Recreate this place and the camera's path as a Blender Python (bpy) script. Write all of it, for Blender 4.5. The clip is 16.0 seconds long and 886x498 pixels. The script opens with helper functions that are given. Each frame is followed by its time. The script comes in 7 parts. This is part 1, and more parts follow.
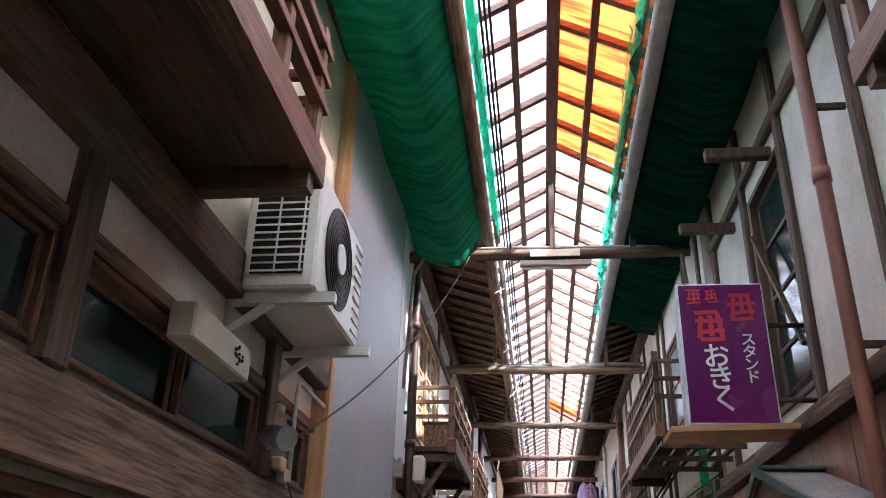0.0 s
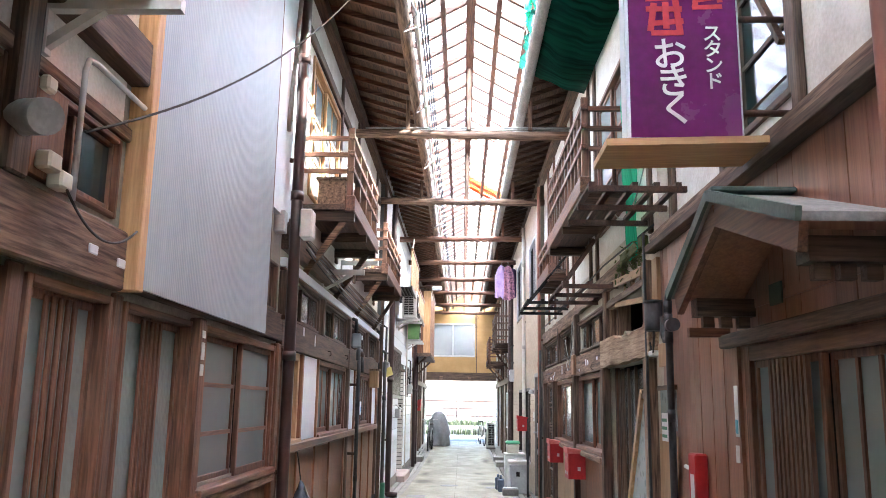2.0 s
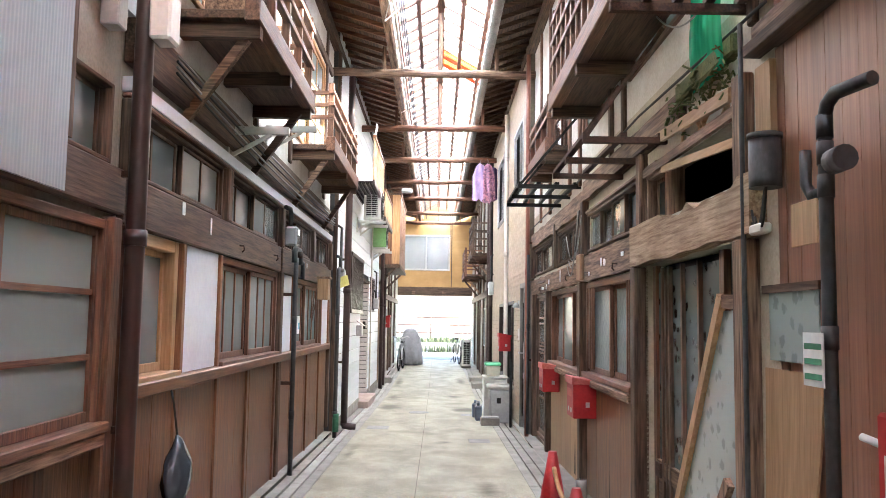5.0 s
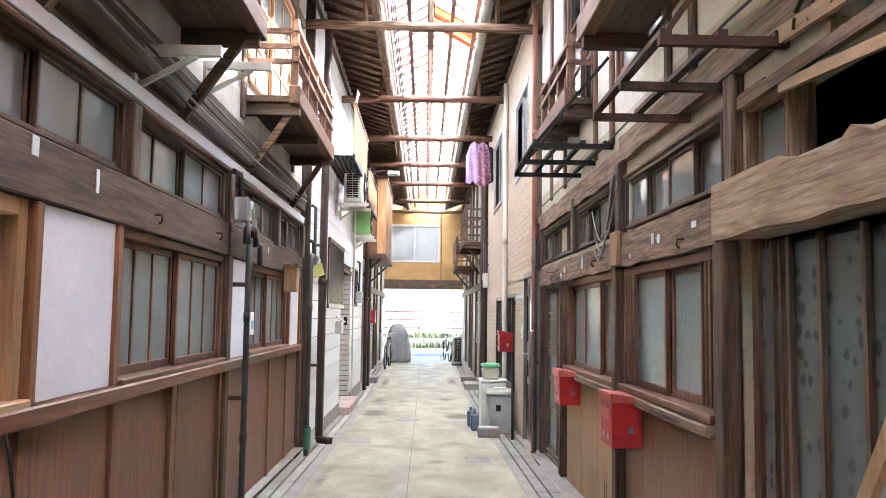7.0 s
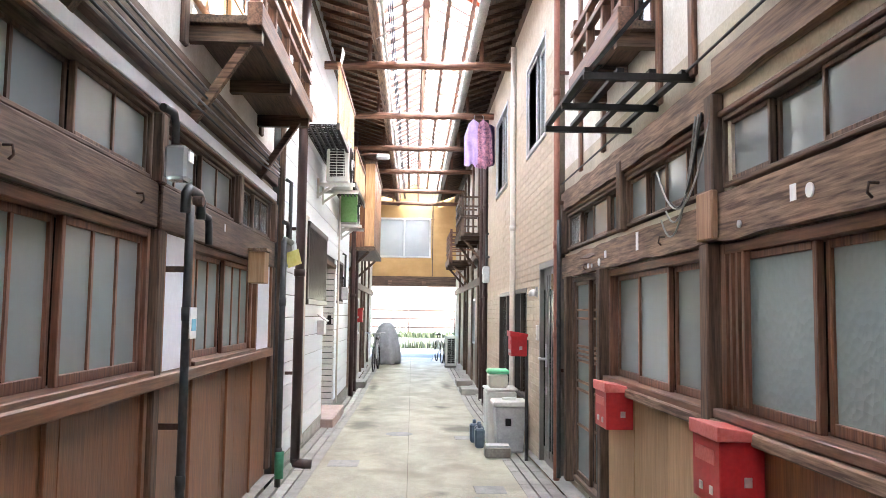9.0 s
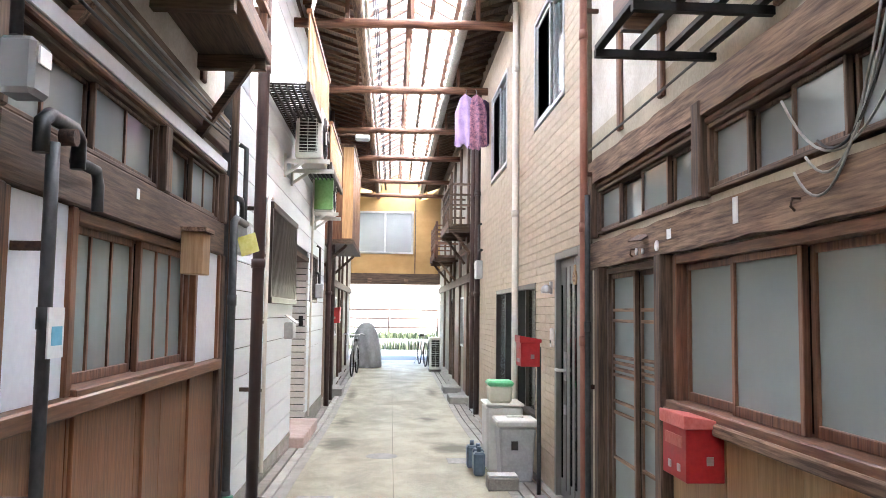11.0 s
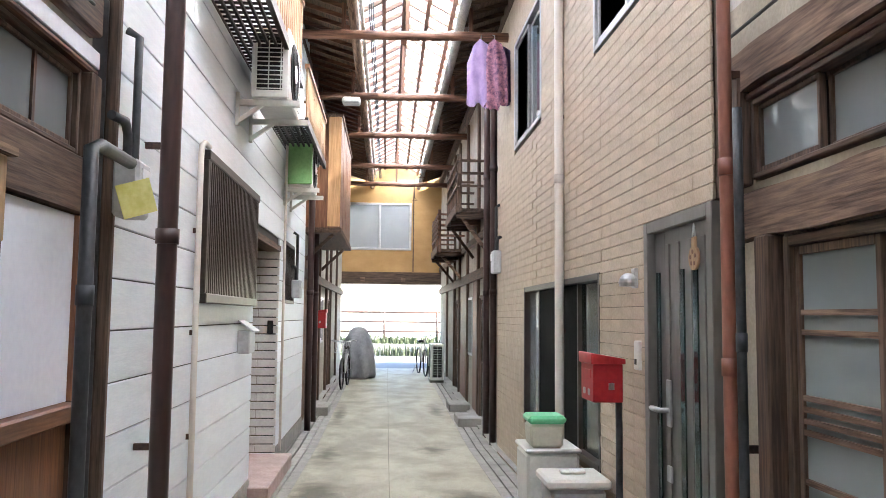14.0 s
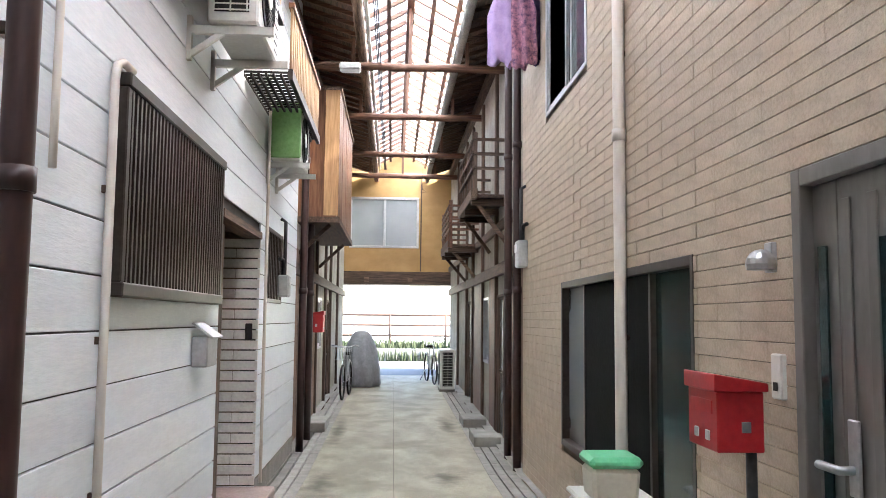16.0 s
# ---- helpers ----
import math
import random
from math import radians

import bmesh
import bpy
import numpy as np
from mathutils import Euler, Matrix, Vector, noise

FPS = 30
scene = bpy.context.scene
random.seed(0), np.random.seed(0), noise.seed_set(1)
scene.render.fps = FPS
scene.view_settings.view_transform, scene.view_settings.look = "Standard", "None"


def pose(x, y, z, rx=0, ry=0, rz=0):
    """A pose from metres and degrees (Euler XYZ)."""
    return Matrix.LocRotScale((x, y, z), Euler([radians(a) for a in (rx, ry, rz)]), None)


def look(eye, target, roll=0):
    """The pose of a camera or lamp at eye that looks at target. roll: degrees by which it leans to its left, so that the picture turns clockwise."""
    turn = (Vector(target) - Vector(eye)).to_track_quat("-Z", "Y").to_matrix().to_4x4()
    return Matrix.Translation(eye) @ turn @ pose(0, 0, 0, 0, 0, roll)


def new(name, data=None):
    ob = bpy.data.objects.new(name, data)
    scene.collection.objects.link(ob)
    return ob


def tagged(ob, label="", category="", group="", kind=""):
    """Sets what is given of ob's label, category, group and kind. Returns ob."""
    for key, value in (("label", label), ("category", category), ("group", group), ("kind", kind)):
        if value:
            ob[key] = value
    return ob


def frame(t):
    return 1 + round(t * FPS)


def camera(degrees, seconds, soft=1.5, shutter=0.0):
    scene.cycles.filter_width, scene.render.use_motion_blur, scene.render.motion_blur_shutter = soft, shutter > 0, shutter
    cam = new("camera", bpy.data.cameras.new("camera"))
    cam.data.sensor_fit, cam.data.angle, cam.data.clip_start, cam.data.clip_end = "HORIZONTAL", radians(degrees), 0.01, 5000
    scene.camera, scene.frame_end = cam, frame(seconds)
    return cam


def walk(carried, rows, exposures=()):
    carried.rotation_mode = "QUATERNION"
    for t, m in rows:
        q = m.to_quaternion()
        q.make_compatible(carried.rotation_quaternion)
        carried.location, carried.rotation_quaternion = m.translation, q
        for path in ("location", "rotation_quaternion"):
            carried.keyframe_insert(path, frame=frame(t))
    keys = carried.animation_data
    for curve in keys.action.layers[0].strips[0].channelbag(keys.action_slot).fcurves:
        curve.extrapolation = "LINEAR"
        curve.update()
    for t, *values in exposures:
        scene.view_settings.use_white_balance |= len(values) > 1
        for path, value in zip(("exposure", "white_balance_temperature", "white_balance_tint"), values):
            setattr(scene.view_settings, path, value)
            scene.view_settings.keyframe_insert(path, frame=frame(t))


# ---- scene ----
cam = camera(57.4, 16.0, soft=0.7)
METRES, EYE, TILT, LEAN, TURN = 12.5, 1.5, 1.0, 0.1, 7.2
ROWS = [
    (0.0, 0.0, 0.0, 0.0, -0.73, 23.83, -1.66),
    (0.5, 0.0068, 0.0267, -0.0031, -3.28, 19.0, -1.49),
    (1.0, 0.0136, 0.0491, -0.0043, -4.76, 15.37, -1.26),
    (1.5, 0.0181, 0.0727, -0.007, -5.36, 12.33, -1.13),
    (2.0, 0.0221, 0.097, -0.0086, -5.88, 9.82, -1.14),
    (2.5, 0.0283, 0.1249, -0.009, -6.48, 8.03, -1.12),
    (3.0, 0.0341, 0.1544, -0.0114, -6.9, 6.84, -1.11),
    (3.5, 0.0385, 0.187, -0.0128, -7.11, 5.86, -1.08),
    (4.0, 0.0437, 0.2208, -0.0128, -7.25, 5.04, -1.09),
    (6.5, 0.0597, 0.3822, -0.0135, -8.26, 3.7, -1.04),
    (7.0, 0.064, 0.4134, -0.0135, -8.46, 3.67, -1.02),
    (7.5, 0.0659, 0.4458, -0.0159, -8.63, 3.66, -1.01),
    (8.0, 0.0683, 0.4774, -0.016, -8.75, 3.64, -0.97),
    (8.5, 0.0719, 0.5094, -0.0158, -8.89, 3.63, -0.96),
    (9.0, 0.0715, 0.5406, -0.0171, -9.37, 3.62, -0.99),
    (11.5, 0.0844, 0.6979, -0.0179, -10.97, 3.58, -0.93),
    (12.0, 0.0863, 0.7304, -0.0177, -11.01, 3.7, -0.9),
    (12.5, 0.0918, 0.7647, -0.0189, -11.05, 3.77, -0.9),
    (13.0, 0.0967, 0.7985, -0.0199, -11.09, 3.77, -0.89),
    (13.5, 0.1003, 0.8308, -0.0209, -11.14, 3.77, -0.88),
    (14.0, 0.1069, 0.8643, -0.0208, -11.17, 3.76, -0.83),
    (14.5, 0.1114, 0.8965, -0.0222, -11.12, 3.78, -0.81),
    (15.0, 0.1156, 0.928, -0.0236, -11.0, 3.85, -0.81),
    (15.5, 0.1215, 0.9595, -0.0229, -10.87, 3.94, -0.84),
    (16.0, 0.1239, 0.9897, -0.0242, -10.74, 4.0, -0.82),
]
walk(cam, [(t, pose(0, 0, EYE, TILT, LEAN, TURN) @ pose(METRES * x, METRES * y, METRES * z, 90 + pitch, roll, yaw)) for t, x, y, z, yaw, pitch, roll in ROWS],
     exposures=[(0.0, 3.45, 6000, 12), (1.5, 4.4, 5950, 11), (3.5, 4.85, 6400, 10), (7.0, 4.8, 6400, 10), (12.5, 4.5, 6400, 10), (16.0, 4.05, 6400, 10)])

# ---- light ----
world = bpy.data.worlds.new("sky")
scene.world = world
world.use_nodes = True
wn = world.node_tree.nodes
sky = wn.new("ShaderNodeTexSky")
sky.sky_type = "NISHITA"
sky.sun_disc = False
sky.sun_elevation = radians(43)
sky.sun_rotation = radians(75)
world.node_tree.links.new(sky.outputs[0], wn["Background"].inputs[0])
wn["Background"].inputs[1].default_value = 0.15
sun_data = bpy.data.lights.new("sun", "SUN")
sun_data.energy, sun_data.angle, sun_data.color = 5.0, radians(0.6), (1.0, 0.94, 0.85)
sun = new("sun", sun_data)
sun.matrix_world = look((8.6, -2.2, 8.2), (0, 0, 0))

# ---- materials ----
def node_mat(name):
    m = bpy.data.materials.new(name)
    m.use_nodes = True
    return m, m.node_tree.nodes, m.node_tree.links, m.node_tree.nodes["Principled BSDF"]


def surf(name, dark, light, rough=0.7, scale=(6, 6, 6), fine=40, bump=0.3, metal=0.0, stain=0.35, stain_col=None, spec=0.5, vary=0.15):
    """A worn surface: broad tone change, stains and fine grain, between two base colours."""
    m, n, l, b = node_mat(name)
    tc = n.new("ShaderNodeTexCoord")
    mp = n.new("ShaderNodeMapping")
    mp.inputs["Scale"].default_value = scale
    l.new(tc.outputs["Object"], mp.inputs[0])
    a = n.new("ShaderNodeTexNoise")
    a.inputs["Scale"].default_value, a.inputs["Detail"].default_value, a.inputs["Roughness"].default_value = 1.0, 6, 0.65
    l.new(mp.outputs[0], a.inputs["Vector"])
    ramp = n.new("ShaderNodeValToRGB")
    ramp.color_ramp.elements[0].position, ramp.color_ramp.elements[1].position = 0.40, 0.60
    ramp.color_ramp.elements[0].color, ramp.color_ramp.elements[1].color = (*dark, 1), (*light, 1)
    f = n.new("ShaderNodeTexNoise")
    f.inputs["Scale"].default_value, f.inputs["Detail"].default_value = fine / max(scale), 4
    l.new(mp.outputs[0], f.inputs["Vector"])
    ad = n.new("ShaderNodeMix")
    ad.inputs[0].default_value = 0.38
    l.new(a.outputs[0], ad.inputs[2])
    l.new(f.outputs[0], ad.inputs[3])
    l.new(ad.outputs[0], ramp.inputs[0])
    s = n.new("ShaderNodeTexNoise")
    s.inputs["Scale"].default_value, s.inputs["Detail"].default_value = 1.7, 5
    l.new(tc.outputs["Object"], s.inputs["Vector"])
    sr = n.new("ShaderNodeMapRange")
    sr.inputs[1].default_value, sr.inputs[2].default_value, sr.inputs[4].default_value = 0.5, 0.75, stain
    l.new(s.outputs[0], sr.inputs[0])
    mix = n.new("ShaderNodeMix")
    mix.data_type = "RGBA"
    sc = stain_col or tuple(c * 0.55 for c in dark)
    mix.inputs[7].default_value = (*sc, 1)
    l.new(sr.outputs[0], mix.inputs[0])
    l.new(ramp.outputs[0], mix.inputs[6])
    oi = n.new("ShaderNodeObjectInfo")
    rr = n.new("ShaderNodeMapRange")
    rr.inputs[3].default_value, rr.inputs[4].default_value = 1 - vary, 1 + vary
    l.new(oi.outputs["Random"], rr.inputs[0])
    hsv = n.new("ShaderNodeHueSaturation")
    l.new(rr.outputs[0], hsv.inputs["Value"])
    l.new(mix.outputs[2], hsv.inputs["Color"])
    l.new(hsv.outputs[0], b.inputs["Base Color"])
    bp = n.new("ShaderNodeBump")
    bp.inputs["Strength"].default_value, bp.inputs["Distance"].default_value = bump, 0.004
    l.new(f.outputs[0], bp.inputs["Height"])
    l.new(bp.outputs[0], b.inputs["Normal"])
    rg = n.new("ShaderNodeMapRange")
    rg.inputs[3].default_value, rg.inputs[4].default_value = max(0.03, rough - 0.12), min(1, rough + 0.12)
    l.new(a.outputs[0], rg.inputs[0])
    l.new(rg.outputs[0], b.inputs["Roughness"])
    b.inputs["Metallic"].default_value = metal
    b.inputs["Specular IOR Level"].default_value = spec
    return m


def wood(name, dark, light, axis, rough=0.7, bump=0.5, stain=0.4):
    s = {"x": (2, 34, 34), "y": (34, 2, 34), "z": (34, 34, 2)}[axis]
    return surf(name, dark, light, rough, s, 90, bump, stain=stain)


def both(name, dark, light, rough=0.7, bump=0.5, stain=0.4):
    return {a: wood(name + "_" + a, dark, light, a, rough, bump, stain) for a in "xyz"}


OLD = both("aged_dark_timber", (0.042, 0.025, 0.017), (0.150, 0.095, 0.064))
GREYW = both("weathered_grey_timber", (0.066, 0.037, 0.025), (0.30, 0.195, 0.132), 0.8, 0.6, 0.65)
RED = both("reddish_brown_timber", (0.080, 0.035, 0.022), (0.215, 0.105, 0.063), 0.55)
BROWN = both("brown_board", (0.125, 0.050, 0.024), (0.245, 0.112, 0.055), 0.45, 0.25, 0.3)
TAN = both("tan_board", (0.33, 0.20, 0.10), (0.47, 0.30, 0.17), 0.6, 0.25, 0.25)
ORANGE = both("fresh_orange_timber", (0.40, 0.22, 0.10), (0.58, 0.35, 0.17), 0.6)
M_SHOP = surf("brown_shop_panel", (0.215, 0.098, 0.062), (0.33, 0.160, 0.104), 0.34, (26, 26, 0.9), 70, 0.15, stain=0.2)
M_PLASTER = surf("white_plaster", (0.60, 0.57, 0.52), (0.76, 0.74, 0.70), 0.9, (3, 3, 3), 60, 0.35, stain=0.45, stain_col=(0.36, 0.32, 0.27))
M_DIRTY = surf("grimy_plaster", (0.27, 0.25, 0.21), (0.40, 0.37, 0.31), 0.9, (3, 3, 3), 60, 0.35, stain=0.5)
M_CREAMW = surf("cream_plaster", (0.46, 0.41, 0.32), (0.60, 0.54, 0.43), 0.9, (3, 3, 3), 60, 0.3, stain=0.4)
M_SIDING = surf("white_siding", (0.76, 0.82, 0.86), (0.83, 0.885, 0.92), 0.45, (2, 4, 30), 120, 0.35, stain=0.08, vary=0.04)
M_JOINT = surf("dark_joint", (0.05, 0.05, 0.05), (0.08, 0.08, 0.08), 0.9)
M_TILE = surf("beige_brick_siding", (0.39, 0.315, 0.225), (0.51, 0.42, 0.315), 0.62, (9, 9, 9), 90, 0.6, stain=0.12, vary=0.05)
M_MORTAR = surf("brown_mortar", (0.13, 0.105, 0.075), (0.18, 0.15, 0.11), 0.9)
M_WTILE = surf("white_glazed_tile", (0.66, 0.65, 0.62), (0.78, 0.77, 0.74), 0.3, (5, 5, 5), 40, 0.1, stain=0.1, vary=0.05)
M_STEEL = surf("blue_grey_sheet_steel", (0.27, 0.325, 0.365), (0.32, 0.375, 0.41), 0.45, (1.5, 1.5, 0.6), 20, 0.05, 0.1, stain=0.15)
M_PALE = surf("pale_blue_board", (0.58, 0.63, 0.68), (0.68, 0.73, 0.77), 0.6, (2, 2, 2), 30, 0.1, stain=0.2)
M_WHITE = surf("white_board", (0.72, 0.76, 0.85), (0.79, 0.83, 0.91), 0.45, (2, 2, 2), 30, 0.05, stain=0.12, vary=0.02)
M_BEIGE = surf("cream_plastic", (0.55, 0.52, 0.42), (0.64, 0.61, 0.50), 0.4, (4, 4, 4), 40, 0.05, stain=0.15)
M_ACW = surf("off_white_painted_steel", (0.62, 0.62, 0.58), (0.72, 0.72, 0.68), 0.4, (4, 4, 4), 40, 0.05, stain=0.2)
M_GREYP = surf("grey_plastic", (0.40, 0.42, 0.43), (0.50, 0.52, 0.53), 0.45, (5, 5, 5), 40, 0.05, stain=0.25)
M_BLACK = surf("black_metal", (0.008, 0.008, 0.008), (0.018, 0.017, 0.016), 0.55, (8, 8, 8), 60, 0.2, spec=0.3)
M_IRON = surf("rusted_iron", (0.05, 0.035, 0.03), (0.12, 0.07, 0.05), 0.75, (14, 14, 14), 90, 0.5, 0.4, stain=0.5, stain_col=(0.16, 0.06, 0.025))
M_PIPEB = surf("dark_brown_pipe", (0.030, 0.014, 0.013), (0.052, 0.024, 0.020), 0.4, (6, 6, 1), 50, 0.05, stain=0.2)
M_PIPER = surf("red_brown_pipe", (0.20, 0.075, 0.05), (0.28, 0.11, 0.075), 0.45, (6, 6, 2), 50, 0.1, stain=0.35)
M_PIPEW = surf("white_pipe", (0.62, 0.58, 0.52), (0.72, 0.68, 0.62), 0.4, (6, 6, 1), 50, 0.05, stain=0.15)
M_PIPEG = surf("grey_coated_gas_pipe", (0.022, 0.025, 0.028), (0.052, 0.057, 0.061), 0.5, (6, 6, 3), 60, 0.2, stain=0.3)
M_REDP = surf("faded_red_paint", (0.36, 0.012, 0.016), (0.47, 0.022, 0.027), 0.45, (4, 4, 4), 40, 0.1, stain=0.25, stain_col=(0.25, 0.04, 0.03), vary=0.08)
M_REDT = surf("sun_bleached_red", (0.50, 0.10, 0.085), (0.60, 0.17, 0.15), 0.6, (6, 6, 6), 60, 0.1, stain=0.2)
M_CONC = surf("stained_concrete", (0.23, 0.212, 0.15), (0.41, 0.385, 0.29), 0.7, (2.4, 1.1, 2.4), 90, 0.4, stain=0.85, stain_col=(0.17, 0.155, 0.10), vary=0.0)
M_CONCD = surf("grey_concrete", (0.25, 0.24, 0.215), (0.36, 0.345, 0.31), 0.9, (5, 5, 5), 80, 0.5, stain=0.5)
M_ASPH = surf("road_asphalt", (0.09, 0.10, 0.115), (0.14, 0.15, 0.165), 0.85, (12, 12, 12), 200, 0.5)
M_DOORG = surf("grey_brown_door_steel", (0.155, 0.148, 0.136), (0.20, 0.192, 0.178), 0.38, (3, 3, 1), 30, 0.03, 0.35, stain=0.08)
M_ALU = surf("aluminium", (0.42, 0.43, 0.44), (0.55, 0.56, 0.57), 0.35, (4, 4, 4), 40, 0.03, 0.7, stain=0.1)
M_BRZ = surf("bronze_aluminium", (0.030, 0.022, 0.018), (0.052, 0.040, 0.033), 0.4, (4, 4, 4), 40, 0.03, 0.2, stain=0.1)
M_SIGN = surf("purple_sign_acrylic", (0.10, 0.003, 0.082), (0.14, 0.006, 0.118), 0.25, (2, 2, 2), 30, 0.03, stain=0.2, vary=0)
M_INK = surf("white_lettering", (0.74, 0.70, 0.74), (0.84, 0.80, 0.84), 0.5, vary=0)
M_REDINK = surf("faded_red_lettering", (0.42, 0.012, 0.030), (0.56, 0.022, 0.045), 0.5, vary=0)
M_TILEROOF = surf("weathered_roof_sheet", (0.20, 0.20, 0.19), (0.32, 0.31, 0.29), 0.8, (8, 3, 8), 60, 0.4, stain=0.4)
M_COPPER = surf("green_painted_trim", (0.05, 0.085, 0.075), (0.085, 0.13, 0.115), 0.6, (9, 9, 9), 60, 0.3)
# near-black base colour stands in for the shade of unlit rooms and gaps
M_UNLIT = surf("unlit_black", (0.008, 0.007, 0.006), (0.018, 0.015, 0.013), 0.95, (2, 2, 2), 20, 0.1)
M_GREEN = surf("green_plastic", (0.03, 0.20, 0.11), (0.05, 0.27, 0.15), 0.45, (5, 5, 5), 40, 0.05)
M_LGREEN = surf("mint_plastic_lid", (0.12, 0.52, 0.25), (0.16, 0.60, 0.31), 0.4, (5, 5, 5), 40, 0.03, stain=0.1)
M_BLUE = surf("blue_grey_plastic", (0.075, 0.11, 0.16), (0.11, 0.15, 0.21), 0.35, (5, 5, 5), 40, 0.05)
M_COVER = surf("silver_cover_sheet", (0.25, 0.265, 0.29), (0.36, 0.375, 0.40), 0.5, (5, 5, 5), 30, 0.4)
M_LILAC = surf("lilac_cotton", (0.36, 0.25, 0.47), (0.50, 0.36, 0.60), 0.9, (9, 9, 9), 300, 0.3, stain=0.2)
M_FLORAL = surf("floral_pink_cotton", (0.09, 0.05, 0.12), (0.62, 0.28, 0.36), 0.9, (22, 22, 22), 300, 0.2)
M_CABLE = surf("black_cable", (0.02, 0.02, 0.02), (0.045, 0.045, 0.045), 0.6)
M_CABLEG = surf("grey_cable", (0.22, 0.22, 0.21), (0.34, 0.34, 0.32), 0.6)
M_YEL = surf("yellow_tag", (0.62, 0.58, 0.16), (0.74, 0.70, 0.28), 0.6, (8, 8, 8), 40, 0.1)
M_PAPER = surf("white_sticker", (0.70, 0.72, 0.73), (0.80, 0.82, 0.83), 0.5)
M_CYAN = surf("light_blue_print", (0.10, 0.38, 0.55), (0.15, 0.46, 0.62), 0.5)
M_ENDW = surf("ochre_wall_panel", (0.42, 0.25, 0.09), (0.52, 0.33, 0.135), 0.6, (1, 14, 1.5), 40, 0.15, stain=0.2)
M_CURT = surf("pale_curtain", (0.42, 0.48, 0.47), (0.60, 0.66, 0.65), 0.9, (14, 2, 1), 40, 0.2)
M_GRASS = surf("roadside_grass", (0.022, 0.032, 0.012), (0.05, 0.062, 0.026), 0.9, (20, 20, 20), 100, 0.3)
M_FIELD = surf("pale_far_ground", (0.30, 0.30, 0.25), (0.42, 0.42, 0.36), 0.95, (0.3, 0.3, 0.3), 3, 0.2)
M_GACU = surf("green_shade_cloth", (0.14, 0.30, 0.10), (0.20, 0.38, 0.15), 0.7)


def wet_patches(m, spots):
    """Damp, mossy patches with ragged rims on the paving: x, y, half width, half length, strength."""
    n, l = m.node_tree.nodes, m.node_tree.links
    b = n["Principled BSDF"]
    src = b.inputs["Base Color"].links[0].from_socket
    tc, no = n.new("ShaderNodeTexCoord"), n.new("ShaderNodeTexNoise")
    no.inputs["Scale"].default_value, no.inputs["Detail"].default_value = 5.0, 7
    l.new(tc.outputs["Object"], no.inputs["Vector"])
    total = None
    for x, y, w, h, k in spots:
        mp, ln, mr = n.new("ShaderNodeMapping"), n.new("ShaderNodeVectorMath"), n.new("ShaderNodeMath")
        mp.inputs["Location"].default_value = (-x / w, -y / h, 0)
        mp.inputs["Scale"].default_value = (1 / w, 1 / h, 0)
        l.new(tc.outputs["Object"], mp.inputs[0])
        ln.operation = "LENGTH"
        l.new(mp.outputs[0], ln.inputs[0])
        mr.operation = "SUBTRACT"
        mr.inputs[0].default_value = k
        l.new(ln.outputs["Value"], mr.inputs[1])
        if total is None:
            total = mr.outputs[0]
        else:
            mx = n.new("ShaderNodeMath")
            mx.operation = "MAXIMUM"
            l.new(total, mx.inputs[0])
            l.new(mr.outputs[0], mx.inputs[1])
            total = mx.outputs[0]
    ad, rg, mix = n.new("ShaderNodeMath"), n.new("ShaderNodeMapRange"), n.new("ShaderNodeMix")
    l.new(total, ad.inputs[0])
    l.new(no.outputs[0], ad.inputs[1])
    rg.inputs[1].default_value, rg.inputs[2].default_value, rg.inputs[4].default_value = 0.45, 1.0, 0.8
    l.new(ad.outputs[0], rg.inputs[0])
    mix.data_type = "RGBA"
    mix.inputs[7].default_value = (0.055, 0.052, 0.030, 1)
    l.new(rg.outputs[0], mix.inputs[0])
    l.new(src, mix.inputs[6])
    l.new(mix.outputs[2], b.inputs["Base Color"])


wet_patches(M_CONC, [(-0.62, 18.2, 0.30, 0.8, 0.8), (0.72, 17.9, 0.32, 0.55, 0.9), (-0.70, 20.4, 0.26, 1.3, 0.6), (0.55, 20.8, 0.3, 0.7, 0.6),
                     (-0.75, 24.0, 0.2, 2.0, 0.6), (0.8, 24.5, 0.22, 1.5, 0.6), (0.62, 10.6, 0.25, 0.9, 0.45), (-0.75, 12.6, 0.15, 1.4, 0.4), (0.3, 13.6, 0.3, 0.4, 0.35)])


def glass(name, col, rough, trans, bump=0.0):
    m, n, l, b = node_mat(name)
    tc, no = n.new("ShaderNodeTexCoord"), n.new("ShaderNodeTexNoise")
    no.inputs["Scale"].default_value, no.inputs["Detail"].default_value = 2.2, 5
    l.new(tc.outputs["Object"], no.inputs["Vector"])
    r = n.new("ShaderNodeValToRGB")
    r.color_ramp.elements[0].color = (*[c * 0.75 for c in col], 1)
    r.color_ramp.elements[1].color = (*col, 1)
    l.new(no.outputs[0], r.inputs[0])
    l.new(r.outputs[0], b.inputs["Base Color"])
    b.inputs["Roughness"].default_value = rough
    b.inputs["Transmission Weight"].default_value = trans
    if bump:
        f, bp = n.new("ShaderNodeTexVoronoi"), n.new("ShaderNodeBump")
        f.inputs["Scale"].default_value = 28
        l.new(tc.outputs["Object"], f.inputs["Vector"])
        bp.inputs["Strength"].default_value, bp.inputs["Distance"].default_value = bump, 0.003
        l.new(f.outputs[0], bp.inputs["Height"])
        l.new(bp.outputs[0], b.inputs["Normal"])
    return m


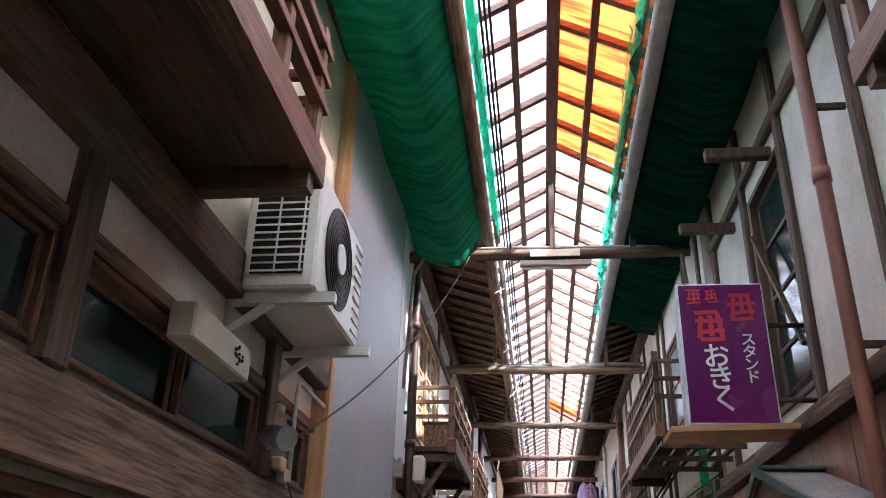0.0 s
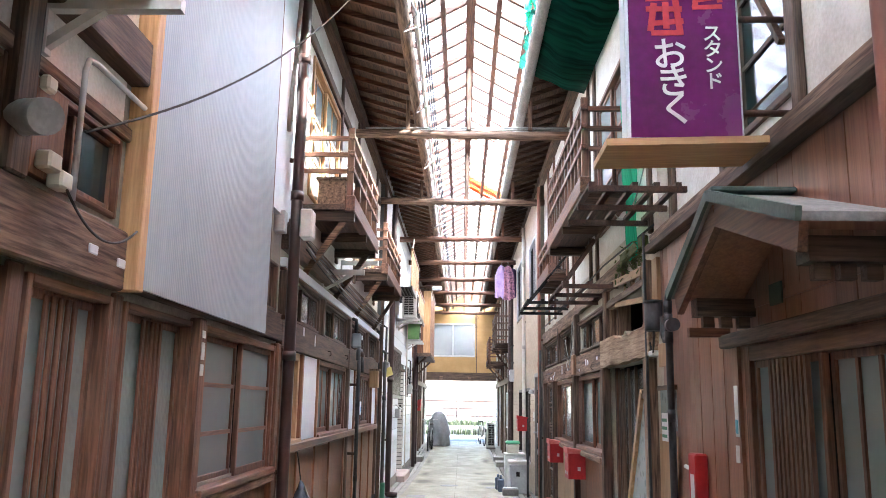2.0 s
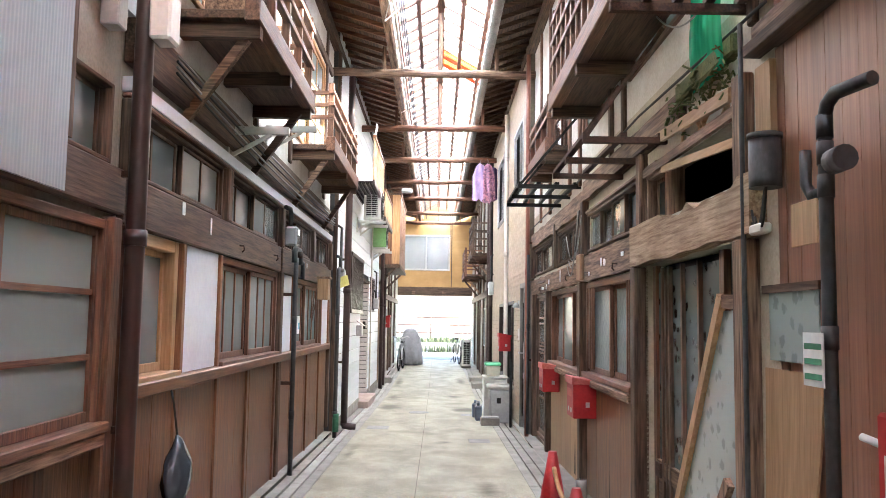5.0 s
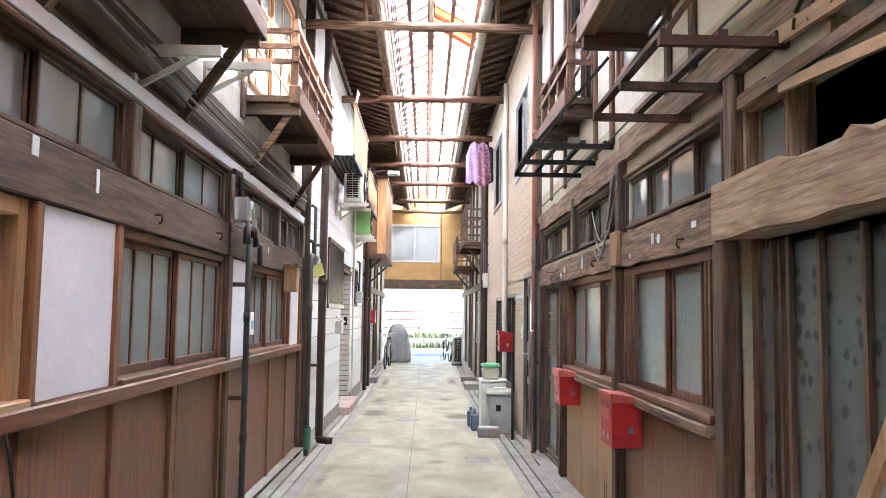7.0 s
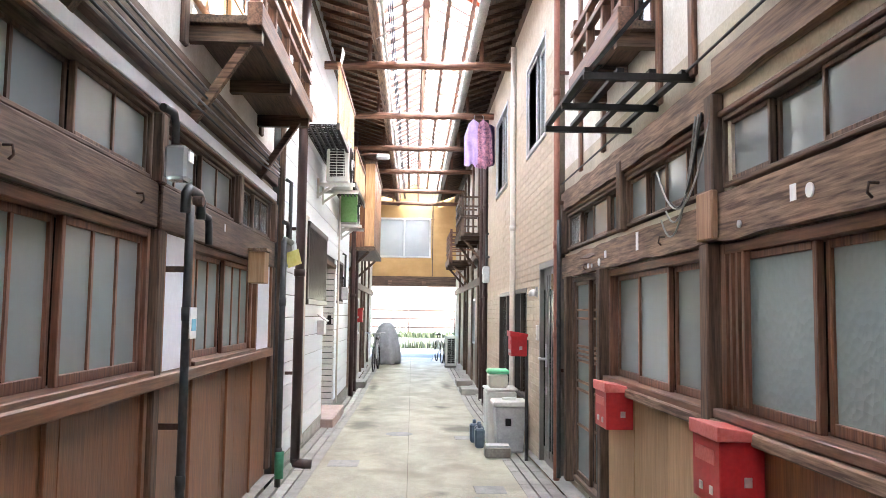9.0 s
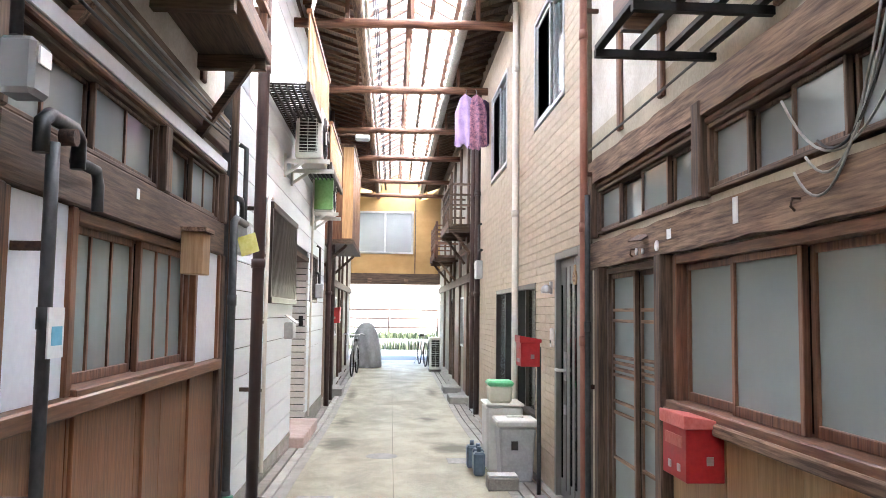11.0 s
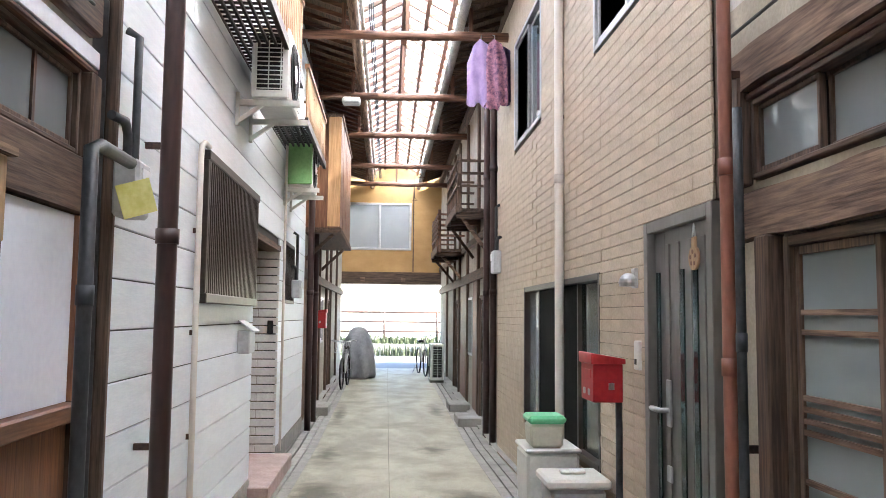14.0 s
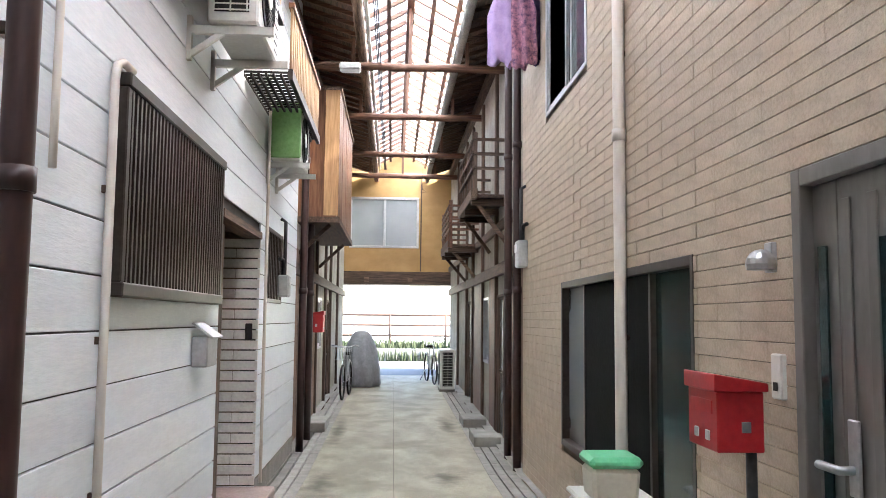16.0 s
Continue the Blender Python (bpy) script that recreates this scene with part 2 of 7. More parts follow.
def flowered(name, ground, mark):
    """Old figured glass with a scatter of dark blossoms."""
    m = glass(name, ground, 0.25, 0.15)
    n, l = m.node_tree.nodes, m.node_tree.links
    b = n["Principled BSDF"]
    src = b.inputs["Base Color"].links[0].from_socket
    tc, vo, no, ad, mr, mix = (n.new(k) for k in ("ShaderNodeTexCoord", "ShaderNodeTexVoronoi", "ShaderNodeTexNoise", "ShaderNodeMath", "ShaderNodeMapRange", "ShaderNodeMix"))
    vo.inputs["Scale"].default_value, no.inputs["Scale"].default_value = 13, 42
    l.new(tc.outputs["Object"], vo.inputs["Vector"])
    l.new(tc.outputs["Object"], no.inputs["Vector"])
    ad.operation = "MULTIPLY_ADD"
    ad.inputs[1].default_value = 0.5
    l.new(no.outputs[0], ad.inputs[0])
    l.new(vo.outputs["Distance"], ad.inputs[2])
    mr.inputs[1].default_value, mr.inputs[2].default_value, mr.inputs[3].default_value, mr.inputs[4].default_value = 0.48, 0.60, 0.75, 0.0
    l.new(ad.outputs[0], mr.inputs[0])
    mix.data_type = "RGBA"
    mix.inputs[7].default_value = (*mark, 1)
    l.new(mr.outputs[0], mix.inputs[0])
    l.new(src, mix.inputs[6])
    l.new(mix.outputs[2], b.inputs["Base Color"])
    return m


M_FLOWER = flowered("flowered_glass", (0.17, 0.205, 0.20), (0.05, 0.06, 0.06))
M_FLOWERL = flowered("pale_flowered_glass", (0.46, 0.54, 0.53), (0.24, 0.29, 0.29))
M_MOSS = surf("moss", (0.05, 0.075, 0.02), (0.13, 0.15, 0.05), 0.95, (20, 20, 20), 90, 0.8)
M_FROST = glass("frosted_glass", (0.36, 0.42, 0.42), 0.2, 0.25)
M_PATT = glass("patterned_glass", (0.36, 0.44, 0.44), 0.22, 0.2, 0.8)
M_CLEAR = glass("old_window_glass", (0.32, 0.36, 0.37), 0.07, 0.3)
M_DGLASS = glass("dark_teal_glass", (0.03, 0.07, 0.072), 0.1, 0.3)
M_SHUT = surf("matt_black_shutter", (0.004, 0.004, 0.004), (0.008, 0.008, 0.008), 0.85, spec=0.1)
M_METERG = glass("meter_glass", (0.6, 0.65, 0.68), 0.15, 0.5)


def sheet(name, col, clear, streak=None, cloth=0.0):
    """Weathered translucent sheet or net: part of the light goes straight through, part is scattered."""
    m, n, l, b = node_mat(name)
    n.remove(b)
    tr, tl, df = n.new("ShaderNodeBsdfTransparent"), n.new("ShaderNodeBsdfTranslucent"), n.new("ShaderNodeMixShader")
    tr.inputs[0].default_value = (*[0.4 + 0.6 * c for c in col], 1)
    tc, mp, no, r = n.new("ShaderNodeTexCoord"), n.new("ShaderNodeMapping"), n.new("ShaderNodeTexNoise"), n.new("ShaderNodeValToRGB")
    mp.inputs["Scale"].default_value = (1.2, 9, 1.2)
    no.inputs["Scale"].default_value, no.inputs["Detail"].default_value = 1.6, 6
    l.new(tc.outputs["Object"], mp.inputs[0])
    l.new(mp.outputs[0], no.inputs["Vector"])
    l.new(no.outputs[0], r.inputs[0])
    r.color_ramp.elements[0].position, r.color_ramp.elements[1].position = 0.35, 0.62
    r.color_ramp.elements[0].color = (*(streak or [c * 0.8 for c in col]), 1)
    r.color_ramp.elements[1].color = (*col, 1)
    l.new(r.outputs[0], tl.inputs[0])
    df.inputs[0].default_value = clear
    face, mx = n.new("ShaderNodeBsdfDiffuse"), n.new("ShaderNodeMixShader")
    l.new(r.outputs[0], face.inputs[0])
    mx.inputs[0].default_value = cloth
    l.new(tl.outputs[0], mx.inputs[1])
    l.new(face.outputs[0], mx.inputs[2])
    l.new(mx.outputs[0], df.inputs[1])
    l.new(tr.outputs[0], df.inputs[2])
    l.new(df.outputs[0], n["Material Output"].inputs[0])
    return m


M_SKYL = sheet("clear_roof_sheet", (0.94, 0.94, 0.94), 0.10)
M_SKYC = sheet("clean_clear_roof_sheet", (0.94, 0.94, 0.94), 0.6)
M_SKYO = sheet("rusty_orange_roof_sheet", (0.48, 0.085, 0.012), 0.02, (0.22, 0.018, 0.003))
M_NET = sheet("green_net", (0.05, 0.62, 0.34), 0.42, (0.02, 0.36, 0.20), 0.45)
M_NETD = sheet("dark_green_net", (0.012, 0.085, 0.062), 0.12, (0.005, 0.035, 0.027), 0.5)

# ---- builders ----
def part(name, bm, material, parent, label=""):
    me = bpy.data.meshes.new(name)
    bm.normal_update()
    bm.to_mesh(me)
    bm.free()
    me.materials.append(material)
    ob = new(name, me)
    if parent is not None:
        ob.parent = parent
        root = parent
        while root.parent is not None:
            root = root.parent
        if parent is root:
            ob.matrix_parent_inverse = Matrix.Translation(-root.location)
    if label:
        ob["label"] = label
    return ob


def thing(name, loc, label, category, group="", kind=""):
    ob = new(name)
    ob.location = loc
    ob.empty_display_size = 0.1
    return tagged(ob, label, category, group, kind)


def solid(name, bm, material, label="", category="", group="", kind="structure"):
    return tagged(part(name, bm, material, None), label, category, group, kind)


def bx(bm, x0, x1, y0, y1, z0, z1, bev=0.0, m=None):
    x0, x1 = sorted((x0, x1))
    v = [bm.verts.new((x, y, z)) for x in (x0, x1) for y in (y0, y1) for z in (z0, z1)]
    fs = [bm.faces.new([v[i] for i in f]) for f in ((0, 1, 3, 2), (4, 6, 7, 5), (0, 4, 5, 1), (2, 3, 7, 6), (0, 2, 6, 4), (1, 5, 7, 3))]
    if bev:
        es = list({e for f in fs for e in f.edges})
        r = bmesh.ops.bevel(bm, geom=es, offset=bev, segments=1, affect="EDGES")
        v = list({w for f in r["faces"] for w in f.verts} | {w for w in v if w.is_valid})
    if m is not None:
        for w in v:
            w.co = m @ w.co
    return bm


def box(*a, **k):
    return bx(bmesh.new(), *a, **k)


def bar(bm, a, b, w, h=None):
    """A squared bar from a to b."""
    a, b = Vector(a), Vector(b)
    h = h or w
    d = b - a
    q = d.to_track_quat("Y", "Z").to_matrix().to_4x4()
    bx(bm, -w / 2, w / 2, 0, d.length, -h / 2, h / 2, m=Matrix.Translation(a) @ q)
    return bm


def tube(bm, pts, r, n=10):
    """A round pipe through the points."""
    pts = [Vector(p) for p in pts]
    rings = []
    for i, p in enumerate(pts):
        d = (pts[min(i + 1, len(pts) - 1)] - pts[max(i - 1, 0)]).normalized()
        u = d.orthogonal().normalized() if i == 0 else (u - d * u.dot(d)).normalized()
        w = d.cross(u)
        rings.append([bm.verts.new(p + r * (u * math.cos(2 * math.pi * k / n) + w * math.sin(2 * math.pi * k / n))) for k in range(n)])
    for a, b in zip(rings, rings[1:]):
        for k in range(n):
            f = bm.faces.new((a[k], a[(k + 1) % n], b[(k + 1) % n], b[k]))
            f.smooth = True
    bm.faces.new(rings[0][::-1])
    bm.faces.new(rings[-1])
    return bm


def sag(a, b, drop, n=14):
    a, b = Vector(a), Vector(b)
    return [a.lerp(b, i / n) - Vector((0, 0, drop * 4 * (i / n) * (1 - i / n))) for i in range(n + 1)]


def disc(bm, c, axis, r, depth, n=20):
    c, axis = Vector(c), Vector(axis).normalized()
    return tube(bm, [c, c + axis * depth], r, n)


class Face:
    """One side of the alley: d metres out of its wall plane, towards the middle."""
    def __init__(self, plane, out):
        self.plane, self.out = plane, out

    def x(self, d):
        return self.plane + self.out * d

    def bx(self, bm, d0, d1, y0, y1, z0, z1, bev=0.0):
        return bx(bm, self.x(d0), self.x(d1), y0, y1, z0, z1, bev)

    def box(self, *a, **k):
        return self.bx(bmesh.new(), *a, **k)


L = Face(-1.26, 1)
LW = Face(-1.18, 1)
R = Face(1.44, -1)
RB = Face(1.37, -1)
GROUND = 0.0


def gz(y):
    """The ground falls a little along the alley."""
    if y < 9.5:
        return 0.0
    return -0.017 * (y - 9.5) if y < 21 else min(-0.1955 + 0.0163 * (y - 21), 0.0)


def wall(name, F, y0, y1, z0, z1, holes, material, label, thick=0.12, d=0.0):
    ys = sorted({y0, y1, *[h[i] for h in holes for i in (0, 1)]})
    zs = sorted({z0, z1, *[h[i] for h in holes for i in (2, 3)]})
    bm = bmesh.new()
    for za, zb in zip(zs, zs[1:]):
        run = None
        for ya, yb in list(zip(ys, ys[1:])) + [(None, None)]:
            free = ya is not None and not any(h[0] <= ya and yb <= h[1] and h[2] <= za and zb <= h[3] for h in holes)
            if free:
                run = (run[0], yb) if run else (ya, yb)
            elif run:
                F.bx(bm, d - thick, d, run[0], run[1], za, zb)
                run = None
    return solid(name, bm, material, label, "wall")


def window(F, y0, y1, z0, z1, leaves, bars, rails, timber, pane_mat, label, d=0.0, lattice=0, group="wooden sliding windows", name="window", sill=True, fw=0.04):
    """A sliding window: frame, sill, leaves with stiles, glazing bars and panes."""
    if "transom" in group:
        fw = 0.022
    t = thing(name, (F.x(d), (y0 + y1) / 2, z0), label, "door" if name == "door" else "window", group)
    bm = bmesh.new()
    F.bx(bm, d - 0.09, d + 0.02, y0, y0 + fw, z0, z1, 0.004)
    F.bx(bm, d - 0.09, d + 0.02, y1 - fw, y1, z0, z1, 0.004)
    part("window_frame", bm, timber["z"], t)
    bm = F.box(d - 0.09, d + 0.02, y0 + fw, y1 - fw, z1 - fw, z1, bev=0.004)
    part("window_head", bm, timber["y"], t)
    part("window_sill", F.box(d - 0.09, d + (0.06 if sill else 0.02), y0 + (fw if not sill else -0.01), y1 - (fw if not sill else -0.01), z0 - (0.03 if sill else 0), z0 + (0.012 if sill else fw), bev=0.005), timber["y"], t)
    ya, yb, za, zb = y0 + fw + 0.002, y1 - fw - 0.002, z0 + (0.014 if sill else fw), z1 - fw - 0.002
    w = (yb - ya) / leaves
    for i in range(leaves):
        dd = d - 0.03 if i % 2 else d - 0.062
        a, b = ya + i * w, ya + (i + 1) * w
        s = 0.018 if "transom" in group else 0.032
        bm = bmesh.new()
        F.bx(bm, dd, dd + 0.028, a, a + s, za, zb, 0.003)
        F.bx(bm, dd, dd + 0.028, b - s, b, za, zb, 0.003)
        F.bx(bm, dd, dd + 0.028, a + s, b - s, za, za + s * 1.4, 0.003)
        F.bx(bm, dd, dd + 0.028, a + s, b - s, zb - s, zb, 0.003)
        leaf = part("sash", bm, timber["z"], t)
        for k in range(bars):
            yy = a + s + (b - a - 2 * s) * (k + 1) / (bars + 1)
            part("glazing_bar", F.box(dd + 0.004, dd + 0.024, yy - 0.011, yy + 0.011, za + s * 1.4, zb - s), timber["z"], leaf)
        for k in range(rails):
            zz = za + (zb - za) * (k + 1) / (rails + 1)
            part("glazing_bar", F.box(dd + 0.003, dd + 0.026, a + s, b - s, zz - 0.012, zz + 0.012), timber["y"], leaf)
        part("pane", F.box(dd + 0.010, dd + 0.014, a + s, b - s, za + s * 1.4, zb - s), pane_mat, leaf)
    for k in range(lattice):
        yy = y0 + fw + (y1 - y0 - 2 * fw) * (k + 0.5) / lattice
        part("lattice_bar", F.box(d + 0.002, d + 0.018, yy - 0.012, yy + 0.012, z0 + fw, z1 - fw), timber["z"], t)
    return t


def boards(parent, F, y0, y1, z0, z1, w, material, d=0.0, name="board", gap=0.004, th=0.014):
    n = max(1, round((y1 - y0) / w))
    w = (y1 - y0) / n
    for i in range(n):
        k = random.uniform(0, 0.004)
        part(name, F.box(d, d + th + k, y0 + i * w + gap / 2, y0 + (i + 1) * w - gap / 2, z0, z1), material, parent)


def timber(F, d0, d1, y0, y1, z0, z1, material, label, name="beam", bev=0.008):
    axis = "y" if (y1 - y0) > (z1 - z0) else "z"
    return solid(name, F.box(d0, d1, y0, y1, z0, z1, bev=bev), material[axis], label, "timber")

# ---- ground ----
def ground_sheet(name, x0, x1, ys, material, dz, label, thick=0.3, cat="ground"):
    bm = bmesh.new()
    for a, b in zip(ys, ys[1:]):
        v = [bm.verts.new(p) for p in ((x0, a, gz(a) + dz), (x1, a, gz(a) + dz), (x1, b, gz(b) + dz), (x0, b, gz(b) + dz))]
        bm.faces.new(v)
    bmesh.ops.remove_doubles(bm, verts=bm.verts, dist=0.001)
    return solid(name, bm, material, label, cat)


YS = [-4, 9.5, 14, 21, 27, 33.0]
bm = bmesh.new()
for x0, x1, y0, y1 in ((-300, 300, 33, 600), (-300, 300, -300, -4), (-300, -3.4, -4, 33), (3.4, 300, -4, 33)):
    z = -0.02
    bm.faces.new([bm.verts.new(p) for p in ((x0, y0, z), (x1, y0, z), (x1, y1, z), (x0, y1, z))])
solid("ground", bm, M_FIELD, "pale open ground beyond the alley", "ground")
ground_sheet("pavement", -0.86, 1.00, YS, M_CONC, 0, "stained pale concrete alley paving with a central joint", cat="pavement")
for s, xa, xb in (("west", -1.36, -1.16), ("east", 1.29, 1.52)):
    ground_sheet("trim_ledge_" + s, xa, xb, YS, M_CONCD, 0.035, "rough concrete footing along the houses", cat="footing")
ground_sheet("floor_under", -3.4, 3.4, YS, M_CONCD, -0.13, "dark earth under the houses", cat="ground")
for xg0, xg1 in ((-1.16, -0.86), (1.00, 1.29)):
    dr = thing("drain", ((xg0 + xg1) / 2, 10, -0.2), "narrow grey concrete drain with slotted covers along the paving", "drain", kind="structure")
    for k, (a, b, dz) in enumerate(((0.0, 0.085, 0.004), (0.105, 0.19, 0.002), (0.205, 0.30, 0.005))):
        bm = bmesh.new()
        for ya, yb in zip(YS, YS[1:]):
            n = max(1, int((yb - ya) / 0.6))
            for i in range(n):
                p, q = ya + (yb - ya) * i / n + 0.004, ya + (yb - ya) * (i + 1) / n - 0.004
                v = [bm.verts.new(c) for c in ((xg0 + a, p, gz(p) + dz), (xg0 + b, p, gz(p) + dz), (xg0 + b, q, gz(q) + dz), (xg0 + a, q, gz(q) + dz))]
                f = bm.faces.new(v)
                ex = bmesh.ops.extrude_face_region(bm, geom=[f])
                for w in ex["geom"]:
                    if isinstance(w, bmesh.types.BMVert):
                        w.co.z -= 0.06
        part("drain_cover", bm, M_CONCD, dr)
bm = bmesh.new()
for ya, yb in zip(YS, YS[1:]):
    bar(bm, (0.02, ya, gz(ya) - 0.003), (0.02, yb, gz(yb) - 0.003), 0.005, 0.01)
solid("paving_joint", bm, M_MORTAR, "thin dark joint down the middle of the paving", "joint")
solid("road", box(-60, 60, 33.02, 39.8, -0.06, 0.0), M_ASPH, "grey asphalt road across the alley's end", "road")
solid("road_verge", box(-60, 60, 39.8, 42.5, -0.1, 0.42), M_CONCD, "low concrete kerb beyond the road", "kerb")


def cover(x, y, w, l, r=0):
    bm = bmesh.new()
    z = gz(y)
    if r:
        disc(bm, (x, y, z - 0.02), (0, 0, 1), r, 0.026, 24)
    else:
        bx(bm, x - w / 2, x + w / 2, y - l / 2, y + l / 2, z - 0.02, z + 0.005, 0.002)
    tagged(part("manhole_cover", bm, M_TILEROOF, None), "small grey metal inspection cover in the paving", "cover")


for a in ((-0.62, 15.05, 0.3, 0.35), (0.72, 13.75, 0.26, 0.3), (0.72, 17.0, 0.26, 0.3), (-0.33, 10.1, 0.8, 0.16)):
    cover(*a)
cover(-0.1, 17.3, 0, 0, 0.17)

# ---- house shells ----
# inner walls and ceilings carry the rooms' darkness in their colour
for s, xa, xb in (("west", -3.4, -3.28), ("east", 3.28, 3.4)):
    solid("wall_back_" + s, box(xa, xb, -4, 33, -0.6, 5.9), M_UNLIT, "back wall inside the houses, coloured near-black as unlit", "wall")
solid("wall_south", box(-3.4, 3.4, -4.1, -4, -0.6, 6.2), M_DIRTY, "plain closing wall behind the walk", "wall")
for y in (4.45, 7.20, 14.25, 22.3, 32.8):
    solid("wall_party_west", box(-3.28, -1.40, y - 0.05, y + 0.05, -0.2, 5.3), M_UNLIT, "party wall between houses, coloured near-black as unlit", "wall")
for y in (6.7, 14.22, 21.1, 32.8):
    solid("wall_party_east", box(1.56, 3.28, y - 0.05, y + 0.05, -0.2, 5.3), M_UNLIT, "party wall between houses, coloured near-black as unlit", "wall")
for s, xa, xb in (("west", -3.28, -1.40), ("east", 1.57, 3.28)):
    solid("ceiling_" + s, box(xa, xb, -4, 32.7, 2.72, 2.78), M_UNLIT, "boarded ceiling between storeys, coloured near-black as unlit", "ceiling")

# ---- lower fronts, west ----
OPEN_A = [(-3.8, 5.30, 0.25, 1.80), (5.42, 7.1, 0.98, 1.80), (-3.8, 4.3, 2.10, 2.42), (4.75, 7.1, 2.05, 2.4)]
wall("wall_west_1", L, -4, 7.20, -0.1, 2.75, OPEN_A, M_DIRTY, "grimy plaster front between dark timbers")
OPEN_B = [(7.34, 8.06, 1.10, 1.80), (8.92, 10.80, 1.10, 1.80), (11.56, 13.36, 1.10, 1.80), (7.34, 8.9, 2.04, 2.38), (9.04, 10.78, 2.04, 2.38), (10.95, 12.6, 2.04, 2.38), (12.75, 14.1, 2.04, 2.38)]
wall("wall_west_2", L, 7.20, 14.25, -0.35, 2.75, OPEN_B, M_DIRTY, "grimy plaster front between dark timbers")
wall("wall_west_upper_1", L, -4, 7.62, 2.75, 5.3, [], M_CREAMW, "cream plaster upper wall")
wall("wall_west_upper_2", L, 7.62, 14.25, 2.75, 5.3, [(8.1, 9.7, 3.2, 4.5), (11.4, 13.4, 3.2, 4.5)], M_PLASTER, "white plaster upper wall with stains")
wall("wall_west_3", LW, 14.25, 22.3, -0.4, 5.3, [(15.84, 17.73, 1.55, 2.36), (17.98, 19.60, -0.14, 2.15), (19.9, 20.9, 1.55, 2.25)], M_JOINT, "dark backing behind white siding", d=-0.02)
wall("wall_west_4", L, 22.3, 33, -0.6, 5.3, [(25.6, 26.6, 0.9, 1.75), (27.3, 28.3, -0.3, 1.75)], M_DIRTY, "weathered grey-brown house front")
# ---- lower fronts, east ----
wall("wall_east_1", R, -4, 6.62, -0.1, 2.52, [(3.55, 5.12, 0.02, 1.70)], M_SHOP, "brown shop front base wall", d=-0.02)
wall("wall_east_2", R, 6.62, 14.22, -0.35, 2.75, [(6.90, 8.54, 0.02, 1.75), (8.75, 10.36, 0.99, 1.73), (10.56, 12.5, 0.98, 1.73), (12.6, 13.75, 0.0, 1.73), (6.92, 8.44, 1.99, 2.27), (8.54, 10.3, 1.97, 2.30), (10.6, 14.0, 1.97, 2.30)], M_CREAMW, "stained cream plaster front between dark timbers")
wall("wall_east_upper_1", R, -4, 6.62, 2.52, 5.3, [(4.55, 5.35, 2.75, 4.3)], M_PLASTER, "white plaster upper wall with grey stains", d=-0.1)
wall("wall_east_upper_2", R, 6.62, 14.22, 2.75, 5.3, [(7.6, 8.9, 3.0, 4.3), (9.5, 10.6, 3.0, 4.3), (11.4, 12.5, 3.1, 4.5)], M_PLASTER, "white plaster upper wall with timber strips")
HOLES_RB = [(14.22, 15.16, -0.1, 1.94), (16.1, 19.02, 0.42, 1.72), (14.8, 16.2, 3.22, 4.3), (18.1, 19.65, 3.25, 4.45)]
wall("wall_east_3", RB, 14.22, 21.0, -0.45, 5.3, HOLES_RB, M_MORTAR, "mortar backing of the brick-pattern front", d=-0.012)
wall("wall_east_4", R, 21.0, 33, -0.6, 5.3, [(22.6, 23.6, -0.3, 1.75), (24.6, 25.3, 0.75, 1.75), (27, 28, -0.3, 1.75)], M_DIRTY, "weathered grey-brown house front")

# ---- end building across the alley ----
WY = 33.0
eb = thing("bridge_building", (0, WY, 2.3), "ochre panelled upper storey bridging the alley over an open passage", "building", kind="structure")
bm = bmesh.new()
for a in ((-1.5, -1.14, 2.35, 5.9), (0.62, 1.7, 2.35, 5.9), (-1.14, 0.62, 2.35, 3.2), (-1.14, 0.62, 4.5, 5.9)):
    bx(bm, a[0], a[1], WY, WY + 0.12, a[2], a[3])
part("wall", bm, M_ENDW, eb)
part("underside", box(-1.5, 1.7, WY, WY + 2.6, 2.36, 2.42), OLD["x"], eb)
part("fascia_beam", box(-1.5, 1.7, WY - 0.05, WY + 0.09, 2.28, 2.60), OLD["x"], eb)
# near-black colour gives the room behind the window its shade
part("back_wall", box(-1.5, 1.7, WY + 2.5, WY + 2.6, 2.35, 5.9), M_UNLIT, eb)
part("roof", box(-1.6, 1.8, WY - 0.2, WY + 2.7, 5.9, 6.0), M_TILEROOF, eb)
part("cover_strip", box(0.66, 0.69, WY - 0.014, WY - 0.002, 2.61, 5.0), OLD["z"], eb)
for xx in (-0.75, 0.35):
    part("joist_end", box(xx, xx + 0.12, WY - 0.09, WY - 0.052, 2.34, 2.46), GREYW["x"], eb)
bm = bmesh.new()
for a in ((-1.14, -1.08, 3.2, 4.5), (0.56, 0.62, 3.2, 4.5), (-1.08, 0.56, 3.2, 3.26), (-1.08, 0.56, 4.44, 4.5), (-0.28, -0.22, 3.26, 4.44)):
    bx(bm, a[0], a[1], WY - 0.03, WY + 0.05, a[2], a[3], 0.004)
wf = part("window", bm, M_ALU, eb, "wide aluminium sliding window")
part("pane", box(-1.08, -0.28, WY + 0.0, WY + 0.005, 3.26, 4.44), M_METERG, wf)
part("pane", box(-0.22, 0.56, WY + 0.02, WY + 0.025, 3.26, 4.44), M_METERG, wf)
bm = bmesh.new()
prev = None
for i in range(61):
    xx = -1.1 + 1.35 * i / 60
    yy = WY + 0.16 + 0.02 * math.sin(i * 1.1)
    cur = (bm.verts.new((xx, yy, 3.22)), bm.verts.new((xx, yy, 4.48)))
    if prev:
        bm.faces.new((prev[0], cur[0], cur[1], prev[1]))
    prev = cur
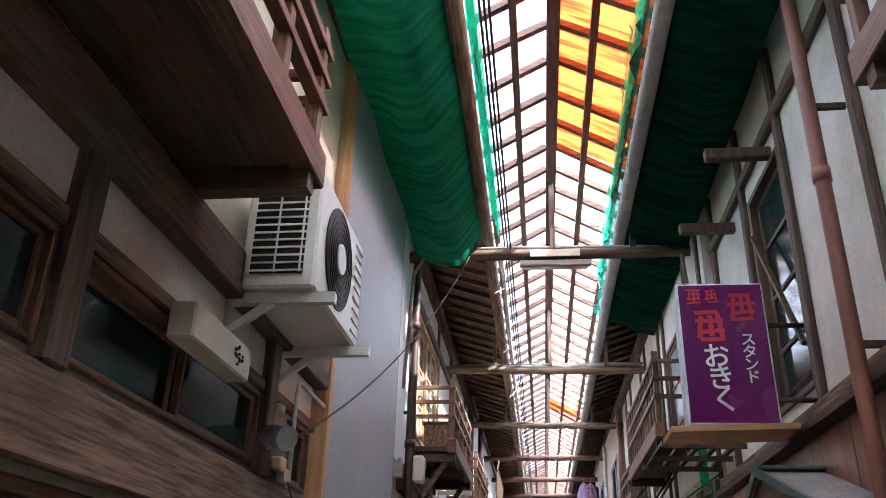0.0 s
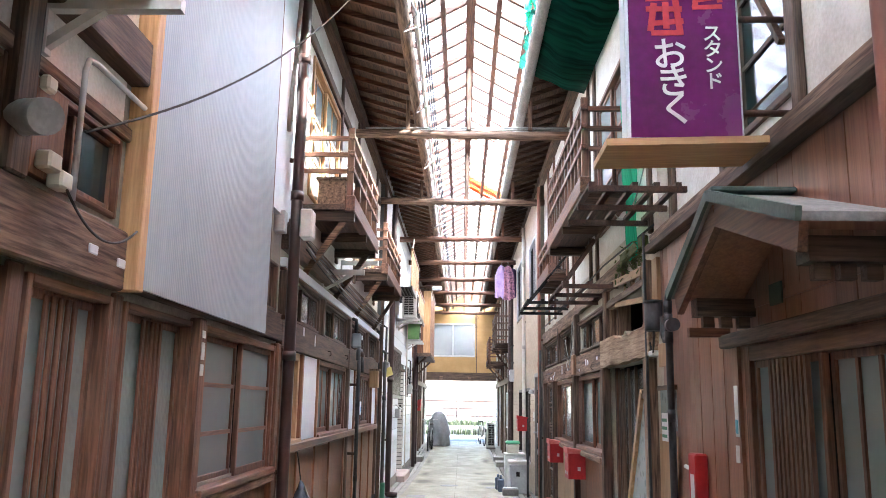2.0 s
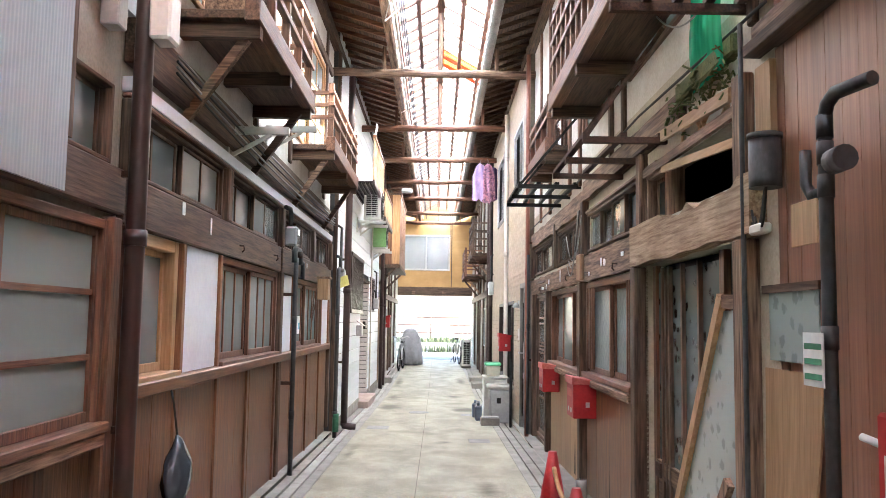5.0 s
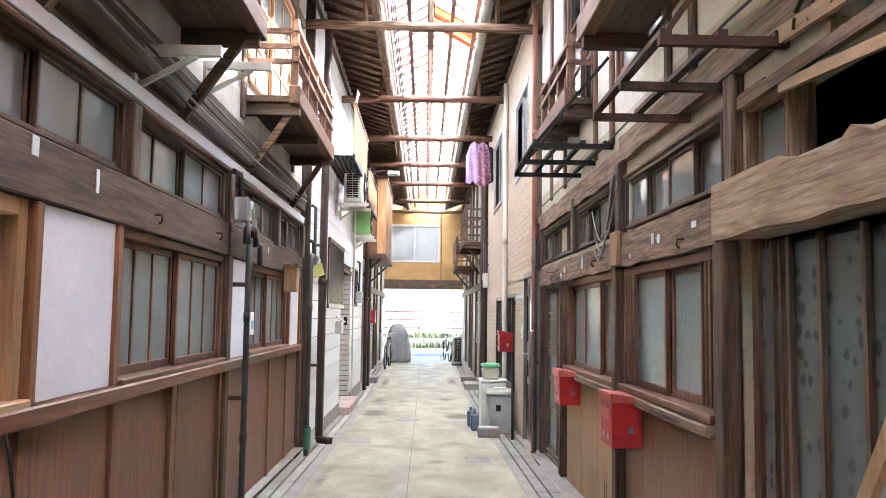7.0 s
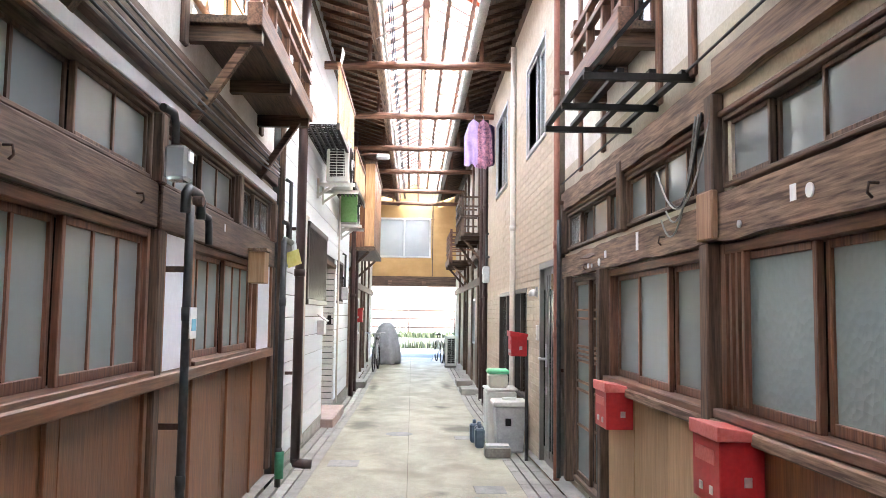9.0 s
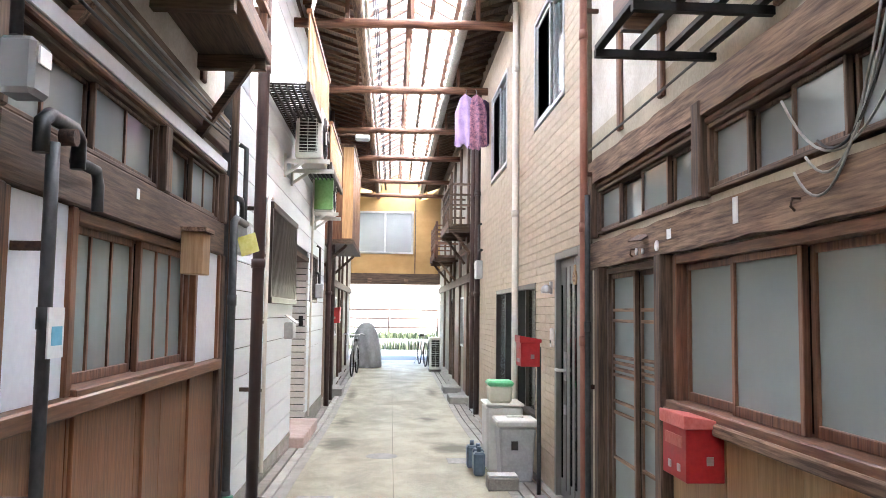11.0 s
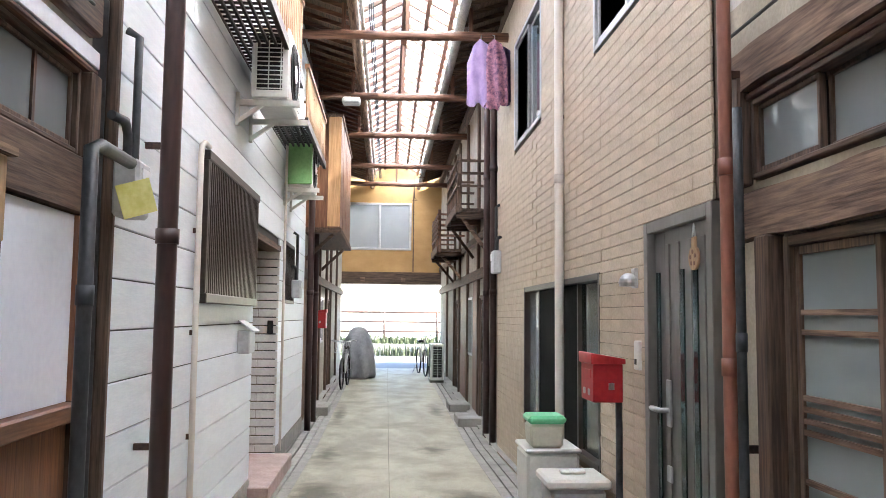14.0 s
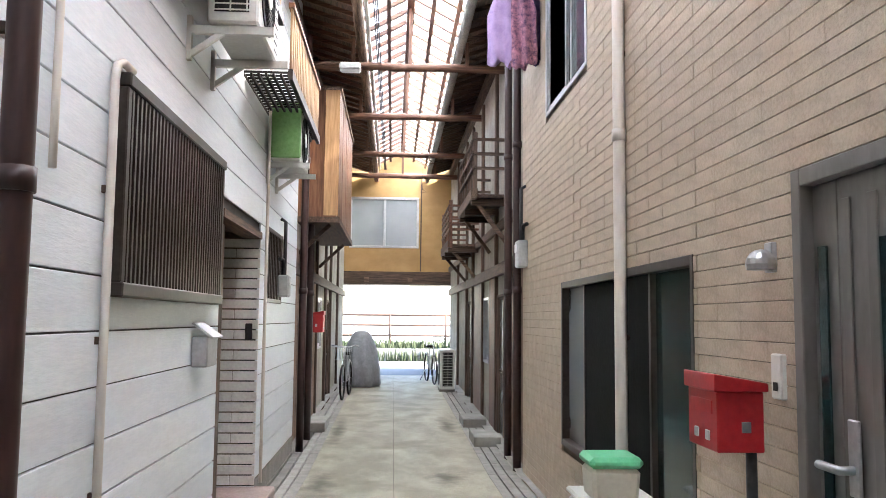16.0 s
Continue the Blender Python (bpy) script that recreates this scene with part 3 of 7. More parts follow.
part("curtain", bm, M_CURT, wf, "pale green-grey curtain half drawn")
solid("wall_passage_west", box(-1.6, -1.5, WY, WY + 2.6, -0.6, 2.28), M_DIRTY, "passage side wall", "wall")
solid("wall_passage_east", box(1.7, 1.8, WY, WY + 2.6, -0.6, 2.28), M_DIRTY, "passage side wall", "wall")

# ---- guard rail and verge ----
gr = thing("guard_rail", (0, 40.2, 0.42), "rusty brown tubular guard rail beyond the road", "railing")
for i in range(-4, 6):
    part("post", tube(bmesh.new(), [(i * 1.9 - 0.1, 40.2, 0.42), (i * 1.9 - 0.1, 40.2, 1.58)], 0.045), M_IRON, gr)
for z in (1.54, 1.2, 0.85):
    part("rail", tube(bmesh.new(), [(-8, 40.2, z), (10, 40.2, z)], 0.04), M_IRON, gr)
bm = bmesh.new()
for i in range(3600):
    x, y = random.uniform(-4, 4.5), random.uniform(39.62, 40.6)
    g = 0.0 if y < 39.8 else 0.42
    h, a = random.uniform(0.12, 0.40) + (0.15 if y < 39.8 else 0), random.uniform(0, 6.28)
    dx, dy = 0.022 * math.cos(a), 0.022 * math.sin(a)
    l1 = random.uniform(-0.08, 0.08)
    bm.faces.new([bm.verts.new(p) for p in ((x - dx, y - dy, g), (x + dx, y + dy, g), (x + l1, y, g + h))])
solid("grass", bm, M_GRASS, "tufts of green verge grass", "grass", kind="stuff")

# ---- roof over the alley ----
RX, RZ = 0.17, 5.62
EL, ER, EZ = -0.62, 0.96, 5.22
bm = bmesh.new()
bmo = bmesh.new()


def slope(bm, xa, za, xb, zb, y0, y1):
    """A corrugated sheet between two heights."""
    n = int((y1 - y0) / 0.038)
    prev = None
    for i in range(n + 1):
        y = y0 + (y1 - y0) * i / n
        k = 0.008 if i % 2 else -0.008
        cur = (bm.verts.new((xa, y, za + k)), bm.verts.new((xb, y, zb + k)))
        if prev:
            bm.faces.new((prev[0], prev[1], cur[1], cur[0]))
        prev = cur


slope(bm, RX, RZ + 0.05, EL - 0.1, EZ + 0.01, -4, 32.9)
for a, b in ((-4, 3.9), (13.0, 16.0), (16.7, 32.9)):
    slope(bm, RX, RZ + 0.05, ER + 0.1, EZ + 0.01, a, b)
slope(bmo, RX, RZ + 0.05, ER + 0.1, EZ + 0.01, 3.9, 6.6)
slope(bmo, RX, RZ + 0.05, ER + 0.1, EZ + 0.01, 16.0, 16.7)
bmc = bmesh.new()
slope(bmc, RX, RZ + 0.05, ER + 0.1, EZ + 0.01, 6.6, 13.0)
solid("ceiling_roof_sheets_clear", bmc, M_SKYC, "clear corrugated roof sheets letting the sun through", "roof sheet")
solid("ceiling_roof_sheets", bm, M_SKYL, "translucent white corrugated roof sheets over the alley", "roof sheet")
solid("ceiling_roof_sheets_rusty", bmo, M_SKYO, "rust-orange translucent corrugated roof sheets", "roof sheet")
fr = thing("roof_frame", (RX, 14, 5), "brown timber frame of rafters and purlins under the roof sheets", "roof frame", kind="structure")
for xx, zz in ((RX, RZ - 0.01),):
    part("ridge_beam", box(xx - 0.05, xx + 0.05, -4, 32.9, zz - 0.10, zz), RED["y"], fr)
for xx in (-0.40, -0.12, 0.46, 0.76):
    zz = EZ + (RZ - EZ) * (1 - abs(xx - RX) / (RX - EL))
    part("purlin", box(xx - 0.028, xx + 0.028, -4, 32.9, zz - 0.075, zz - 0.005), RED["y"], fr)
n = 0
y = -3.8
while y < 32.8:
    for xe in (EL, ER):
        bm = bar(bmesh.new(), (RX + (0.05 if xe > 0 else -0.05), y, RZ - 0.015), (xe, y + random.uniform(-0.03, 0.03), EZ - 0.02), 0.056, 0.052)
        part("rafter", bm, RED["x"] if random.random() > 0.3 else GREYW["x"], fr)
    y += random.uniform(0.40, 0.47)
for k, (y, z) in enumerate(((1.6, 4.75), (7.1, 4.72), (10.72, 4.66), (14.2, 4.68), (17.45, 4.70), (20.2, 4.70), (22.9, 4.70), (25.5, 4.70), (28.5, 4.7), (31, 4.7))):
    m = OLD if k == 1 else GREYW if k in (2, 3) else RED
    bm = bmesh.new()
    a, b = Vector((-1.3, y, z)), Vector((1.5, y + random.uniform(-0.05, 0.05), z + random.uniform(-0.03, 0.03)))
    tube(bm, [a.lerp(b, i / 8) + Vector((0, random.uniform(-1, 1) * 0.008, random.uniform(-1, 1) * 0.01)) for i in range(9)], 0.058, 8)
    solid("tie_beam", bm, m["x"], "rough round timber tie beam across the alley", "beam")
    for xx in (EL + 0.04, RX, ER - 0.04):
        top = RZ - 0.115 if xx == RX else EZ - 0.04
        part("strut", bar(bmesh.new(), (xx, y, z + 0.05), (xx, y, top), 0.05), m["z"], fr)

# eaves with rafters, boards and gutters
for s, F, xe, xw in (("west", L, -0.48, -1.5), ("east", R, 0.84, 1.7)):
    ev = thing("eaves_" + s, (xe, 14, 5), "dark timber eaves with exposed rafters and round gutter", "eaves", kind="structure")
    zl, zw = 5.02, 5.33
    bm = bmesh.new()
    v = [(xe, -4, zl), (xw, -4, zw), (xw, 32.9, zw), (xe, 32.9, zl)]
    top = [bm.verts.new((a, b, c + 0.05)) for a, b, c in v]
    bot = [bm.verts.new((a, b, c + 0.03)) for a, b, c in v]
    bm.faces.new(top), bm.faces.new(bot[::-1])
    for i in range(4):
        bm.faces.new((top[i], bot[i], bot[(i + 1) % 4], top[(i + 1) % 4]))
    part("roof_board", bm, OLD["y"], ev)
    y = -3.9
    while y < 32.8:
        part("rafter", bar(bmesh.new(), (xe + (0.01 if xe > 0 else -0.01), y, zl + 0.005), (xw, y, zw + 0.005), 0.045, 0.05), OLD["x"] if s == "east" else RED["x"], ev)
        y += 0.34 + random.uniform(-0.015, 0.015)
    part("wall_plate", box(F.x(0.0), F.x(0.09), -4, 32.9, 4.98, 5.1), OLD["y"], ev)
    part("gutter", tube(bmesh.new(), [(xe * 0.97 - 0.0, -4 + i * 1.85, zl - 0.07 + 0.012 * math.sin(i * 2.1)) for i in range(21)], 0.062), M_TILEROOF if s == "east" else GREYW["y"], ev)
    solid("roof_house_" + s, box(*sorted((xw, 3.5 if xw > 0 else -3.5)), -4, 32.9, 5.36, 5.46), M_TILEROOF, "house roof above the eaves", "roof")
for y0, y1 in ((-4.02, -4.0), (32.9, 32.92)):
    solid("wall_gable", box(-1.6, 1.8, y0, y1, 4.6 if y0 < 0 else 5.9, 6.1), M_DIRTY, "closing gable under the roof", "wall")

# ---- west house 1: timber front ----
def beams(F, rows, material=OLD, label="dark aged timber beam along the house front"):
    for d1, y0, y1, z0, z1 in rows:
        timber(F, 0.0, d1, y0, y1, z0, z1, material, label)


beams(L, [(0.05, -4, 4.36, 1.825, 2.06), (0.03, -4, 4.36, 2.43, 2.49)], GREYW, "weathered grey-brown beam with deep grain")
beams(L, [(0.085, -4, 4.36, 2.67, 2.86), (0.05, 4.45, 7.2, 1.84, 2.04)])
beams(L, [(0.07, 5.42, 7.06, 0.86, 0.918)], GREYW, "greyed timber rail under the window")
for y in (-1.6, 0.20, 1.79, 3.47):
    timber(L, 0.0, 0.06, y, y + 0.11, 2.06, 2.67, OLD, "dark timber post between transom windows", "post")
for y in (-2.6, 1.05, 2.45, 3.61, 4.36, 5.31, 7.06):
    timber(L, -0.02, 0.02 if 3 < y < 5 else 0.06, y, y + (0.085 if 3 < y < 6 else 0.10), 0.0, 1.82, RED, "reddish brown timber post at the house front", "post")
for y0, y1 in ((-3.8, -1.6), (-1.49, 0.20), (0.31, 1.79), (1.90, 3.47), (3.58, 4.30)):
    window(L, y0, y1, 2.10, 2.42, 2, 0, 0, RED, M_DGLASS, "transom window with dark teal glass in brown frame", sill=False, group="transom windows")
    solid("plaster_panel", L.box(0.001, 0.012, y0, y1, 2.49, 2.668), M_PLASTER, "white plaster strip above the transom", "plaster")
window(L, 4.75, 7.1, 2.05, 2.40, 3, 0, 0, OLD, M_CLEAR, "transom window behind the metal siding", sill=False, group="transom windows")
for y0, y1 in ((-3.8, -2.7), (-2.4, 1.0), (1.17, 2.42)):
    window(L, y0, y1, 0.25, 1.80, 2, 2, 0, RED, M_PATT, "tall sliding door with patterned glass and vertical bars", lattice=5, name="door", group="lattice doors", d=-0.03)
window(L, 2.56, 3.60, 0.25, 1.80, 1, 0, 0, RED, M_PATT, "brown framed door with one large patterned pane", name="door", group="lattice doors", d=-0.03, fw=0.07)
for y0, y1 in ((3.72, 4.35), (4.47, 5.30)):
    t = window(L, y0, y1, 0.25, 1.80, 1, 0, 0, RED, M_PATT, "tall sliding door with patterned glass and a cluster of vertical bars", name="door", group="lattice doors", d=0.0, fw=0.03)
    for k in range(5):
        yy = (y0 + y1) / 2 + 0.052 * (k - 2)
        part("lattice_bar", L.box(-0.034, -0.022, yy - 0.014, yy + 0.014, 0.30, 1.755, bev=0.003), RED["z"], t)
window(L, 5.44, 7.06, 0.95, 1.80, 2, 0, 2, RED, M_FROST, "brown sliding window with six frosted panes", d=0.02)
ap = thing("apron_panel", (-1.26, 6.3, 0.1), "brown vertical board apron below the window", "wall panel", kind="structure")
boards(ap, L, 5.42, 7.06, 0.05, 0.86, 0.2, RED["z"])

# corrugated metal siding hung over the front
ms = thing("metal_siding", (-1.17, 5.7, 1.88), "blue-grey corrugated metal siding panel hung on the front", "siding")
bm = bmesh.new()
prev = None
n = 540
for i in range(n + 1):
    y = 4.445 + 2.10 * i / n
    d = 0.085 + 0.0006 * math.sin(i * math.pi / 3)
    cur = [bm.verts.new((L.x(a), y, z)) for a, z in ((d, 1.845), (d, 4.97), (d - 0.012, 4.97), (d - 0.012, 1.845))]
    if prev:
        for k in range(4):
            bm.faces.new((prev[k], prev[(k + 1) % 4], cur[(k + 1) % 4], cur[k]))
    prev = cur
part("sheet", bm, M_STEEL, ms)
part("edge_timber", L.box(0.0, 0.095, 4.37, 4.44, 1.83, 4.97, bev=0.004), ORANGE["z"], ms, "fresh orange timber edge strip")
part("edge_timber", L.box(0.0, 0.08, 6.55, 6.59, 2.05, 4.97), OLD["z"], ms)
solid("pale_wall_panel", L.box(0.0, 0.05, 6.62, 7.48, 2.75, 4.97), M_PALE, "pale blue wall board beside the downpipe", "wall panel")


# ---- air conditioner ----
def air_conditioner(loc, label, w=0.80, h=0.58, dp=0.30, F=L, bracket=True, fan=True, shade=None):
    """Outdoor unit: its back to the wall, fan towards the alley."""
    x, y, z = loc
    o = F.out
    t = thing("air_conditioner", loc, label, "air conditioner", "air conditioners")
    xo = x + o * dp
    part("body", box(x, xo, y, y + w, z, z + h, bev=0.012), M_ACW, t)
    g = part("side_grille", box(x + o * 0.04, xo - o * 0.05, y - 0.006, y - 0.001, z + 0.06, z + h - 0.05), M_BLACK, t, "dark recessed coil grille")
    for k in range(13):
        zz = z + 0.07 + (h - 0.13) * k / 12
        part("slat", box(x + o * 0.035, xo - o * 0.045, y - 0.014, y - 0.007, zz - 0.0035, zz + 0.0035), M_ACW, g)
    for k in range(3):
        xx = x + o * (0.04 + (dp - 0.1) * k / 2)
        part("slat", box(xx - 0.004, xx + 0.004, y - 0.018, y - 0.0145, z + 0.06, z + h - 0.05), M_ACW, g)
    cy, cz, r = y + w * 0.42, z + h / 2, h * 0.43
    fanp = part("fan_recess", disc(bmesh.new(), (xo + o * 0.001, cy, cz), (o, 0, 0), r, 0.006, 32), M_BLACK, t, "black fan guard")
    for k in range(7):
        rr = r * (k + 1.2) / 8.2
        pts = [(xo + o * 0.014, cy + rr * math.cos(a * math.pi / 16), cz + rr * math.sin(a * math.pi / 16)) for a in range(33)]
        part("guard_ring", tube(bmesh.new(), pts, 0.003, 4), M_BLACK, fanp)
    part("hub", disc(bmesh.new(), (xo + o * 0.008, cy, cz), (o, 0, 0), r * 0.3, 0.012, 20), M_ACW, fanp)
    for k in range(9):
        zz = z + 0.05 + (h - 0.1) * k / 8
        part("front_rib", box(xo + o * 0.001, xo + o * 0.006, y + w * 0.80, y + w - 0.02, zz - 0.003, zz + 0.003), M_GREYP, t)
    if bracket:
        for yy in (y + 0.04, y + w - 0.08):
            bm = bmesh.new()
            bx(bm, F.x(0.0), F.x(0.0) + o * 0.03, yy, yy + 0.04, z - 0.2, z + 0.05)
            bx(bm, F.x(0.0), xo + o * 0.08, yy, yy + 0.04, z - 0.05, z - 0.005)
            bar(bm, (F.x(0.02), yy + 0.02, z - 0.17), (F.x(0.2), yy + 0.02, z - 0.04), 0.03)
            part("bracket", bm, M_ACW, t, "painted steel wall bracket")
    return t


air_conditioner((-1.19, 2.90, 2.70), "off-white outdoor air conditioner on steel brackets", 0.82, 0.54, 0.31)
# lamp housing and fittings on the west front
lm = thing("lamp_housing", (-1.19, 2.62, 2.36), "cream angular lamp housing on the timber front", "lamp")
bm = box(-1.205, -1.11, 2.39, 2.94, 2.32, 2.45, bev=0.008)
part("housing", bm, M_BEIGE, lm)
bm = bmesh.new()
for k in range(18):
    a, r = random.uniform(0, 6.28), random.uniform(0.005, 0.035)
    bx(bm, -1.108, -1.104, 2.80 + r * 1.6 * math.cos(a) - 0.006, 2.80 + r * 1.6 * math.cos(a) + 0.006, 2.385 + r * math.sin(a) - 0.004, 2.385 + r * math.sin(a) + 0.004)
part("grille_mark", bm, M_BLACK, lm)
cl = thing("round_lamp", (-1.19, 3.5, 2.2), "round grey porch lamp on the timber post", "lamp")
part("shade", tube(bmesh.new(), [(-1.265, 3.55, 2.235), (-1.18, 3.50, 2.23), (-1.13, 3.47, 2.22), (-1.09, 3.44, 2.21)], 0.055, 16), surf("grey_enamel", (0.16, 0.16, 0.15), (0.24, 0.235, 0.22), 0.5), cl)
bd = thing("meter_board", (-1.19, 3.7, 2.1), "brown board with electric cut-out switch", "electrical board")
part("board", L.box(0.021, 0.045, 3.60, 3.80, 2.09, 2.40, bev=0.003), BROWN["z"], bd)
part("switch", L.box(0.046, 0.10, 3.62, 3.70, 2.11, 2.17, bev=0.008), M_BEIGE, bd, "cream porcelain switch")
part("switch", L.box(0.046, 0.10, 3.70, 3.78, 2.07, 2.13, bev=0.008), M_BEIGE, bd, "cream porcelain switch")
part("switch", L.box(0.046, 0.08, 3.60, 3.66, 2.36, 2.41, bev=0.008), M_BEIGE, bd, "cream porcelain switch")
part("wire", tube(bmesh.new(), sag((-1.16, 3.74, 2.07), (-1.17, 4.34, 2.06), 0.10), 0.005, 6), M_CABLE, bd)
part("conduit", tube(bmesh.new(), [(-1.19, 3.84, 2.06), (-1.19, 3.84, 2.52), (-1.19, 3.86, 2.57), (-1.19, 3.92, 2.58), (-1.19, 4.36, 2.58)], 0.011, 8), M_GREYP, bd)
pl = thing("wall_plates", (-1.19, 5, 1.9), "two small round nameplate discs on the beam", "plate")
for y, z in ((3.98, 1.91), (4.22, 1.90)):
    part("plate", L.box(0.072, 0.08, y, y + 0.07, z, z + 0.035, bev=0.004), M_PAPER, pl)
nm = thing("door_number_plates", (-1.18, 5.47, 1.5), "three small enamel plates on the red-brown post", "plate")
for z, h in ((1.53, 0.07), (1.61, 0.1), (1.72, 0.05)):
    part("plate", L.box(0.061, 0.065, 5.325, 5.375, z, z + h - 0.012, bev=0.0015), M_PAPER, nm)


# ---- balconies ----
def balcony(F, y0, y1, z, reach, h, material, label, rails=3, posts=5, brace=True):
    t = thing("balcony", (F.x(reach / 2), (y0 + y1) / 2, z), label, "balcony", "timber balconies")
    part("deck", F.box(0.0, reach - 0.052, y0, y1, z, z + 0.05, bev=0.004), OLD["y"], t)
    for yy in (y0 + 0.05, (y0 + y1) / 2, y1 - 0.12):
        part("joist", F.box(0.0, reach + 0.02, yy, yy + 0.07, z - 0.09, z - 0.001), OLD["x"], t)
    part("edge_beam", F.box(reach - 0.05, reach + 0.035, y0 - 0.03, y1 + 0.03, z - 0.02, z + 0.12, bev=0.006), material["y"], t)
    n = posts
    for i in range(n):
        yy = y0 + (y1 - y0 - 0.05) * i / (n - 1)
        part("post", F.box(reach - 0.045, reach + 0.01, yy, yy + 0.05, z + 0.12, z + h + (0.05 if i in (0, n - 1) else 0), bev=0.003), material["z"], t)
    for k in range(rails):
        zz = z + 0.2 + (h - 0.24) * (k + 1) / rails
        part("rail", F.box(reach - 0.03, reach + 0.02, y0 - 0.04, y1 + 0.04, zz - 0.02, zz + 0.02, bev=0.003), material["y"], t)
        for yy in (y0 + 0.01, y1 - 0.05):
            part("end_rail", F.box(0.0, reach - 0.046, yy, yy + 0.035, zz - 0.018, zz + 0.018), material["x"], t)
    if brace:
        for yy in (y0 + 0.12, y1 - 0.15):
            part("brace", bar(bmesh.new(), (F.x(0.02), yy, z - 0.55), (F.x(reach - 0.06), yy, z - 0.06), 0.05), GREYW["x"] if yy < y0 + 0.5 else OLD["x"], t)
    return t


balcony(L, -0.8, 2.5, 2.95, 0.46, 0.62, RED, "brown timber balcony over the alley with slatted railing", 3, 9, False)
balcony(L, 7.92, 9.85, 3.02, 0.42, 0.68, RED, "weathered brown timber balcony with open railing and grey braces")
balcony(L, 11.3, 13.55, 3.02, 0.40, 0.60, RED, "small brown timber balcony with braces and a metal tray")
sb = thing("storage_box", (-1.05, 8.2, 3.08), "grey wooden crate standing on the balcony", "crate")
part("body", L.box(0.12, 0.36, 8.0, 8.42, 3.075, 3.30, bev=0.006), GREYW["y"], sb)
part("lid", L.box(0.10, 0.37, 7.98, 8.44, 3.302, 3.325), GREYW["y"], sb)
for y0, y1 in ((8.1, 9.7), (11.4, 13.4)):
    window(L, y0, y1, 3.2, 4.5, 2, 1, 2, ORANGE, M_FROST, "sunlit orange-brown upper sliding window", sill=False, group="upper windows")
for y in (7.66, 9.75, 11.2, 13.5):
    timber(L, 0.0, 0.03, y, y + 0.09, 2.87, 4.97, OLD, "dark upper wall post", "post")
beams(L, [(0.035, 7.7, 14.0, 4.55, 4.65)])
for y in (3.3,):
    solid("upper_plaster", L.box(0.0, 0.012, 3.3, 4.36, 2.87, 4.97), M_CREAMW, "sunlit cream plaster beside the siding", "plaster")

# metal tray bracket below the balconies
for y, z in ((10.2, 2.95), (9.0, 2.65)):
    t = thing("wall_bracket", (-1.1, y, z), "pale steel shelf bracket on the wall", "bracket")
    bm = bmesh.new()
    L.bx(bm, 0.0, 0.02, y, y + 0.04, z - 0.2, z)
    L.bx(bm, 0.0, 0.42, y, y + 0.04, z - 0.02, z + 0.03)
    bar(bm, (L.x(0.01), y + 0.02, z - 0.18), (L.x(0.3), y + 0.02, z - 0.02), 0.025)
    part("arm", bm, M_ACW, t)

# ---- west house 2 front ----
beams(L, [(0.045, 7.22, 10.82, 1.805, 2.03), (0.045, 10.88, 14.2, 1.805, 2.03), (0.06, 7.22, 14.2, 2.54, 2.78)])
beams(L, [(0.05, 7.22, 14.2, 2.38, 2.405)], RED)
solid("sheet_flashing", L.box(0.0, 0.052, 7.22, 14.2, 2.408, 2.478, bev=0.003), M_WHITE, "white painted flashing strip above the transoms", "flashing")
for y in (7.22, 10.83, 14.12):
    timber(L, -0.02, 0.055, y, y + 0.10, 0.02, 1.805, OLD if y > 9 else RED, "dark timber post at the house front", "post")
for y in (7.22, 8.92, 10.80, 12.63, 14.12):
    timber(L, 0.0, 0.06, y, y + 0.10, 2.03, 2.38, OLD, "dark timber post between transom windows", "post")
for y0, y1 in ((7.33, 8.91), (9.03, 10.78), (10.92, 12.62), (12.74, 14.1)):
    window(L, y0, y1, 2.04, 2.38, 2, 1, 0, OLD, M_CLEAR, "dark-framed transom window with old clear glass", sill=False, group="transom windows")
window(L, 8.92, 10.80, 1.10, 1.80, 2, 2, 0, RED, M_FROST, "dark timber sliding window with frosted panes and bars", fw=0.045)
window(L, 11.56, 13.36, 1.10, 1.80, 2, 2, 0, RED, M_FROST, "dark timber sliding window with frosted panes and bars", fw=0.045)
window(L, 7.34, 8.06, 1.10, 1.80, 1, 0, 0, TAN, M_CLEAR, "tan-framed window with one dull grey pane", fw=0.06)
for y0, y1 in ((8.13, 8.84), (10.98, 11.48), (13.46, 14.08)):
    t = thing("white_panel", (L.x(0.02), y0, 1.09), "plain white board in a brown timber frame", "wall panel", "white boards")
    part("board", L.box(0.005, 0.025, y0, y1, 1.09, 1.80), M_WHITE, t)
    for a in (y0 - 0.05, y1):
        part("frame", L.box(0.0, 0.045, a, a + 0.05, 1.09, 1.80, bev=0.004), BROWN["z"], t)
beams(L, [(0.07, 7.33, 14.12, 1.015, 1.085)], BROWN, "brown timber rail below the windows")
t = thing("board_wall", (-1.26, 11, 0.05), "brown vertical boarding along the foot of the house", "boarding", kind="structure")
boards(t, L, 7.33, 14.12, -0.02, 1.01, 0.42, BROWN["z"], name="panel", gap=0.002)
for y in (8.05, 8.88, 9.72, 10.75, 11.6, 12.5, 13.38):
    part("cover_strip", L.box(0.018, 0.036, y, y + 0.05, -0.02, 1.01, bev=0.003), BROWN["z"], t)
bh = thing("birdhouse", (-1.15, 13.35, 1.7), "small tan wooden box hung under the beam", "wooden box")
part("body", L.box(0.046, 0.17, 13.02, 13.20, 1.62, 1.86, bev=0.004), TAN["z"], bh)
part("lid", L.box(0.045, 0.19, 13.00, 13.22, 1.862, 1.885), GREYW["y"], bh)
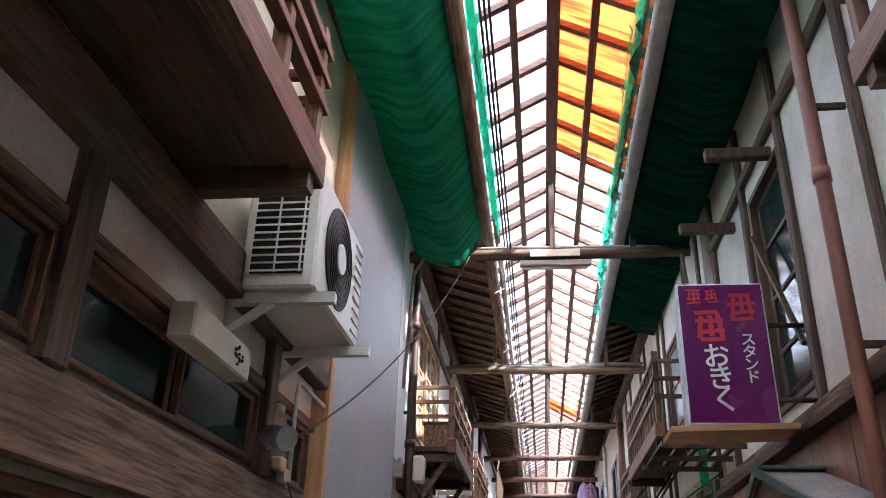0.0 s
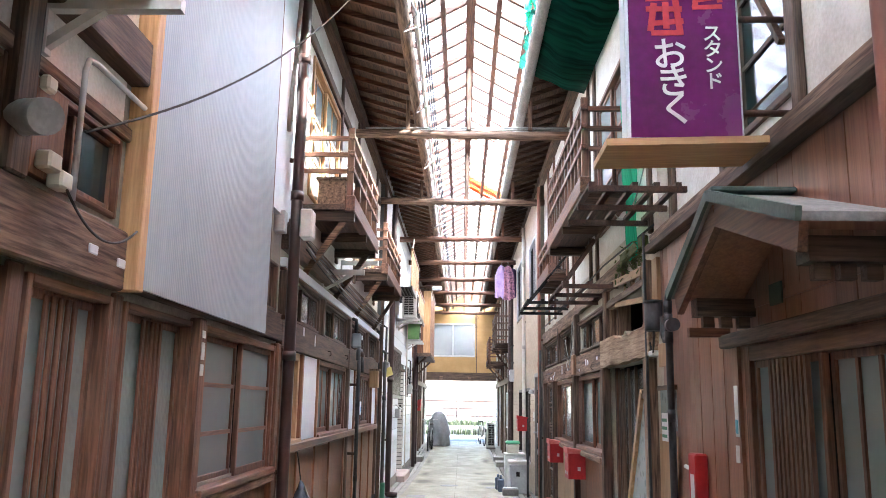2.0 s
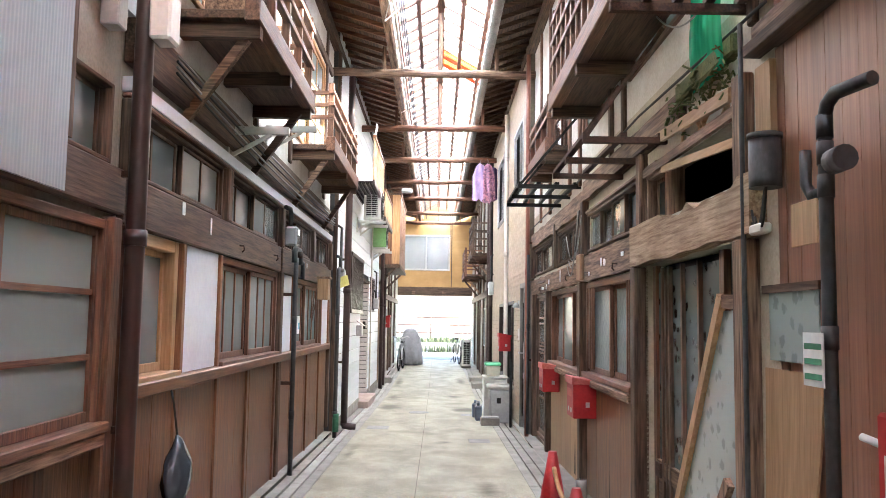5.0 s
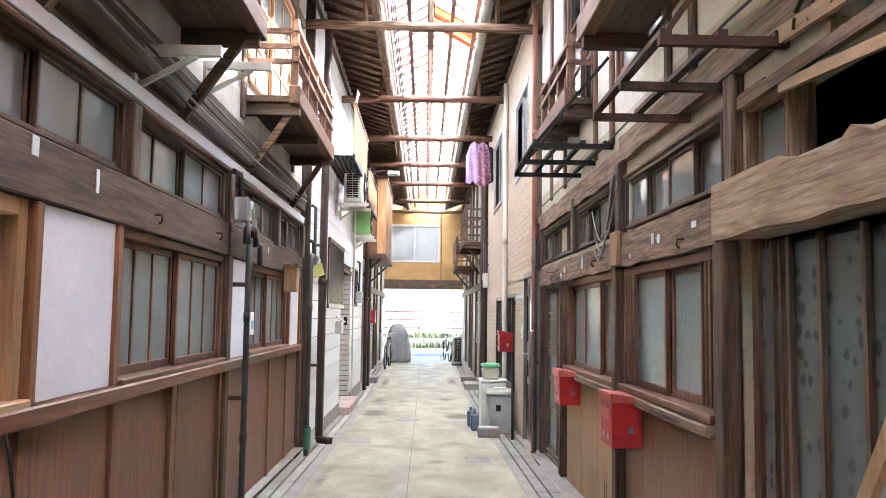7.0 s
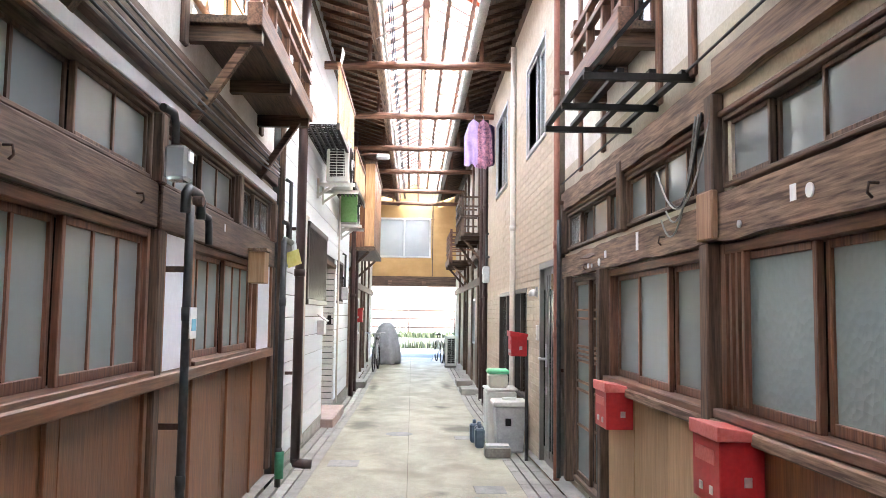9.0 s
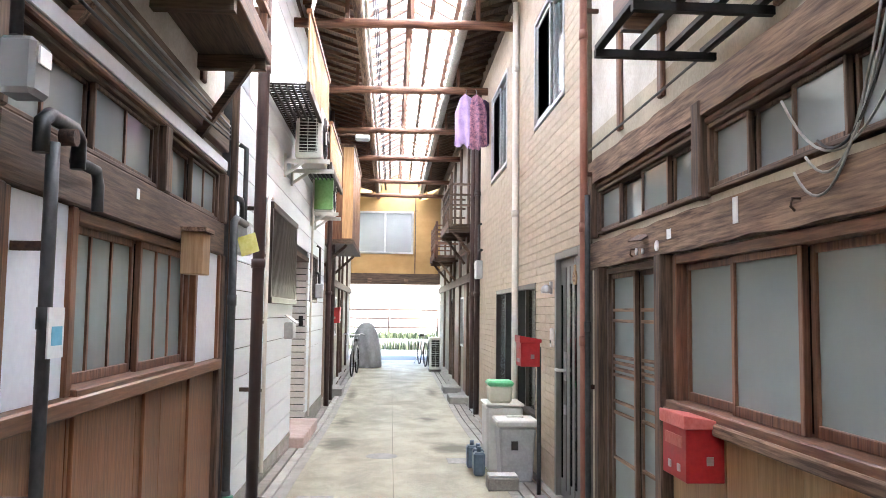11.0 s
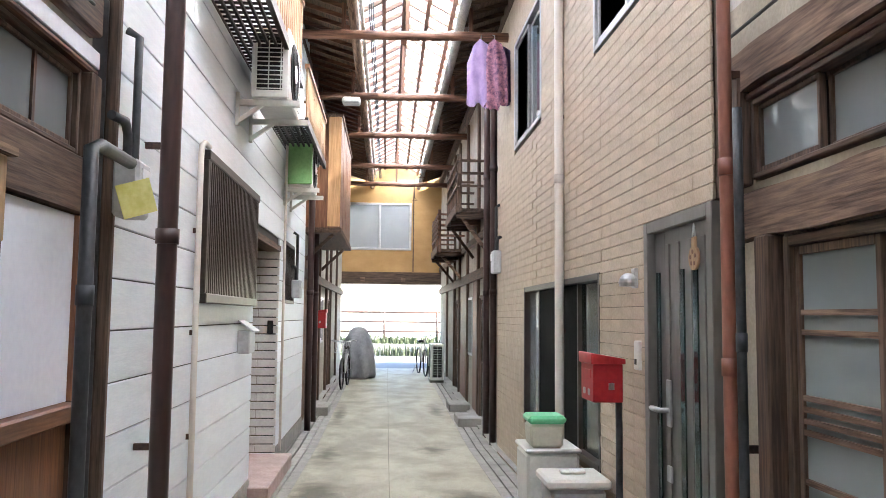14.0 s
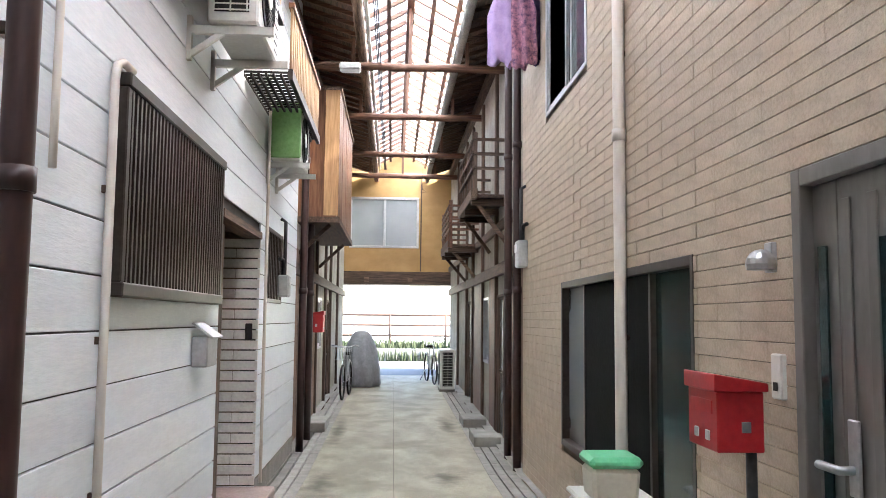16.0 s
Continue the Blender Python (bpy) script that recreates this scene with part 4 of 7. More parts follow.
bg = thing("hanging_bag", (-1.12, 8.4, 0.6), "dark plastic bag hanging from a hook on the boarding", "bag")
bm = bmesh.new()
bmesh.ops.create_icosphere(bm, subdivisions=3, radius=1)
for v in bm.verts:
    k = noise.noise(v.co * 2.2) * 0.28 + noise.noise(v.co * 5) * 0.12
    taper = 1 - 0.45 * max(v.co.z, 0)
    v.co = Vector((v.co.x * 0.07 * (1 + k) * taper, v.co.y * 0.12 * (1 + k) * taper, v.co.z * 0.19 * (1 + 0.4 * k))) + Vector((-1.15, 7.90, 0.60))
for f in bm.faces:
    f.smooth = True
m_bag, nb, lb, bb = node_mat("dark_plastic_film")
bb.inputs["Base Color"].default_value, bb.inputs["Roughness"].default_value = (0.05, 0.06, 0.075, 1), 0.22
part("bag", bm, m_bag, bg)
part("string", tube(bmesh.new(), [(-1.15, 7.90, 0.75), (-1.18, 7.90, 0.95), (-1.20, 7.90, 1.03)], 0.006, 6), M_BLACK, bg)


# ---- pipes ----
def pipe(pts, r, material, label, name="downpipe", clips=(), wall_x=None, collars=()):
    t = thing(name, pts[0], label, "pipe", "pipes on the fronts")
    part("tube", tube(bmesh.new(), pts, r, 12), material, t)
    for z in collars:
        x, y = pts[0][0], pts[0][1]
        part("collar", tube(bmesh.new(), [(x, y, z), (x, y, z + 0.07)], r * 1.18, 12), material, t)
    for z in clips:
        x, y = pts[0][0], pts[0][1]
        part("clip", box(min(x, wall_x), max(x, wall_x), y - 0.012, y + 0.012, z, z + 0.03), M_IRON, t)
    return t


def vert(x, y, z0, z1, n=6):
    return [(x, y, z0 + (z1 - z0) * i / n) for i in range(n + 1)]


pipe(vert(-1.14, 7.15, 0.02, 4.9), 0.042, M_PIPEB, "dark brown downpipe with collars", clips=(0.9, 2.0, 3.2), wall_x=-1.26, collars=(0.45, 1.7, 2.9, 4.0))
pipe(vert(-1.12, 11.04, 0.0, 1.95), 0.022, M_PIPEG, "dark grey coated gas pipe with taped joint", "gas_pipe", clips=(0.8, 1.6), wall_x=-1.26, collars=(1.35, 0.5))
pipe([(-1.06, 13.74, -0.05), (-1.06, 13.74, 0.3), (-1.06, 13.74, 1.2), (-1.06, 13.74, 2.0), (-1.07, 13.86, 2.03), (-1.07, 14.2, 2.03)], 0.026, M_PIPEG, "dark gas pipe at the house corner", "gas_pipe", collars=(1.45, 0.2))
pipe(vert(-1.06, 14.75, gz(15) + 0.06, 4.9), 0.046, M_PIPEB, "dark brown downpipe on the white siding", clips=(0.8, 2.2, 3.6), wall_x=-1.18, collars=(1.75, 3.3))
part("foot", tube(bmesh.new(), [(-1.06, 14.75, gz(15) + 0.10), (-1.06, 14.75, gz(15) + 0.06), (-0.98, 14.75, gz(15) + 0.05), (-0.9, 14.75, gz(15) + 0.04)], 0.048, 12), M_PIPEB, bpy.data.objects["downpipe"])
pipe(vert(-1.15, 15.2, 1.9, 3.3), 0.014, M_PIPEW, "thin white electric conduit on the siding", "conduit")
pipe(vert(-1.13, 19.65, 0.0, 4.2), 0.014, M_PIPEW, "thin white electric conduit on the siding", "conduit")
for x, y in ((-1.1, 22.35), (-1.1, 23.2)):
    pipe(vert(x, y, gz(y), 4.9), 0.045, M_PIPEB, "dark brown downpipe at the old house corner", collars=(1.7, 3.3))
pipe(vert(1.33, 14.03, gz(14) + 0.03, 4.9), 0.028, M_PIPER, "red-brown painted pipe at the house corner", clips=(0.9, 2.4, 3.6), wall_x=1.44, collars=(2.0, 1.2, 3.4))
pipe(vert(1.33, 13.92, 0.0, 2.25), 0.019, M_PIPEG, "dark gas pipe with valve", "gas_pipe", collars=(1.3,))
pipe(vert(1.32, 17.16, 0.2, 4.9), 0.036, M_PIPEW, "white vinyl downpipe on the brick front", clips=(1.3, 3.0), wall_x=1.37, collars=(2.48, 4.1))
for y in (21.2, 21.9):
    pipe(vert(1.33, y, gz(y), 4.9), 0.045, M_PIPEB, "dark brown downpipe at the old house corner", collars=(1.7, 3.3))
pipe(vert(1.33, 3.44, 0.1, 4.9), 0.036, M_PIPER, "red-brown downpipe on the shop front", clips=(1.2, 2.6, 3.8), wall_x=1.5, collars=(1.75, 3.4))
pipe([(1.33, 6.02, 0.0), (1.33, 6.02, 1.0), (1.33, 6.02, 2.02), (1.33, 6.0, 2.06), (1.33, 5.95, 2.08), (1.36, 5.80, 2.08)], 0.021, M_PIPEG, "dark gas pipe with elbow and valve", "gas_pipe", collars=(0.7, 1.33, 1.78, 1.88, 1.96))
pipe(vert(1.37, 6.78, 0.1, 2.6), 0.010, M_PIPEG, "thin grey electric conduit beside the shop", "conduit")
t = thing("pipe_fitting", (1.33, 6.14, 1.8), "dark gas branch pipe with valve wheel on the shop corner", "pipe fittings")
part("branch", tube(bmesh.new(), [(1.33, 6.03, 1.80), (1.33, 6.11, 1.80), (1.33, 6.15, 1.84), (1.33, 6.15, 1.95)], 0.018, 10), M_PIPEG, t)
part("valve_wheel", tube(bmesh.new(), [(1.33, 5.90, 1.88), (1.33, 5.97, 1.88)], 0.038, 14), M_PIPEG, t)
t = thing("note_board", (1.33, 6.15, 1.66), "weathered tan card hung on the gas pipe", "card")
part("card", R.box(0.115, 0.121, 6.06, 6.24, 1.65, 1.79, bev=0.002), TAN["z"], t)
t = thing("lamp_cylinder", (1.38, 6.56, 1.92), "dark grey cylindrical transformer on the shop corner", "electrical box")
part("body", tube(bmesh.new(), [(1.37, 6.56, 1.90), (1.37, 6.56, 1.93), (1.37, 6.56, 2.08)], 0.058, 18), M_PIPEG, t)
part("cap", tube(bmesh.new(), [(1.37, 6.56, 2.081), (1.37, 6.56, 2.10)], 0.063, 18), M_PIPEG, t)
for k in range(4):
    part("wire", tube(bmesh.new(), sag((1.36 + 0.01 * k, 6.53 + 0.03 * k, 1.90), (1.38, 6.66 + 0.03 * k, 1.78 + 0.03 * k), 0.07 + 0.02 * k, 10), 0.005, 6), M_CABLE, t)
part("switch", R.box(0.03, 0.075, 6.60, 6.72, 1.74, 1.78, bev=0.008), M_ACW, t)
t = thing("broken_plywood", (1.40, 6.5, 0.05), "curled tan plywood sheet peeling off the shop corner", "plywood")
bm = bmesh.new()
prev = None
for i in range(13):
    u = i / 12
    z = 0.06 + 1.18 * u
    y0 = 6.28 + 0.30 * (1 - u) ** 2
    d = 0.012 + 0.07 * (1 - u) ** 1.5
    cur = [bm.verts.new((R.x(a), y, z)) for a, y in ((d, y0), (d * 0.4 + 0.006, 6.74), (d * 0.4, 6.74), (d - 0.008, y0))]
    if prev:
        for k in range(4):
            bm.faces.new((prev[k], prev[(k + 1) % 4], cur[(k + 1) % 4], cur[k]))
    prev = cur
part("sheet", bm, TAN["z"], t)
t = thing("side_pane", (1.42, 6.5, 1.26), "small blue-grey pane set into the shop corner", "window")
part("pane", R.box(0.004, 0.008, 6.30, 6.70, 1.27, 1.52), M_FLOWERL, t)
part("frame", R.box(0.003, 0.02, 6.28, 6.74, 1.52, 1.55), OLD["y"], t)


def meter(x, y, z, F, label, tag=False, w=0.17, h=0.24, case=None, riser=True):
    o = F.out
    t = thing("gas_meter", (x, y, z), label, "meter", "meters")
    part("case", box(x, x + o * 0.11, y - w / 2, y + w / 2, z, z + h, bev=0.015), case or M_GREYP, t)
    part("dial", box(x + o * 0.112, x + o * 0.118, y - w * 0.3, y + w * 0.3, z + h * 0.55, z + h * 0.85), M_PAPER, t)
    part("inlet", tube(bmesh.new(), [(x + o * 0.05, y - 0.05, z + h), (x + o * 0.05, y - 0.05, z + h + 0.1), (x + o * 0.05, y - 0.09, z + h + 0.15), (x + o * 0.03, y - 0.2, z + h + 0.15)], 0.02, 8), M_PIPEG, t)
    if riser:
        part("outlet", tube(bmesh.new(), [(x + o * 0.05, y + 0.05, z + h), (x + o * 0.05, y + 0.05, z + h + 0.12), (x + o * 0.05, y + 0.05, z + h + 0.55), (x, y + 0.05, z + h + 0.58)], 0.018, 8), M_PIPEG, t)
    if tag:
        bm = box(-0.002, 0.002, -0.07, 0.07, -0.07, 0.07)
        for v in bm.verts:
            v.co = Matrix.Translation((x + o * 0.11, y - 0.10, z + 0.07)) @ Euler((0.35, 0.15, -0.95)).to_matrix().to_4x4() @ v.co
        part("tag", bm, M_YEL, t, "yellow paper tag")
    return t


meter(-1.16, 14.33, 1.82, LW, "grey gas meter with a yellow paper tag", True)
meter(-1.18, 10.82, 2.04, L, "grey glass-cased electric meter on the post", False, 0.13, 0.17, M_METERG, False)
meter(1.36, 20.75, 1.95, RB, "grey electric meter on the brick corner", False, 0.2, 0.28)
meter(-1.17, 20.75, 1.62, LW, "grey electric meter on the white siding", False, 0.18, 0.22)
mb = thing("junction_box", (-1.1, 7.4, 2.7), "white plastic junction box beside the downpipe", "electrical box")
part("box", L.box(0.165, 0.26, 7.06, 7.20, 2.60, 2.82, bev=0.012), M_ACW, mb)
part("back_box", L.box(0.0, 0.08, 6.95, 7.05, 2.62, 2.78, bev=0.006), M_GREYP, mb)
gb = thing("green_bottle", (-1.03, 14.3, 0.0), "green plastic pipe cap at the foot of the wall", "pipe cap")
part("bottle", tube(bmesh.new(), [(-1.05, 13.74, 0.02), (-1.05, 13.74, 0.16), (-1.05, 13.74, 0.2), (-1.05, 13.74, 0.24)], 0.038, 12), M_GREEN, gb)
tg = thing("pipe_tag", (-1.06, 11.55, 1.2), "white and blue notice wrapped on the gas pipe", "tag")
part("tag", L.box(0.172, 0.178, 10.98, 11.10, 1.26, 1.42), M_PAPER, tg)
part("print", L.box(0.1795, 0.181, 11.0, 11.08, 1.30, 1.36), M_CYAN, tg)

# ---- white siding house ----
HOLES_W = [(15.84, 17.73, 1.55, 2.36), (17.98, 19.60, -0.14, 2.15), (19.9, 20.9, 1.55, 2.25)]
ws = thing("siding_wall", (-1.17, 18, 0), "white horizontal siding boards with dark joints", "siding", kind="structure")


def strips(F, y0, y1, z0, z1, holes):
    """The stretches of a course that lie outside the openings."""
    cuts = [(y0, y1)]
    for h in holes:
        if h[2] < z1 - 0.02 and h[3] > z0 + 0.02:
            nxt = []
            for a, b in cuts:
                if h[0] > a:
                    nxt.append((a, min(b, h[0])))
                if h[1] < b:
                    nxt.append((max(a, h[1]), b))
            cuts = [c for c in nxt if c[1] - c[0] > 0.02]
    return cuts


z = 0.03
while z < 5.2:
    for a, b in strips(LW, 14.3, 22.25, z, z + 0.22, HOLES_W):
        for s0, s1 in ((a, min(b, 19.66)), (max(a, 19.66), b)):
            if s1 - s0 > 0.05:
                part("siding_board", LW.box(-0.015, 0.004, s0 + 0.003, s1 - 0.003, z + 0.005, z + 0.217, bev=0.003), M_SIDING, ws)
    z += 0.22
timber(LW, -0.02, 0.03, 14.25, 14.29, -0.05, 4.97, OLD, "dark corner board", "post")
solid("plinth", LW.box(-0.02, 0.01, 14.3, 17.98, -0.35, 0.03), M_CONCD, "concrete plinth under the siding", "plinth")
solid("plinth", LW.box(-0.02, 0.01, 19.60, 22.25, -0.4, 0.03), M_CONCD, "concrete plinth under the siding", "plinth")
gw = thing("grille_window", (-1.15, 16.9, 1.55), "window behind a dark bronze vertical bar grille", "window")
bm = bmesh.new()
for a in ((15.82, 17.75, 1.49, 1.55), (15.82, 17.75, 2.36, 2.42), (15.82, 15.87, 1.55, 2.36), (17.70, 17.75, 1.55, 2.36)):
    LW.bx(bm, -0.05, 0.075 if a[1] - a[0] > 1 else 0.065, *a, bev=0.006)
part("grille_frame", bm, M_BRZ, gw)
part("pane", LW.box(-0.06, -0.05, 15.87, 17.70, 1.55, 2.36), M_DGLASS, gw)
for k in range(32):
    yy = 15.87 + 1.83 * (k + 0.5) / 32
    part("grille_bar", LW.box(0.03, 0.062, yy - 0.012, yy + 0.012, 1.55, 2.36), M_BRZ, gw)
pipe([(-1.145, 15.74, 0.0), (-1.145, 15.74, 1.2), (-1.145, 15.74, 2.36), (-1.145, 15.76, 2.43), (-1.145, 15.83, 2.46), (-1.145, 15.95, 2.46)], 0.018, M_PIPEW, "white vinyl pipe bent over the grille window's corner", "conduit", clips=(0.7, 1.3, 1.9), wall_x=-1.18)
ml = thing("mailbox", (-1.12, 17.4, 1.2), "grey metal slant-topped letter box on the siding", "mailbox")
part("body", LW.box(0.005, 0.10, 17.26, 17.52, 1.12, 1.30, bev=0.008), M_ALU, ml)
bm = bmesh.new()
bar(bm, (LW.x(0.01), 17.39, 1.375), (LW.x(0.13), 17.39, 1.29), 0.28, 0.012)
part("flap", bm, M_ALU, ml)
# recessed entrance with tiled reveal
for nm2, a in (("wall_porch_side", (-0.75, -0.14, 19.60, 19.70, -0.3, 2.25)), ("wall_porch_back", (-0.85, -0.75, 17.93, 19.70, -0.3, 2.25)), ("wall_porch_near", (-0.75, -0.14, 17.88, 17.98, -0.3, 2.25)), ("ceiling_porch", (-0.75, -0.14, 17.98, 19.60, 2.15, 2.25))):
    solid(nm2, LW.box(*a), M_MORTAR if "side" in nm2 else OLD["z"], "recessed entrance lining", "wall")
tr = thing("tile_reveal", (-1.2, 19.45, 0), "white brick-shaped tiles beside the entrance", "tiles", kind="structure")
z, k = -0.1, 0
while z < 2.08:
    cut = -0.20 if k % 2 else -0.31
    part("tile", LW.box(cut + 0.003, 0.008, 19.578, 19.597, z + 0.005, z + 0.080, bev=0.002), M_WTILE, tr)
    part("tile", LW.box(cut - 0.22, cut - 0.003, 19.578, 19.597, z + 0.005, z + 0.080, bev=0.002), M_WTILE, tr)
    z += 0.088
    k += 1
solid("door_step", LW.box(-0.75, 0.18, 17.9, 19.62, gz(18) - 0.02, gz(18) + 0.12, bev=0.01), surf("pinkish_step", (0.36, 0.27, 0.24), (0.46, 0.36, 0.32), 0.8), "pinkish concrete door step", "step")
dw = thing("entrance_door", (LW.x(-0.3), 18.3, 0), "dark brown timber entrance door standing in the recess", "door")
part("leaf", LW.box(-0.14, -0.08, 17.98, 18.50, 0.0, 2.14, bev=0.005), OLD["z"], dw)
part("head", LW.box(-0.14, 0.02, 17.99, 19.59, 2.09, 2.148), OLD["y"], dw)
ic = thing("intercom", (LW.x(0.02), 19.3, 1.3), "black intercom on the tiled reveal", "intercom")
part("case", LW.box(-0.10, -0.04, 19.555, 19.576, 1.22, 1.36, bev=0.006), M_BLACK, ic)
window(LW, 19.9, 20.9, 1.55, 2.25, 1, 0, 0, {a: M_BRZ for a in "xyz"}, M_DGLASS, "small dark bronze framed window", lattice=9, sill=False, group="modern windows")
air_conditioner((-1.06, 16.87, 3.03), "off-white outdoor air conditioner on wall brackets", 0.72, 0.54, 0.28, LW)
air_conditioner((-1.13, 19.75, 2.82), "outdoor air conditioner shaded by green cloth", 0.7, 0.5, 0.26, LW)
gcl = thing("shade_cloth", (-0.9, 19.7, 3.0), "green cloth hung over the air conditioner's end", "cloth")
bm = box(-1.13, -0.86, 19.685, 19.71, 2.84, 3.34, bev=0.01)
part("cloth", bm, M_GACU, gcl)


def lattice_balcony(y0, y1, z, reach, h, label):
    F = LW
    t = thing("lattice_balcony", (F.x(0.2), (y0 + y1) / 2, z), label, "balcony", "lattice balconies")
    nx, ny = 6, int((y1 - y0) / 0.085)
    for i in range(nx + 1):
        d = reach * i / nx
        part("floor_bar", F.box(d - 0.009, d + 0.009, y0, y1, z, z + 0.025), M_BLACK, t)
    for k in range(ny + 1):
        y = y0 + (y1 - y0) * k / ny
        part("cross_bar", F.box(0, reach, y - 0.010, y + 0.010, z + 0.026, z + 0.04), M_BLACK, t)
    part("edge", F.box(reach, reach + 0.035, y0 - 0.01, y1 + 0.01, z - 0.02, z + 0.06), M_BRZ, t)
    for k in range(int((y1 - y0) / 0.12)):
        y = y0 + 0.12 * k + 0.02
        part("slat", F.box(reach + 0.004, reach + 0.02, y, y + 0.075, z + 0.061, z + h), TAN["z"], t)
    part("top_rail", F.box(reach - 0.01, reach + 0.035, y0, y1, z + h, z + h + 0.04), BROWN["y"], t)
    return t


lattice_balcony(15.6, 17.9, 3.42, 0.36, 0.7, "balcony with black lattice floor and tan slatted front")
lattice_balcony(18.6, 20.9, 3.25, 0.34, 0.55, "balcony with black lattice floor and tan slatted front")
for y in (15.7,):
    t = thing("laundry_arm", (-0.8, y, 4.1), "white folding laundry pole holder", "laundry arm")
    bm = bmesh.new()
    for k in range(3):
        bar(bm, (-0.82, y + 0.05 * k, 4.12), (-0.78, y + 0.05 * k + 0.1, 4.36), 0.012)
        bar(bm, (-0.82, y + 0.05 * k + 0.1, 4.12), (-0.78, y + 0.05 * k, 4.36), 0.012)
    part("arm", bm, M_ACW, t)

# timber box bay on the old west house
bay = thing("box_bay", (-1.0, 24, 2.5), "orange-brown panelled box bay jutting from the upper storey", "bay")
boards(bay, Face(-1.26, 1), 23.0, 26.2, 2.72, 4.4, 0.14, BROWN["z"], d=0.50, name="board")
part("end_panel", box(-1.26, -0.765, 22.98, 22.998, 2.72, 4.4), BROWN["z"], bay)
part("side_strip", box(-0.93, -0.745, 22.96, 22.979, 2.74, 4.4), ORANGE["z"], bay)
part("floor", box(-1.26, -0.72, 22.9, 26.3, 2.64, 2.715), OLD["y"], bay)
part("top", box(-1.26, -0.72, 22.95, 26.25, 4.402, 4.45), GREYW["y"], bay)
for y in (23.1, 26.0):
    part("brace", bar(bmesh.new(), (-1.25, y, 2.25), (-0.85, y, 2.63), 0.05), OLD["x"], bay)
lt = thing("roof_lantern", (-0.5, 18.5, 4.3), "grey alley lamp on a bracket pole", "lamp")
part("arm", tube(bmesh.new(), [(-1.17, 21.6, 4.25), (-0.8, 21.6, 4.33), (-0.55, 21.6, 4.33)], 0.018, 8), M_IRON, lt)
part("head", box(-0.66, -0.42, 21.5, 21.7, 4.24, 4.32, bev=0.02), M_GREYP, lt)

# notices, hooks and nails on the beams
for F, y, z, w, h, d in ((L, 8.0, 1.95, 0.05, 0.07, 0.047), (L, 8.55, 1.90, 0.03, 0.10, 0.047), (L, 12.2, 1.93, 0.04, 0.05, 0.047), (R, 8.9, 1.84, 0.07, 0.03, 0.052), (R, 9.6, 1.82, 0.045, 0.06, 0.052), (R, 11.6, 1.80, 0.05, 0.11, 0.052), (R, 12.4, 1.81, 0.06, 0.05, 0.052)):
    t = thing("paper_notice", (F.x(d), y, z), "small faded paper notice stuck on the beam", "notice", "small notices")
    part("paper", F.box(d, d + 0.003, y, y + w, z, z + h), M_PAPER, t)
for F, y, z, d in ((L, 9.3, 1.9, 0.045), (L, 10.5, 1.93, 0.045), (R, 9.1, 1.80, 0.05), (R, 11.1, 1.83, 0.05), (R, 13.0, 1.8, 0.05)):
    t = thing("wall_hook", (F.x(d), y, z), "small rusty hook driven into the beam", "hook", "hooks on the beams")
    part("hook", tube(bmesh.new(), [(F.x(d - 0.01), y, z), (F.x(d + 0.03), y, z), (F.x(d + 0.035), y, z - 0.03), (F.x(d + 0.02), y, z - 0.045)], 0.005, 6), M_IRON, t)

for y, z, rr in ((12.62, 1.79, 0.028), (12.86, 1.78, 0.016), (12.98, 1.785, 0.020), (9.5, 1.84, 0.026), (10.1, 1.79, 0.016)):
    t = thing("round_plate", (R.x(0.055), y, z), "small round white enamel disc nailed on the beam", "plate", "discs on the beams")
    part("disc", disc(bmesh.new(), (R.x(0.050), y, z), (-1, 0, 0), rr, 0.008, 18), M_PAPER, t)
t = thing("tin_hood", (R.x(0.06), 12.84, 1.86), "small folded dark tin hood on the beam", "bracket")
part("hood", bar(bmesh.new(), (R.x(0.05), 12.84, 1.87), (R.x(0.12), 12.80, 1.83), 0.10, 0.008), M_IRON, t)
t = thing("timber_block", (R.x(0.05), 10.40, 1.76), "pale square timber block capping the beam joint", "block")
part("block", R.box(0.052, 0.085, 10.33, 10.52, 1.75, 1.97, bev=0.006), both("pale_block", (0.22, 0.12, 0.07), (0.38, 0.23, 0.14))["z"], t)
t = thing("loose_wires", (R.x(0.05), 10.6, 1.8), "loop of loose grey wires hanging over the beam", "cable", "cables")
for k in range(3):
    part("wire", tube(bmesh.new(), sag((R.x(0.06), 10.50 + 0.04 * k, 2.36), (R.x(0.065), 10.95 + 0.08 * k, 2.0 - 0.04 * k), 0.18 + 0.05 * k, 14), 0.005, 6), M_CABLEG if k else M_CABLE, t)
gv = thing("gas_valves", (-1.15, 10.95, 1.95), "cluster of dark gas pipe elbows and valves", "pipe fittings")
part("elbow", tube(bmesh.new(), [(-1.12, 10.95, 1.9), (-1.12, 10.95, 2.0), (-1.12, 11.0, 2.03), (-1.12, 11.2, 2.03), (-1.12, 11.25, 2.0), (-1.12, 11.25, 1.9)], 0.026, 10), M_PIPEG, gv)
part("elbow", tube(bmesh.new(), [(-1.13, 11.25, 1.93), (-1.13, 11.45, 1.93), (-1.13, 11.48, 1.88), (-1.13, 11.48, 1.78)], 0.022, 10), M_PIPEG, gv)
part("tap", tube(bmesh.new(), [(-1.12, 11.1, 1.98), (-1.07, 11.1, 1.98)], 0.03, 10), M_IRON, gv)

